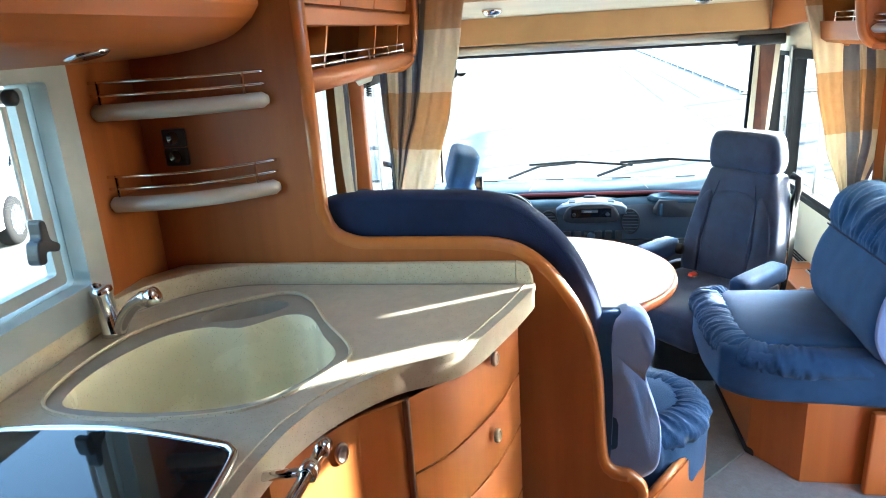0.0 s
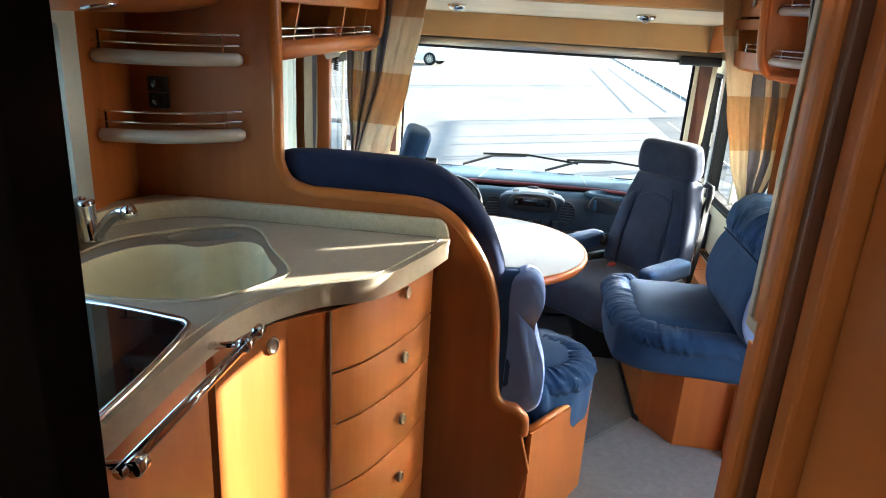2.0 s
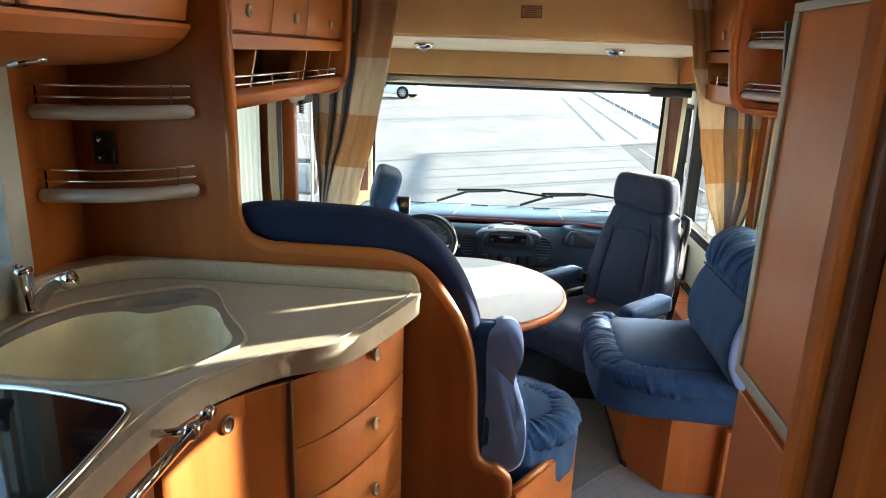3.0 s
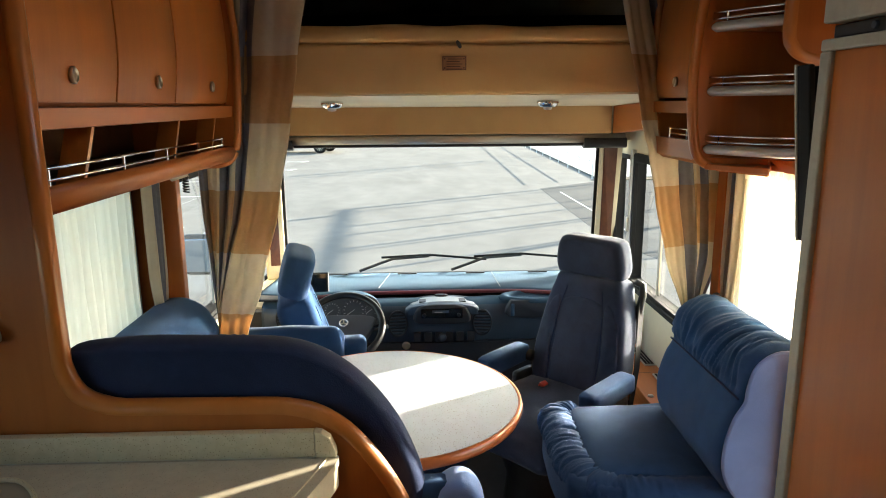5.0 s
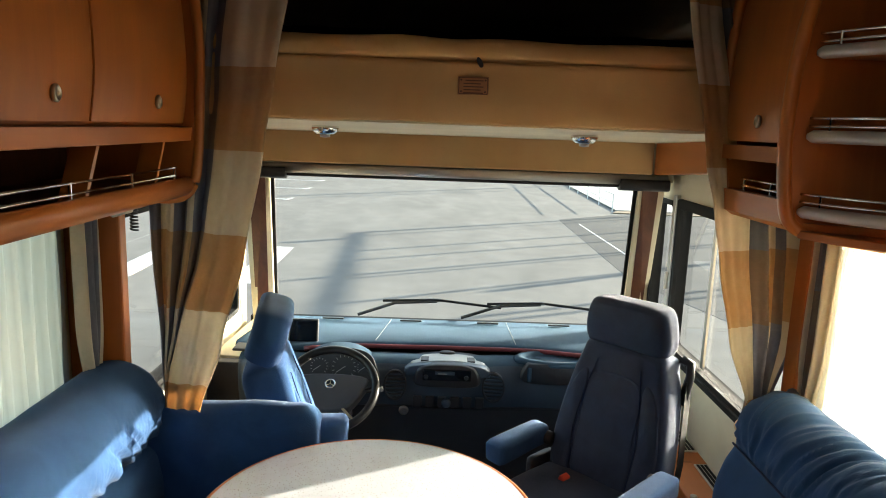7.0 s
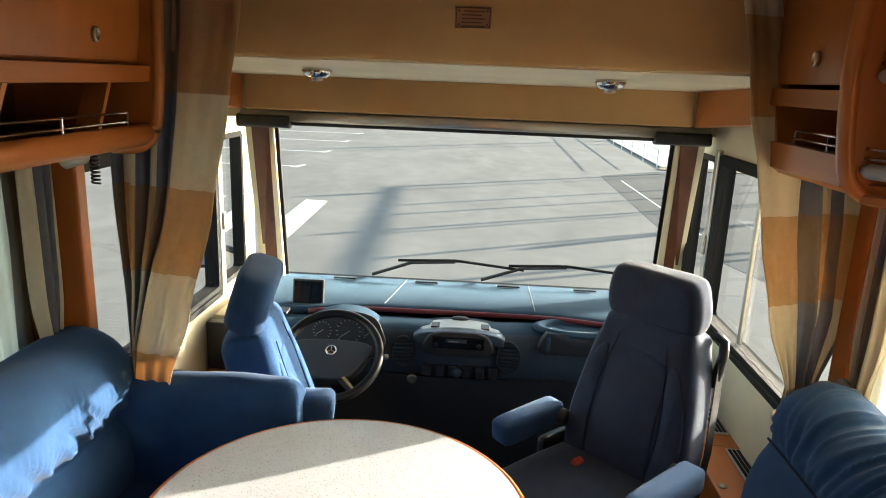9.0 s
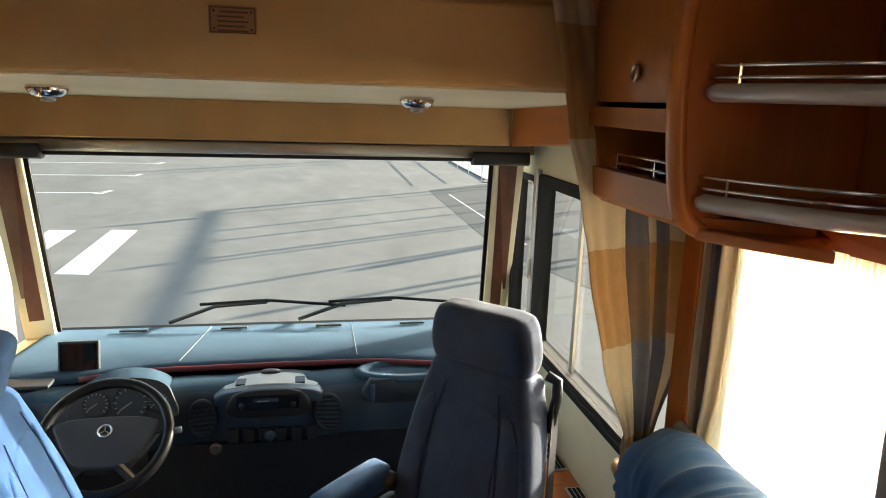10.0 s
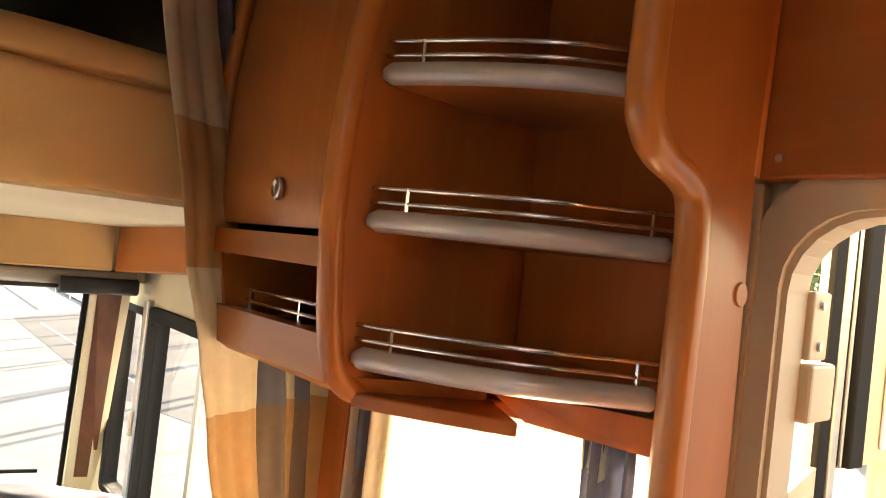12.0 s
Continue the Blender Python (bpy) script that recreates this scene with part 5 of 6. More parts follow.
part("niche_back", box(1.022, 1.0345, 2.343, 2.683, 1.415, 1.511), WALNUT_AND_SHADE, wu, "niche back with its shade in the colour")
part("niche_front", prism([(0.728, 1.376), (0.752, 1.362), (0.770, 1.362), (0.748, 1.432), (0.722, 1.432)], 'y', 2.343, 2.683, 0.003), WOOD_Y, wu, "curved lower front")
part("niche_top", prism([(0.712, 1.512), (0.730, 1.512), (1.034, 1.520), (1.034, 1.548), (0.712, 1.548)], 'y', 2.343, 2.683, 0.003), WOOD_Y, wu)
ndv = part("slanted_stop", slab([(0.735, 2.655, 1.430), (0.735, 2.668, 1.430), (0.725, 2.683, 1.512), (0.725, 2.670, 1.512)], (0.20, 0, 0)), EDGE, wu, "slanted wooden side")
for h in (1.445, 1.462):
    part("rail", tube([(0.742, 2.346, h), (0.742, 2.60, h)], 0.003, 8), CHROME, wu, "chrome rail", smooth=True)
for y in (2.585, 2.44):
    part("rail_post", tube([(0.742, y, 1.415), (0.742, y, 1.464)], 0.003, 6), CHROME, wu)
ld = part("locker_door", prism(spline([(0.724, 1.558), (0.715, 1.62), (0.716, 1.75), (0.732, 1.90), (0.748, 1.970)], 5, False) + [(0.772, 1.970), (0.747, 1.558)], 'y', 2.352, 2.672, 0.004), WOOD, wu, "bowed locker door")
shade_by_angle(ld)
knob(0.714, 2.480, 1.606, (-1, 0, 0), ld)

US = spline([(0.752, 2.322), (0.800, 2.225), (0.860, 2.140), (0.925, 2.085), (0.965, 2.048)], 6, False)
for z, lab in ((1.410, 0), (1.574, 0), (1.750, 0)):
    gallery_shelf("wall_shelf", US, [(1.034, 2.046), (1.034, 2.321)], z, (3, len(US) - 4), "curved open wall shelf with a silver lip and chrome rails", "corner wall shelves", 0.0138, (0.022, 0.039))
part("shelf_bottom", prism([(0.755, 2.321), (0.80, 2.235), (0.86, 2.15), (0.92, 2.255), (0.985, 2.048), (1.034, 2.046), (1.034, 2.321)], 'z', 1.350, 1.368, 0.003), WOOD_Y, wu)
part("lower_fascia", slab([(0.760, 2.322, 1.385), (0.905, 2.245, 1.385), (0.905, 2.245, 1.335), (0.790, 2.318, 1.345)], (0.012, 0.012, 0)), WOOD_Y, wu, "curved lower fascia")
part("lower_fascia", slab([(0.905, 2.247, 1.385), (0.985, 2.050, 1.385), (0.985, 2.050, 1.342), (0.930, 2.200, 1.350)], (0.012, 0.004, 0)), WOOD, wu, "slanted lower fascia")

# ---- wall lockers over the dinette ----
lk = thing("wall_lockers", (-0.88, 2.05, 1.36), "row of three pear wood wall lockers over an open rack", "wall lockers")
part("body", box(-1.056, -0.718, 1.434, 2.630, 1.545, CEIL - 0.004), WOOD_Y, lk)
# rack back and floor carry the shade of the open rack as dark colour
part("rack_back", box(-1.056, -1.02, 1.434, 2.630, 1.36, 1.545), WALNUT_AND_SHADE, lk, "rack lining with its shade in the colour")
part("rack_floor", box(-1.02, -0.715, 1.434, 2.630, 1.385, 1.40), WALNUT_AND_SHADE, lk, "rack floor with its shade in the colour")
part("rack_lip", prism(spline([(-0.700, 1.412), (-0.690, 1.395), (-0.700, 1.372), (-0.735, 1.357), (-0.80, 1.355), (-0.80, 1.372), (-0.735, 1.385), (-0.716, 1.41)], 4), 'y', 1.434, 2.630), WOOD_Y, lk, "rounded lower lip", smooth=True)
# added dark sheet that imitates shade under the locker body
part("rack_ceiling", box(-1.019, -0.722, 1.436, 2.628, 1.5405, 1.5445), WALNUT_AND_SHADE, lk, "rack lining with its shade in the colour")
part("mid_rail", prism([(-0.718, 1.505), (-0.694, 1.508), (-0.690, 1.542), (-0.718, 1.545)], 'y', 1.434, 2.630, 0.003), WOOD_Y, lk)
for y in (1.62, 2.10, 2.42):
    part("rack_divider", slab([(-0.708, y, 1.402), (-0.708, y + 0.012, 1.402), (-0.704, y + 0.062, 1.506), (-0.704, y + 0.050, 1.506)], (-0.05, 0, 0)), EDGE, lk, "slanted rack divider")
for h in (0.020, 0.040):
    part("rail", tube([(-0.706, 1.46, 1.402 + h), (-0.706, 2.55, 1.402 + h)], 0.003, 8), CHROME, lk, "chrome rail", smooth=True)
for y in (1.50, 1.80, 2.05, 2.30, 2.54):
    part("rail_post", tube([(-0.706, y, 1.40), (-0.706, y, 1.444)], 0.003, 6), CHROME, lk)
for ya, yb, ky in ((1.440, 1.772, 1.583), (1.778, 2.114, 1.984), (2.120, 2.585, 2.403)):
    d = part("locker_door", prism(spline([(-0.696, 1.552), (-0.684, 1.65), (-0.688, 1.80), (-0.706, 1.970)], 5, False) + [(-0.722, 1.970), (-0.718, 1.552)], 'y', ya, yb, 0.004), WOOD, lk, "bowed locker door")
    shade_by_angle(d)
    knob(-0.688, ky, 1.598, (1, 0, 0), d)
LEND = spline([(-0.80, 1.352), (-0.735, 1.356), (-0.700, 1.385), (-0.684, 1.45), (-0.676, 1.58), (-0.672, 1.75), (-0.685, 1.90), (-0.695, 1.975)], 6, False)
part("end_panel", prism(LEND + [(-1.056, 1.975), (-1.056, 1.352)], 'y', 2.632, 2.652, 0.003), WOOD, lk)
part("end_edge", tube([(x, 2.642, z) for x, z in LEND], 0.014, 10), EDGE, lk, "rounded lighter edge", smooth=True)
rl = thing("reading_lamp", (-0.93, 2.655, 1.31), "small white swivel reading lamp under the locker", "lamp")
part("foot", lathe([(0.01, 0), (0.032, 0), (0.032, -0.012), (0.01, -0.014)], (-0.905, 2.635, 1.354)), OFFWHITE, rl, smooth=True)
part("head", lathe([(0.008, -0.035), (0.022, -0.030), (0.024, 0.020), (0.012, 0.032)], (-0.880, 2.62, 1.330), Matrix.Rotation(radians(70), 4, 'Y')), OFFWHITE, rl, smooth=True)
cord = thing("coiled_cord", (-0.945, 2.72, 1.12), "black coiled cord hanging beside the post", "cord")
part("coil", tube([(-0.893 + 0.010 * math.cos(k * 0.8), 2.722 + 0.010 * math.sin(k * 0.8), 1.345 - k * 0.0012) for k in range(80)], 0.0028, 5), BLACK, cord, smooth=True)
# ---- curtains ----
BANDS = [0.60, 0.83, 1.045, 1.26, 1.485, 1.70, 1.90, 1.975]


def curtain(name, rows, folds, amp, depth_dir, columns, sheet, sheet_near, label, seed, cols=96, flip=0):
    """A hanging cloth: rows are (z, foot, far) lines in plan that it spans at each height; sheet gives, by height, the share taken by one broad smooth fold, the rest is pleated in woven columns."""
    bm = bmesh.new()
    zs = sorted({*[b for b in BANDS if rows[0][0] < b < rows[-1][0]], *[rows[0][0] + (rows[-1][0] - rows[0][0]) * i / 34 for i in range(35)]})
    dd = Vector(depth_dir)
    grid, pleated = [], 60
    for z in zs:
        for (za, a0, a1), (zb, b0, b1) in zip(rows, rows[1:]):
            if za <= z <= zb + 1e-6:
                t = (z - za) / (zb - za)
                t = t * t * (3 - 2 * t) * 0.5 + t * 0.5
                p0, p1 = Vector(a0).lerp(Vector(b0), t), Vector(a1).lerp(Vector(b1), t)
                break
        share = float(np.interp(z, [q[0] for q in sheet], [q[1] for q in sheet]))
        line = []
        for i in range(cols + 1):
            smooth_part = i > pleated
            w = (i - pleated) / (cols - pleated) if smooth_part else i / pleated
            v = 1 - share + share * w if smooth_part else (1 - share) * w
            p = p0.lerp(p1, 1 - v if sheet_near else v)
            wob = 0.5 * noise.noise(Vector((v * 4, z * 1.1, seed)))
            if smooth_part:
                f = 1.0 - 0.9 * (1 - w) ** 6 + 0.40 * math.sin(w * 2.2 * math.pi + wob * 2 + z * 0.8) * min(1, share * 2) + 0.16 * math.sin(w * 6.1 * math.pi + wob * 3 + z * 2)
            else:
                f = math.sin(w * folds * 2 * math.pi + wob * 2) - 0.45 + 0.30 * math.sin(w * folds * 4.6 * math.pi + seed)
            q = Vector((p.x, p.y, z)) + dd * amp * f + Vector((0.008 * noise.noise(Vector((v * 5, z * 2, seed + 5))), 0.008 * noise.noise(Vector((v * 5, z * 2, seed + 9))), 0))
            line.append(bm.verts.new(q))
        grid.append(line)
    for j in range(len(zs) - 1):
        zm = (zs[j] + zs[j + 1]) / 2
        band = sum(1 for b in BANDS if b < zm) + flip
        for i in range(cols):
            f = bm.faces.new((grid[j][i], grid[j][i + 1], grid[j + 1][i + 1], grid[j + 1][i]))
            c = 0 if i >= pleated else next(k for lim, k in columns if (i + 0.5) / pleated <= lim)
            f.material_index = c * 2 + band % 2
    th = thing(name, (rows[0][1][0], rows[0][1][1], rows[0][0]), label, "curtain", "cab curtains")
    ob = part("cloth", bm, [CLOTH_CREAM, CLOTH_GOLD, CLOTH_BLUE, CLOTH_TAUPE], th, smooth=True)
    so = ob.modifiers.new("thickness", 'SOLIDIFY')
    so.thickness = 0.0025
    return th


cl = curtain("cab_curtain", [(0.755, (-0.800, 2.67), (-0.702, 2.66)), (0.95, (-0.812, 2.68), (-0.632, 2.65)), (1.21, (-0.832, 2.69), (-0.564, 2.645)), (1.50, (-0.842, 2.70), (-0.508, 2.64)), (1.66, (-0.842, 2.70), (-0.476, 2.64)), (1.972, (-0.84, 2.71), (-0.425, 2.64))],
             3, 0.020, (0.25, -0.95, 0), [(0.20, 1), (0.44, 0), (0.66, 1), (0.78, 0), (1.0, 1)], [(0.755, 0.94), (0.85, 0.88), (1.0, 0.66), (1.15, 0.50), (1.26, 0.43), (1.55, 0.40), (1.972, 0.40)], False,
             "checked beige, gold and slate curtain gathered at the driver's side", 3.0)
cr = curtain("cab_curtain", [(0.66, (0.882, 2.68), (0.918, 2.70)), (0.75, (0.862, 2.675), (0.900, 2.71)), (0.82, (0.836, 2.67), (0.945, 2.72)), (1.01, (0.768, 2.665), (1.015, 2.735)), (1.23, (0.716, 2.66), (1.025, 2.74)), (1.36, (0.688, 2.66), (1.01, 2.74)), (1.50, (0.652, 2.66), (0.90, 2.735)), (1.972, (0.562, 2.655), (0.735, 2.72))],
             3, 0.017, (0.3, -0.9, 0), [(0.16, 1), (0.36, 0), (0.50, 1), (0.70, 0), (1.0, 1)], [(0.66, 0.34), (0.82, 0.40), (1.05, 0.36), (1.25, 0.34), (1.55, 0.44), (1.972, 0.60)], True,
             "checked beige, gold and slate curtain tied at the passenger's side", 7.0)
part("tie", tube(spline([(0.846, 2.68, 0.738), (0.874, 2.652, 0.735), (0.905, 2.70, 0.73), (0.875, 2.728, 0.735)], 6), 0.009, 8, closed=True), CLOTH_GOLD, cr, "gold tie band", smooth=True)


def net(name, x, y0, y1, z0, z1, sx, label, folds, seed):
    bm = bmesh.new()
    n, m = 110, 14
    g = [[bm.verts.new((x + (0.011 + 0.006 * noise.noise(Vector((u / 7, 3.0, seed)))) * math.sin(u / n * folds * 2 * math.pi + 2.2 * noise.noise(Vector((u / 11, v / 9, seed)))) + 0.004 * noise.noise(Vector((u / 4, v / 5, seed))), y0 + (y1 - y0) * u / n, z0 + (z1 - z0) * v / m)) for u in range(n + 1)] for v in range(m + 1)]
    for v in range(m):
        for u in range(n):
            bm.faces.new((g[v][u], g[v][u + 1], g[v + 1][u + 1], g[v + 1][u]))
    th = thing(name, (x, (y0 + y1) / 2, z0), label, "net curtain", "net curtains")
    part("net_cloth", bm, NET, th, smooth=True)
    hb = bmesh.new()
    hx = x - sx * 0.016
    rows_h = [[hb.verts.new((hx + 0.007 * math.sin(u / 150 * folds * 5 * math.pi + seed), y0 + (y1 - y0) * u / 150, z1 - 0.075 - 0.018 * noise.noise(Vector((u / 5, seed, 3.0))) if v == 0 else z1)) for u in range(151)] for v in range(2)]
    for u in range(150):
        hb.faces.new((rows_h[0][u], rows_h[0][u + 1], rows_h[1][u + 1], rows_h[1][u]))
    part("header", hb, NET, th, "pleated heading", smooth=True)
    return th


nl_ = net("net_curtain", -1.012, 1.47, 2.545, 0.72, 1.385, -1, "gathered white net curtain over the lounge window", 22, 1.0)
nr_ = net("net_curtain", 1.004, 2.120, 2.60, 0.70, 1.372, 1, "sunlit white net curtain over the bench window", 16, 2.0)
for parent, x, ya, yb, sx, seed in ((nl_, -0.965, 2.545, 2.648, -1, 4.0), (nr_, 0.975, 2.535, 2.625, 1, 6.0), (nr_, 0.992, 2.078, 2.150, 1, 9.0)):
    bm = bmesh.new()
    n, m = 26, 26
    zt, zb_ = 1.375, 0.72
    g = []
    for v in range(m + 1):
        t = v / m
        pinch = 1 - 0.45 * math.exp(-((t - 0.22) / 0.12) ** 2)
        g.append([bm.verts.new((x + 0.014 * math.sin(u / n * 3 * 2 * math.pi + seed + t), (ya + yb) / 2 + (yb - ya) * (u / n - 0.5) * pinch, zb_ + (zt - zb_) * t)) for u in range(n + 1)])
    for v in range(m):
        for u in range(n):
            f = bm.faces.new((g[v][u], g[v][u + 1], g[v + 1][u + 1], g[v + 1][u]))
            zm = zb_ + (zt - zb_) * (v + 0.5) / m
            f.material_index = 2 if yb < 2.3 else 0 if u < n * 0.25 or u > n * 0.8 else 2 if zm > 1.17 or sx < 0 else 3
    sc = part("side_scarf", bm, [CLOTH_CREAM, CLOTH_GOLD, CLOTH_BLUE, CLOTH_TAUPE], parent, "checked side drape held by a loop", smooth=True)
    sc.modifiers.new("thickness", 'SOLIDIFY').thickness = 0.003
    part("holder", tube([(x - sx * 0.022, ya + 0.01, 0.875), (x - sx * 0.026, (ya + yb) / 2, 0.868), (x - sx * 0.022, yb - 0.01, 0.875)], 0.016, 8), CLOTH_BLUE if sx > 0 else CLOTH_TAUPE, parent, "cloth loop", smooth=True)


# ---- swivel cab seats ----
def cab_seat(at, facing, cloth, label, buckle=True, arms=((-1, 0.140, -0.128), (1, 0.150, -0.130)), recline=13, nod=18, arm_z=0.366, seat_z=0.195):
    """A padded cab seat. facing: degrees by which it is swivelled from facing the rear."""
    x, y, z = at
    s = thing("captain_chair", (0, 0, 0), label, "swivel chair", "swivel cab chairs")
    back = spline([(-0.165, 0.20), (-0.215, 0.27), (-0.220, 0.40), (-0.200, 0.56), (-0.168, 0.700), (-0.125, 0.758), (0.125, 0.758), (0.168, 0.700), (0.200, 0.56), (0.220, 0.40), (0.215, 0.27), (0.165, 0.20)], 4)
    lean = Matrix.Translation((0, 0.02, 0.20)) @ Matrix.Rotation(radians(-recline), 4, 'X') @ Matrix.Translation((0, 0, -0.20))
    part("backrest", turn(soft(back, 'y', -0.050, 0.090, 0.040, 4, wrinkle=wr(6, 0.004, 3)), lean), cloth, s, smooth=True)
    for sx in (-1, 1):
        wing = spline([(sx * 0.118, 0.25), (sx * 0.126, 0.42), (sx * 0.108, 0.60), (sx * 0.115, 0.655), (sx * 0.150, 0.630), (sx * 0.186, 0.53), (sx * 0.204, 0.40), (sx * 0.196, 0.28), (sx * 0.160, 0.235)], 4)
        part("side_bolster", turn(soft(wing, 'y', -0.055, 0.02, 0.030, 3), lean), cloth, s, "raised side bolster", smooth=True)
        part("seam", turn(tube([(sx * 0.114, -0.0535, 0.24), (sx * 0.123, -0.0535, 0.42), (sx * 0.104, -0.0535, 0.60), (sx * 0.085, -0.051, 0.69)], 0.0016, 6), lean), VELOUR_DARK, s, "stitched seam")
    part("centre_panel", turn(soft(spline([(-0.100, 0.25), (-0.112, 0.45), (-0.095, 0.64), (0.095, 0.64), (0.112, 0.45), (0.100, 0.25)], 4), 'y', -0.054, 0.02, 0.020, 3, wrinkle=wr(9, 0.003, 6)), lean), cloth, s, smooth=True)
    head = soft(spline([(-0.158, 0.765), (-0.166, 0.82), (-0.150, 0.892), (-0.115, 0.918), (0.0, 0.922), (0.115, 0.918), (0.150, 0.892), (0.166, 0.82), (0.158, 0.765), (0.12, 0.752), (-0.12, 0.752)], 5), 'y', -0.062, 0.050, 0.040, 6, wrinkle=wr(11, 0.005, 1))
    head = turn(head, Matrix.Translation((0, 0, 0.82)) @ Matrix.Rotation(radians(nod), 4, 'X') @ Matrix.Translation((0, 0, -0.82)))
    part("headrest", turn(head, lean @ Matrix.Translation((0, -0.010, 0.0))), cloth, s, smooth=True)
    for sx in (-1, 1):
        part("headrest_post", turn(tube([(sx * 0.06, 0.02, 0.68), (sx * 0.06, 0.0, 0.76)], 0.007, 8), lean), CHROME, s)
    part("seat_cushion", pillow(0, -0.205, seat_z, 0.235, 0.27, 0.085, 0.06, 9, 0.012, wr(7, 0.006, 2)), cloth, s, smooth=True)
    for sx, half, ya in arms:
        a = part("armrest", turn(pillow(0, 0, 0, 0.042, half, 0.041, 0.021, 9, 0.0, wr(9, 0.004, 4)), Matrix.Translation((sx * 0.258, ya, arm_z)) @ Matrix.Rotation(radians(2), 4, 'X')), VELOUR, s, "blue padded armrest", smooth=True)
        part("arm_pivot", lathe([(0.006, -0.03), (0.026, -0.028), (0.026, 0.028), (0.006, 0.03)], (sx * 0.225, -0.005, arm_z - 0.006), Matrix.Rotation(radians(90), 4, 'Y')), BLACK, s, smooth=True)
        part("hinge_cover", pillow(sx * 0.235, -0.02, 0.24, 0.018, 0.07, 0.06, 0.015, 4), BLACK, s, "black recliner cover", smooth=True)
    part("pedestal", lathe([(0.10, -0.28), (0.17, -0.27), (0.15, -0.05), (0.19, 0.07), (0.19, 0.11), (0.05, 0.11)], (0, -0.18, 0.0)), BLACK, s, "black swivel pedestal", smooth=True)
    if buckle:
        part("belt_buckle", turn(box(-0.012, 0.012, -0.02, 0.02, 0.27, 0.335, 0.005), Matrix.Translation((-0.205, -0.10, 0.0)) @ Matrix.Rotation(radians(25), 4, 'Y')), ORANGE, s, "red belt buckle")
        part("belt_frame", turn(tube([(0.188, 0.080, 0.60), (0.196, 0.085, 0.70), (0.190, 0.082, 0.742), (0.16, 0.075, 0.752)], 0.016, 8), lean), BLACK, s, "black belt frame", smooth=True)
        part("belt", turn(strip([(0.222, 0.06, 0.12), (0.224, 0.06, 0.40), (0.196, 0.06, 0.68)], (0.003, 0.0, 0), 1.0, (0, 0.042, 0), 1.0), lean), RUBBER, s, "black seat belt")
    s.matrix_world = Matrix.Translation(at) @ Matrix.Rotation(radians(facing), 4, 'Z')
    return s


cab_seat((0.545, 3.035, 0.09), -47, VELOUR_GREY, "slate blue velour passenger seat swivelled towards the table", True)
cab_seat((-0.395, 2.995, 0.10), 100, VELOUR, "blue velour driver's seat turned sideways beside the wheel", False, ((-1, 0.085, 0.025),), 17, 34, 0.565, 0.06)

# ---- dashboard ----
dash = thing("dashboard", (0, 4.1, -0.22), "blue grey van dashboard with dark instrument panel", "dashboard")
DASH_FRONT = spline([(-0.94, 3.80), (-0.72, 3.775), (-0.43, 3.85), (-0.20, 3.862), (0.15, 3.868), (0.42, 3.862), (0.62, 3.82), (0.82, 3.80), (0.95, 3.82)], 6, False)
bmc = bmesh.new()
rows_ = [(0.0, 0.548), (0.012, 0.570), (0.035, 0.577), (0.25, 0.562), (1.0, 0.512)]
gr = [[bmc.verts.new((x, y + (4.49 - y) * t, z)) for t, z in rows_] for x, y in DASH_FRONT]
for a, b in zip(gr, gr[1:]):
    for k in range(len(rows_) - 1):
        bmc.faces.new((a[k], b[k], b[k + 1], a[k + 1]))
ob = part("top_cover", bmc, DASHBLUE, dash, "blue grey padded top cover", smooth=True)
so = ob.modifiers.new("thickness", 'SOLIDIFY')
so.thickness = 0.02
part("red_trim", tube([(x, y - 0.006, 0.560) for x, y in DASH_FRONT[8:-6]], 0.011, 8), REDTRIM, dash, "wine red trim edge", smooth=True)
for xa, xb, ya in ((-0.275, -0.312, 4.47), (0.355, 0.343, 4.47)):
    part("cover_joint", tube([(xa, ya, 0.5148), (xa * 0.22 + xb * 0.78, 4.018, 0.5632), (xb, 3.89, 0.5776)], 0.0010, 5), PRINT, dash, "pale joint line")
for xa in (-0.645, -0.225, 0.19, 0.575):
    sl = part("demister_slot", turn(box(0, 0.115, -0.014, 0.014, 0, 0.008, 0.003), Matrix.Translation((xa, 4.395, 0.5265)) @ Matrix.Rotation(radians(-7), 4, 'X')), BLACK, dash, "black demister outlet")
# instrument panel, swept below the cover
PANEL = spline([(-0.90, 3.70), (-0.72, 3.665), (-0.50, 3.665), (-0.27, 3.70), (-0.13, 3.695), (0.16, 3.695), (0.30, 3.715), (0.60, 3.715), (0.90, 3.73)], 6, False)
bmp = bmesh.new()
prof = [(0.165, 0.536), (0.11, 0.550), (0.05, 0.548), (0.015, 0.532), (0.0, 0.500), (0.0, 0.40), (0.02, 0.33), (0.06, 0.24), (0.12, 0.10), (0.20, -0.21)]
gr = [[bmp.verts.new((x, y + d, z - 0.004)) for d, z in prof] for x, y in PANEL]
for a, b in zip(gr, gr[1:]):
    for k in range(len(prof) - 1):
        bmp.faces.new((a[k], b[k], b[k + 1], a[k + 1])).material_index = 1 if k < 3 else 0
ob = part("instrument_panel", bmp, [DASHPLASTIC, DASHBLUE], dash, "dark blue moulded panel", smooth=True)
ob.modifiers.new("thickness", 'SOLIDIFY').thickness = -0.02
part("lower_panel", prism([(-0.9, 3.735), (-0.16, 3.69), (0.20, 3.69), (0.9, 3.745), (0.9, 4.2), (-0.9, 4.2)], 'z', -0.2, 0.335), DASHDARK, dash, "charcoal lower panel")
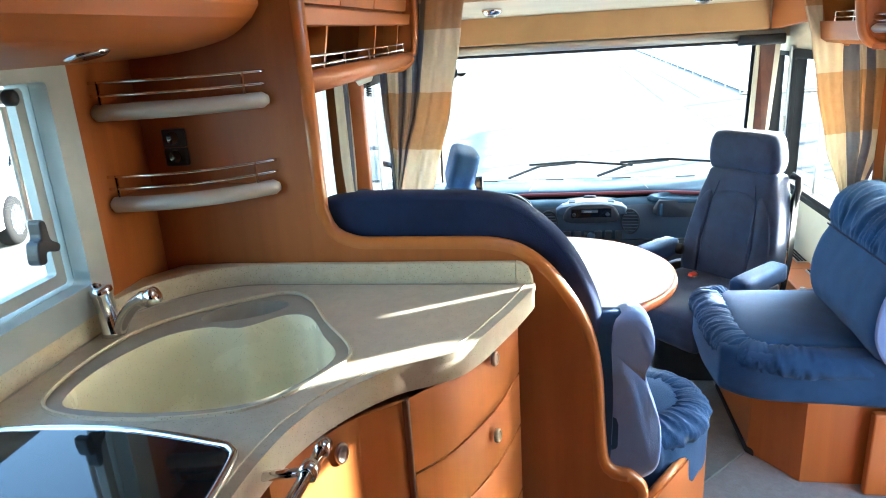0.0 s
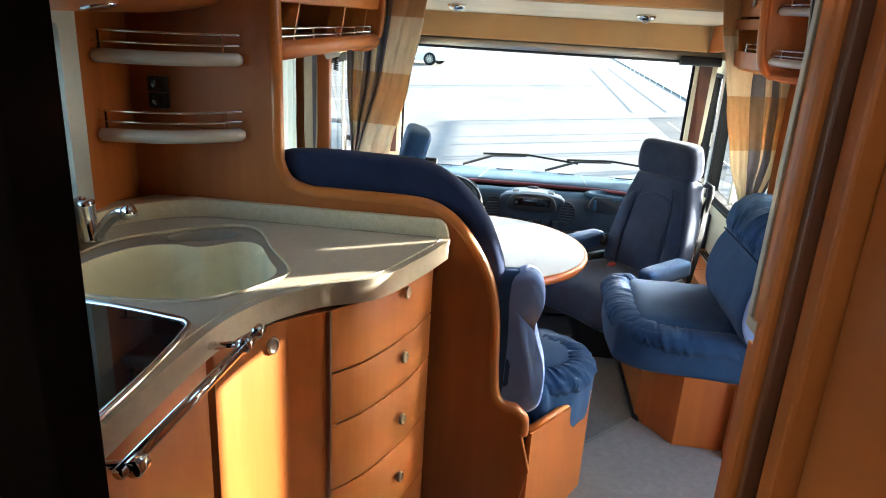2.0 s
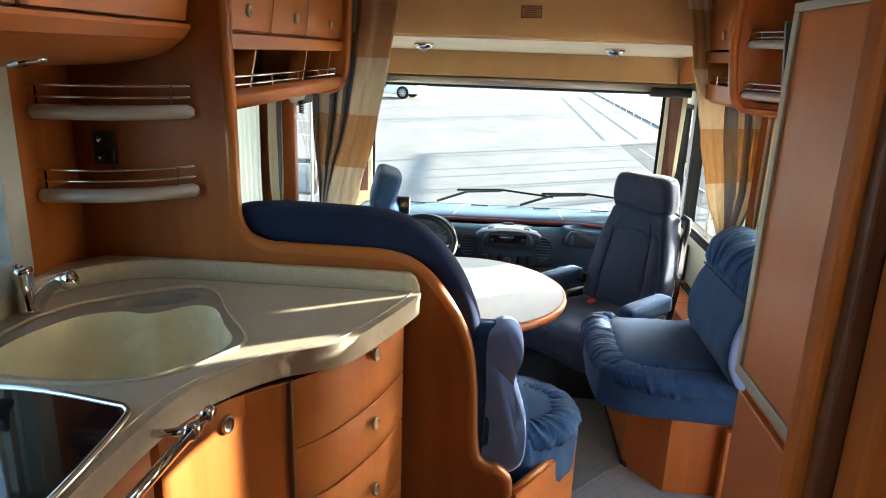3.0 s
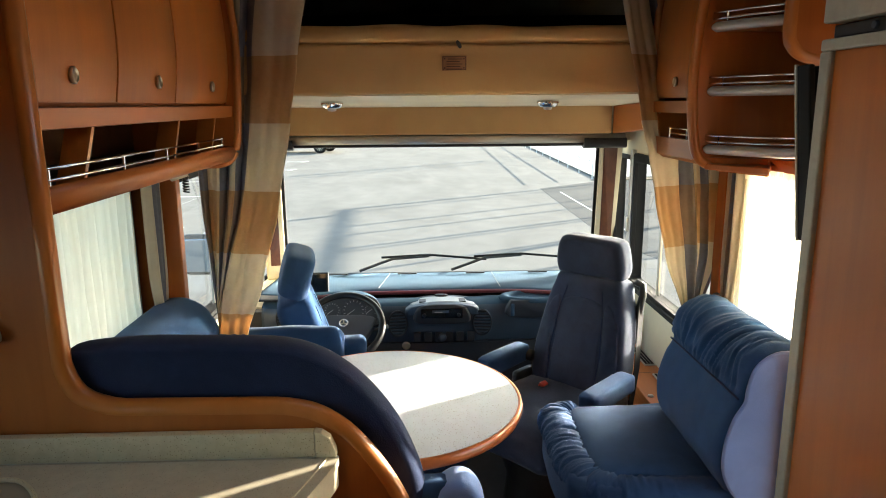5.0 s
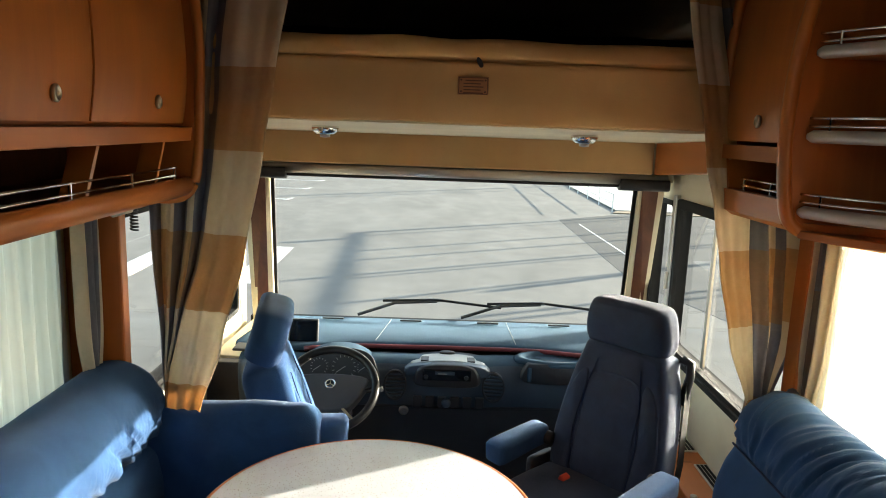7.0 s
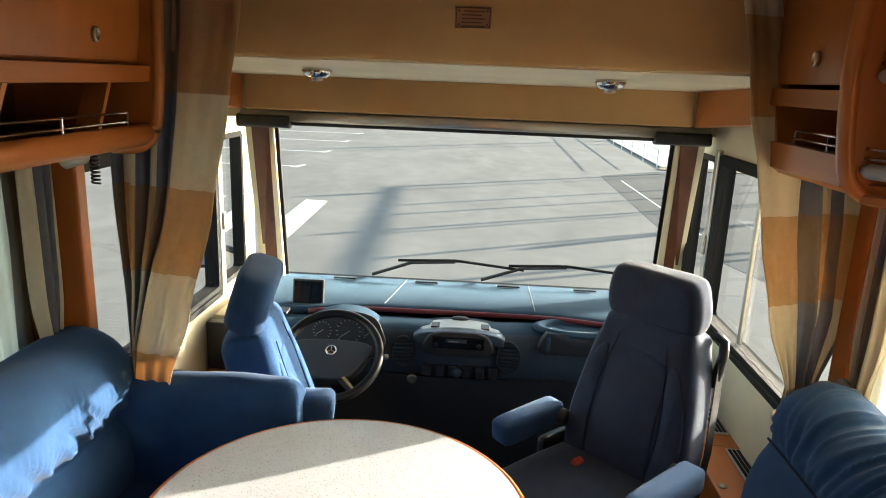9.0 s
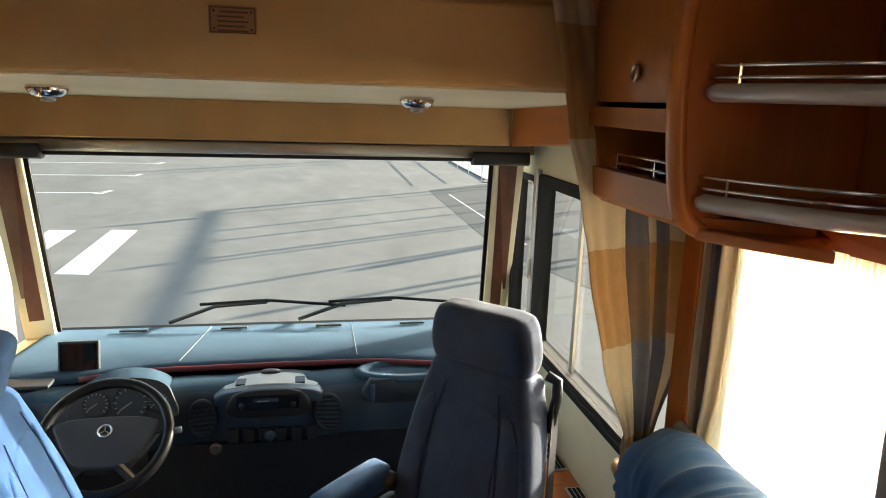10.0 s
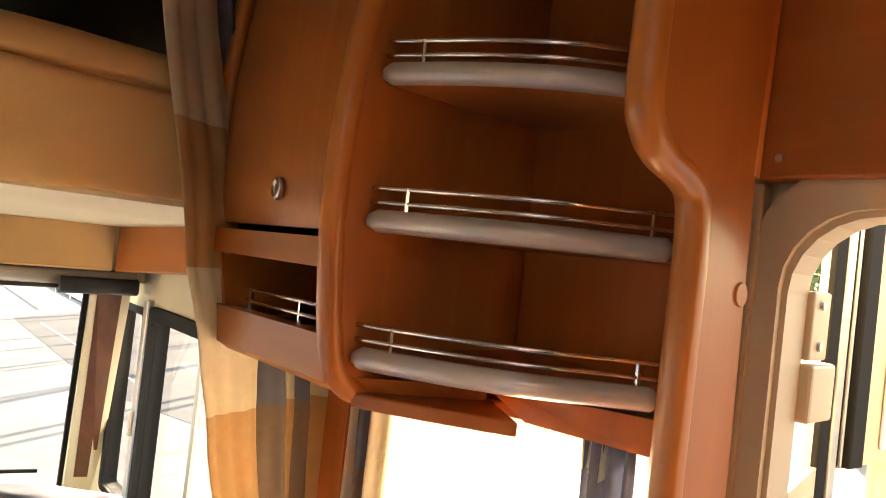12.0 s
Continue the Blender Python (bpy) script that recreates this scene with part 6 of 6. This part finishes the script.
# radio hump
hump = spline([(-0.165, 0.520), (-0.135, 0.536), (-0.05, 0.548), (0.03, 0.551), (0.11, 0.548), (0.185, 0.536), (0.210, 0.520)], 5, False)
part("centre_hump", soft(hump + [(0.210, 0.49), (-0.165, 0.49)], 'y', 3.665, 3.84, 0.02, 4), DASHPLASTIC, dash, smooth=True)
part("hump_cap", soft(spline([(-0.140, 0.536), (-0.05, 0.551), (0.025, 0.555), (0.10, 0.551), (0.190, 0.536), (0.10, 0.530), (-0.05, 0.530)], 4), 'y', 3.70, 3.80, 0.015, 4), mat("pale_pod_plastic", (0.36, 0.39, 0.41), 0.45, vary=(0.31, 0.34, 0.355), scale=(12, 12, 12)), dash, "pale grey top pod", smooth=True)
for x in (-0.095, 0.110):
    part("pod_vent", box(x, x + 0.035, 3.708, 3.765, 0.542, 0.5515, 0.003), BLACK, dash)
part("pod_clock", lathe([(0.004, 0), (0.030, 0), (0.028, 0.008), (0.004, 0.010)], (0.022, 3.805, 0.553), Matrix.Diagonal((1.2, 0.7, 1, 1))), BLACK, dash, smooth=True)
radio = part("radio_bay", soft(spline([(-0.118, 0.455), (-0.108, 0.525), (-0.05, 0.548), (0.03, 0.551), (0.10, 0.548), (0.150, 0.525), (0.160, 0.455), (0.02, 0.445)], 4), 'y', 3.652, 3.72, 0.015, 2), BLACK, dash, "black radio bay", smooth=True)
part("radio", box(-0.085, 0.125, 3.6475, 3.655, 0.480, 0.530, 0.003), GLASSBLACK, radio, "car radio")
part("display", box(-0.03, 0.055, 3.6455, 3.6485, 0.508, 0.522), DASHPLASTIC, radio)
part("radio_print", box(-0.018, 0.022, 3.6445, 3.6462, 0.511, 0.5145), PRINT, radio)
for x in (-0.070, 0.105):
    part("dial_knob", lathe([(0.003, 0), (0.010, 0), (0.009, 0.008), (0.003, 0.008)], (x, 3.647, 0.497), Matrix.Rotation(radians(90), 4, 'X')), BLACK, radio, smooth=True)


def round_vent(x, y, z, r, tilt):
    v = part("air_vent", lathe([(r * 0.86, -0.006), (r, -0.004), (r * 1.04, 0.010), (r * 0.92, 0.014), (r * 0.86, 0.006)], (x, y, z), Matrix.Rotation(radians(tilt), 4, 'Z') @ Matrix.Rotation(radians(90), 4, 'X') @ Matrix.Diagonal((0.80, 1.12, 1, 1)), 24, ring_shape=True), DASHDARK, dash, "louvred air vent", smooth=True)
    part("vent_back", lathe([(0.002, -0.004), (r * 0.9, -0.004), (r * 0.9, 0.0), (0.002, 0.0)], (x, y, z), Matrix.Rotation(radians(tilt), 4, 'Z') @ Matrix.Rotation(radians(90), 4, 'X') @ Matrix.Diagonal((0.80, 1.12, 1, 1)), 24), BLACK, v)
    for k in range(-3, 4):
        w = 0.80 * r * math.sqrt(max(0.05, 1 - (k / 4.0) ** 2)) * 0.95
        part("louvre", turn(box(-w, w, -0.010, 0.0, k * r * 0.27 - 0.0025, k * r * 0.27 + 0.0025), Matrix.Translation((x, y, z)) @ Matrix.Rotation(radians(tilt), 4, 'Z')), DASHPLASTIC, v)


round_vent(-0.206, 3.680, 0.446, 0.062, 8)
round_vent(0.228, 3.682, 0.446, 0.062, -6)
round_vent(-0.775, 3.655, 0.490, 0.052, 0)
glove = part("tray_recess", soft(spline([(0.36, 0.47), (0.37, 0.545), (0.42, 0.556), (0.70, 0.556), (0.76, 0.545), (0.77, 0.47), (0.56, 0.462)], 4), 'y', 3.688, 3.73, 0.012, 2), DASHDARK, dash, "dark open tray", smooth=True)
part("tray_light", pillow(0.385, 3.690, 0.505, 0.010, 0.006, 0.034, 0.005, 3), DASHBLUE, dash, "blue grey tray edge", smooth=True)
part("passenger_pod", lathe([(0.02, 0.0), (0.165, 0.0), (0.168, 0.012), (0.155, 0.024), (0.140, 0.024), (0.122, 0.006), (0.02, 0.003)], (0.53, 3.775, 0.540), Matrix.Diagonal((1.25, 0.55, 1, 1)), 32), DASHBLUE, dash, "moulded round tray", smooth=True)
for k in range(6):
    x = -0.125 + 0.055 * k
    part("switch", box(x, x + 0.038, 3.672, 3.690, 0.345 + 0.02 * (k % 2 == 5), 0.395, 0.004), BLACK, dash, "black rocker switch")
part("switch_dial", lathe([(0.004, 0), (0.022, 0), (0.020, 0.010), (0.004, 0.012)], (0.022, 3.671, 0.370), Matrix.Rotation(radians(90), 4, 'X')), DASHPLASTIC, dash, smooth=True)
part("ignition", lathe([(0.012, 0), (0.022, 0), (0.020, 0.008), (0.012, 0.006)], (-0.165, 3.683, 0.325), Matrix.Rotation(radians(90), 4, 'X')), NICKEL, dash, "ignition lock ring", smooth=True)
# instrument hood and dials
part("instrument_hood", soft(spline([(-0.625, 0.49), (-0.605, 0.545), (-0.525, 0.580), (-0.445, 0.588), (-0.375, 0.576), (-0.315, 0.54), (-0.295, 0.49)], 5, False) + [(-0.33, 0.45), (-0.58, 0.45)], 'y', 3.662, 3.83, 0.03, 4), DASHBLUE, dash, "instrument hood", smooth=True)
tilt = Matrix.Rotation(radians(66), 4, 'X')
clu = part("dial_panel", turn(prism(spline([(-0.15, -0.06), (-0.155, 0.02), (-0.11, 0.07), (0.0, 0.085), (0.11, 0.07), (0.155, 0.02), (0.15, -0.06)], 4), 'z', 0.0, 0.012, 0.003), Matrix.Translation((-0.446, 3.648, 0.528)) @ tilt), DIAL, dash, "dark dial cluster")
for dx, r in ((-0.085, 0.042), (0.022, 0.058), (0.108, 0.034)):
    dm = Matrix.Translation((-0.446, 3.648, 0.528)) @ tilt @ Matrix.Translation((dx, 0.0, 0.0125))
    dl = part("dial", lathe([(r * 0.96, 0), (r, 0), (r, 0.003), (r * 0.96, 0.003)], (0, 0, 0), dm, 32, ring_shape=True), DASHDARK, clu, "dark dial ring", smooth=True)
    for k in range(13):
        a = radians(220 - k * 260 / 12)
        part("tick", turn(box(r * 0.74, r * 0.90, -0.0012, 0.0012, 0, 0.0012), dm @ Matrix.Rotation(a, 4, 'Z')), PRINT, dl)
    part("needle", turn(box(-0.006, r * 0.7, -0.0012, 0.0012, 0.0015, 0.003), dm @ Matrix.Rotation(radians(215), 4, 'Z')), PRINT, dl)

# steering wheel
wheel = thing("steering_wheel", (-0.455, 3.47, 0.49), "black steering wheel with a padded grey hub", "steering wheel")
wm = Matrix.Translation((-0.455, 3.455, 0.508)) @ Matrix.Rotation(radians(39), 4, 'X') @ Matrix.Scale(1.03, 4)
part("rim", turn(tube([(0.178 * math.cos(2 * math.pi * k / 48), 0.178 * math.sin(2 * math.pi * k / 48), 0.0) for k in range(48)], 0.0165, 12, closed=True), wm), mat("black_grip", (0.006, 0.006, 0.007), 0.38, spec=0.35), wheel, "black rim", smooth=True)
hubp = spline([(-0.150, 0.040), (-0.135, -0.005), (-0.095, -0.070), (-0.05, -0.100), (0.05, -0.100), (0.095, -0.070), (0.135, -0.005), (0.150, 0.040), (0.08, 0.060), (-0.08, 0.060)], 4)
part("hub", turn(soft(hubp, 'z', -0.045, 0.012, 0.016, 2), wm), mat("grey_hub_plastic", (0.045, 0.048, 0.056), 0.5, vary=(0.036, 0.039, 0.046), scale=(12, 12, 12), bump=0.1, bump_scale=(300, 300, 300)), wheel, "grey padded hub", smooth=True)
part("badge", turn(lathe([(0.016, 0.0), (0.021, 0.0), (0.021, 0.004), (0.016, 0.004)], (0, 0.012, 0.012), ring_shape=True), wm), CHROME, wheel, "round chrome badge ring", smooth=True)
for a in (90, 210, 330):
    part("badge_arm", turn(box(0.0, 0.018, -0.0016, 0.0016, 0.0125, 0.0155), wm @ Matrix.Translation((0, 0.012, 0)) @ Matrix.Rotation(radians(a), 4, 'Z')), CHROME, wheel)
for sx in (-1, 1):
    part("spoke", turn(slab([(sx * 0.095, 0.035, -0.01), (sx * 0.172, 0.045, -0.004), (sx * 0.172, 0.010, -0.004), (sx * 0.095, -0.015, -0.01)], (0, 0, 0.012)), wm), BLACK, wheel)
    part("lower_spoke", turn(slab([(sx * 0.055, -0.075, -0.01), (sx * 0.115, -0.135, -0.004), (sx * 0.090, -0.152, -0.004), (sx * 0.030, -0.09, -0.01)], (0, 0, 0.012)), wm), BLACK, wheel)
part("spoke_trim", turn(slab([(0.060, -0.085, 0.004), (0.108, -0.135, 0.006), (0.102, -0.140, 0.006), (0.052, -0.092, 0.004)], (0, 0, 0.006)), wm), CHROME, wheel, "bright spoke trim")
part("column", tube([(-0.455, 3.47, 0.475), (-0.450, 3.68, 0.30)], [0.05, 0.06], 16), DASHDARK, wheel, smooth=True)
part("stalk", tube([(-0.42, 3.54, 0.44), (-0.262, 3.53, 0.478)], [0.008, 0.006], 8), BLACK, wheel, "indicator stalk", smooth=True)
part("stalk_tip", lathe([(0.003, -0.012), (0.010, -0.010), (0.010, 0.010), (0.003, 0.012)], (-0.257, 3.53, 0.480), Matrix.Rotation(radians(80), 4, 'Y')), PRINT, wheel, "pale stalk tip", smooth=True)

mon = thing("reversing_monitor", (-0.645, 3.86, 0.565), "small black reversing monitor on the dashboard", "monitor")
part("housing", turn(box(-0.068, 0.068, -0.012, 0.012, -0.012, 0.104, 0.005), Matrix.Translation((-0.642, 3.855, 0.572)) @ Matrix.Rotation(radians(-10), 4, 'X')), BLACK, mon)
part("screen", turn(box(-0.060, 0.060, -0.0135, -0.0118, -0.004, 0.096), Matrix.Translation((-0.642, 3.855, 0.572)) @ Matrix.Rotation(radians(-10), 4, 'X')), GLASSBLACK, mon, "dark screen")
part("stand", box(-0.665, -0.620, 3.845, 3.885, 0.556, 0.578, 0.004), BLACK, mon)
part("left_tray", box(-0.93, -0.70, 3.72, 3.82, 0.560, 0.572, 0.004), DASHDARK, dash, "small dash shelf")
part("corner_filler", prism([(-1.05, 3.82), (-0.88, 3.80), (-0.80, 4.44), (-1.02, 4.44)], 'z', 0.47, 0.508, 0.004), CREAM, kind="structure", label="cream corner filler beside the dashboard", category="trim")
part("corner_filler", prism([(1.05, 3.82), (0.93, 3.82), (0.90, 4.44), (1.05, 4.44)], 'z', 0.47, 0.508, 0.004), CREAM, kind="structure", label="cream corner filler beside the dashboard", category="trim")
for sx in (-1, 1):
    part("cab_trim", box(min(sx * 0.90, sx * 1.055), max(sx * 0.90, sx * 1.055), 3.74, 3.80, -0.21, 0.50, 0.004), DASHDARK, kind="structure", label="dark side trim of the dashboard", category="trim")

# ---- wipers outside ----
for xa, xb in ((-0.45, -0.09), (0.13, 0.42)):
    wp = thing("wiper", (xa, 4.56, 0.50), "black windscreen wiper at rest", "wiper", "windscreen wipers")
    part("arm", tube([(xa - 0.02, 4.545, 0.515), (xa + 0.19, 4.515, 0.598), (xa + 0.42, 4.52, 0.612)], 0.0095, 6), BLACK, wp)
    part("blade", tube([(xa + 0.12, 4.522, 0.605), (xa + 0.42, 4.518, 0.620), (xa + 0.78, 4.522, 0.585)], 0.0075, 6), RUBBER, wp)
    part("clip", box(xa + 0.36, xa + 0.44, 4.512, 4.526, 0.610, 0.626, 0.003), BLACK, wp)

mr = thing("outside_mirror", (-1.40, 4.42, 0.55), "black outside mirror on the driver's side", "outside mirror")
part("housing", pillow(-1.41, 4.435, 0.66, 0.115, 0.040, 0.125, 0.03, 6), BLACK, mr, smooth=True)
part("mirror_glass", box(-1.505, -1.315, 4.388, 4.394, 0.560, 0.760, 0.003), MIRROR, mr, "mirror glass")
part("arm", tube([(-1.30, 4.45, 0.66), (-1.18, 4.47, 0.62), (-1.09, 4.44, 0.56)], 0.018, 8), BLACK, mr, smooth=True)

# ---- outside the windows ----
def marking(name, pts, label):
    return solo(name, prism(pts, 'z', GZ, GZ + 0.004), ROADPAINT, label, "road marking", "car park markings")


for k in range(3):
    x0 = -3.16 - 1.0 * k
    marking("zebra_stripe", [(x0, 10.90), (x0 + 0.44, 10.85), (x0 + 0.34, 14.0), (x0 - 0.10, 14.05)], "white zebra crossing stripe on the asphalt")
for k in range(4):
    x0, y0 = -4.65 - 0.10 * k, 18.75 + 3.7 * k
    marking("parking_line", [(-11.5, y0 - 0.25), (x0, y0), (x0, y0 + 0.12), (-11.5, y0 - 0.13)], "white parking bay line on the asphalt")
    marking("parking_tick", [(x0 - 0.20, y0 - 0.15), (x0, y0 - 0.15), (x0 + 0.10, y0 + 0.45), (x0 - 0.02, y0 + 0.45)], "white parking bay tick on the asphalt")
# flat dark sheet that paints the shadow lying right of the car park
solo("dark_lane", prism([(3.35, 19.7), (5.2, 21.2), (60, 34), (60, 9.5), (3.9, 9.5), (3.25, 12.0)], 'z', GZ, GZ + 0.003), SHADED_ASPHALT, "asphalt along the fence, darkened as a wide cast shadow", "lane", kind="structure")
marking("lane_line", [(3.75, 18.9), (3.79, 18.9), (3.88, 12.5), (3.83, 12.5)], "worn white lane line")
solo("verge", prism([(5.35, 21.6), (6.1, 23.5), (7.0, 40), (30, 40), (30, 21)], 'z', GZ + 0.003, GZ + 0.03), GRAVELBROWN, "dry brown verge behind the kerb", "verge", kind="structure")

fence = thing("site_railing", (5.6, 30.0, GZ), "white metal railing along the car park", "railing")
for k in range(12):
    y = 22.0 + 2.0 * k
    x = 5.42 + 0.04 * k
    part("post", box(x - 0.014, x + 0.014, y - 0.014, y + 0.014, GZ, GZ + 0.58, 0.003), WHITEPAINT, fence)
    if k < 11:
        for z in (GZ + 0.30, GZ + 0.56):
            part("rail", tube([(x, y, z), (x + 0.04, y + 2.0, z)], 0.012, 8), WHITEPAINT, fence, smooth=True)
solo("pale_yard", prism([(5.6, 22.2), (6.5, 60), (40, 60), (40, 22.2)], 'z', GZ + 0.031, GZ + 0.05), CONCRETE, "pale concrete yard behind the railing", "yard", kind="structure")

# unseen overhead lines, made up and placed so their shadows cross the asphalt
OFF = Vector((SUN_DIR.x, SUN_DIR.y, 0)) / SUN_DIR.z
HGT = 3.0


line = thing("power_line", (24.0, 36.0, GZ), "unseen overhead cables and beams added to cast the car park shadows", "power line")


def aloft(x, y):
    return Vector((x, y, GZ)) + OFF * HGT + Vector((0, 0, HGT))


for px, py, slope, r in ((-1.92, 16.05, 0.645, 0.070), (-1.60, 15.75, 0.645, 0.035), (-1.44, 13.92, 0.61, 0.040), (-1.42, 12.97, 0.595, 0.040), (-2.30, 11.15, 0.585, 0.050), (-1.42, 11.42, 0.585, 0.035),
                         (-1.29, 9.88, 0.60, 0.045), (-0.6, 8.85, 0.52, 0.055), (0.3, 9.05, 0.50, 0.050), (0.9, 10.95, 0.64, 0.075), (-5.24, 23.2, 0.78, 0.09), (-4.2, 23.2, 0.72, 0.06)):
    qx, qy = 9.0, py + slope * (9.0 - px)
    part("cable", tube([aloft(px, py), aloft(qx, qy)], r, 6), BLACK, line)
part("cross_arm", tube([aloft(-3.7, 14.15), aloft(-2.7, 14.75), aloft(-1.85, 15.35)], [0.03, 0.09, 0.05], 8), STEEL, line, "grey steel arm")
part("beam", tube([aloft(-1.82, 16.0), aloft(-1.33, 7.0)], [0.050, 0.062], 10), STEEL, line, "grey beam")
part("cable_tray", tube([aloft(9.0, 12.9), aloft(9.0, 34.6)], 0.10, 8), STEEL, line)
for qx, qy in ((9.0, 34.4), (9.0, 13.1)):
    a = aloft(qx, qy)
    part("pole", tube([(a.x, a.y, GZ), a], [0.14, 0.10], 10), STEEL, line, "steel pole", smooth=True)


def parked_car(x, y, yaw, paint, label):
    c = thing("parked_car", (0, 0, 0), label, "car", "parked cars")
    sidep = spline([(-2.1, 0.35), (-2.15, 0.62), (-2.0, 0.82), (-1.2, 0.95), (-0.55, 1.38), (0.55, 1.45), (1.35, 1.30), (1.9, 0.98), (2.1, 0.85), (2.12, 0.40), (1.9, 0.26), (-1.9, 0.26)], 5)
    part("body", soft(sidep, 'x', -0.86, 0.86, 0.14, 4), paint, c, smooth=True)
    glassp = spline([(-1.08, 0.98), (-0.52, 1.34), (0.55, 1.405), (1.25, 1.27), (1.55, 1.02)], 5, False)
    part("side_windows", prism(glassp, 'x', -0.868, 0.868), GLASSBLACK, c, "dark side windows")
    part("windscreen", slab([(-0.66, -1.20, 0.97), (0.66, -1.20, 0.97), (0.60, -0.58, 1.39), (-0.60, -0.58, 1.39)], (0, -0.02, 0.02)), GLASSBLACK, c)
    for wx in (-0.80, 0.80):
        for wy in (-1.32, 1.28):
            rot = Matrix.Rotation(radians(90), 4, 'Y')
            t = part("tyre", lathe([(0.20, -0.10), (0.30, -0.10), (0.32, -0.06), (0.32, 0.06), (0.30, 0.10), (0.20, 0.10)], (wx, wy, 0.32), rot, 28), RUBBER, c, "black tyre", smooth=True)
            part("rim", lathe([(0.03, -0.103), (0.20, -0.103), (0.205, -0.08), (0.205, 0.08), (0.20, 0.103), (0.03, 0.103)], (wx, wy, 0.32), rot, 28), DASHDARK, t)
            for k in range(10):
                part("spoke", turn(box(-0.108, 0.108, -0.010, 0.010, 0.03, 0.20), Matrix.Translation((wx, wy, 0.32)) @ Matrix.Rotation(radians(36 * k), 4, 'X')), STEEL, t)
    for sx in (-1, 1):
        part("headlight", pillow(sx * 0.62, -2.06, 0.70, 0.16, 0.06, 0.07, 0.05, 4), STEEL, c, smooth=True)
        part("tail_light", pillow(sx * 0.68, 2.04, 0.80, 0.12, 0.05, 0.09, 0.04, 4), REDTRIM, c, smooth=True)
    c.matrix_world = Matrix.Translation((x, y, GZ)) @ Matrix.Rotation(radians(yaw), 4, 'Z')
    return c


parked_car(-8.36, 8.66, 20, CARPAINT, "silver parked car beside the motorhome")
parked_car(-6.2, 36.0, 80, WHITECAR, "white car parked far across the car park")
parked_car(-11.5, 19.5, 85, CARPAINT, "silver car parked in a marked bay")


def tree(x, y, h, seed):
    rnd = random.Random(seed)
    t = thing("tree", (x, y, GZ), "leafy green tree beside the car park", "tree", "trees by the car park")
    part("trunk", tube([(x, y, GZ), (x + 0.1, y, GZ + h * 0.3), (x, y + 0.1, GZ + h * 0.6)], [0.16, 0.11, 0.05], 8), BARK, t, smooth=True)
    for k in range(6):
        a = k * 1.05 + rnd.random()
        part("limb", tube([(x, y, GZ + h * (0.3 + 0.04 * k)), (x + math.cos(a) * h * 0.14, y + math.sin(a) * h * 0.14, GZ + h * (0.48 + 0.05 * k)), (x + math.cos(a) * h * 0.22, y + math.sin(a) * h * 0.22, GZ + h * (0.62 + 0.04 * k))], [0.06, 0.04, 0.015], 6), BARK, t)
    vs, fs = [], []
    for k in range(2600):
        d = Vector((rnd.gauss(0, 1), rnd.gauss(0, 1), rnd.gauss(0, 1))).normalized() * (rnd.random() ** 0.4)
        n = 1 + 0.35 * noise.noise(d * 2.4 + Vector((seed, 0, 0)))
        c = Vector((x, y, GZ + h * 0.62)) + Vector((d.x * h * 0.30, d.y * h * 0.30, d.z * h * 0.40)) * n
        s = 0.05 + 0.07 * rnd.random()
        u = Vector((rnd.gauss(0, 1), rnd.gauss(0, 1), rnd.gauss(0, 1))).normalized() * s
        w = u.orthogonal().normalized() * s * 0.6
        b = len(vs)
        vs += [c - u, c + w, c + u, c - w]
        fs.append((b, b + 1, b + 2, b + 3))
    me = bpy.data.meshes.new("crown")
    me.from_pydata([v - Vector((x, y, GZ)) for v in vs], [], fs)
    me.materials.append(LEAF)
    ob = new("crown", me)
    ob.parent = t
    tagged(ob, kind="stuff")


tree(12.5, 5.3, 4.0, 3)
tree(18.0, 6.3, 5.0, 5)
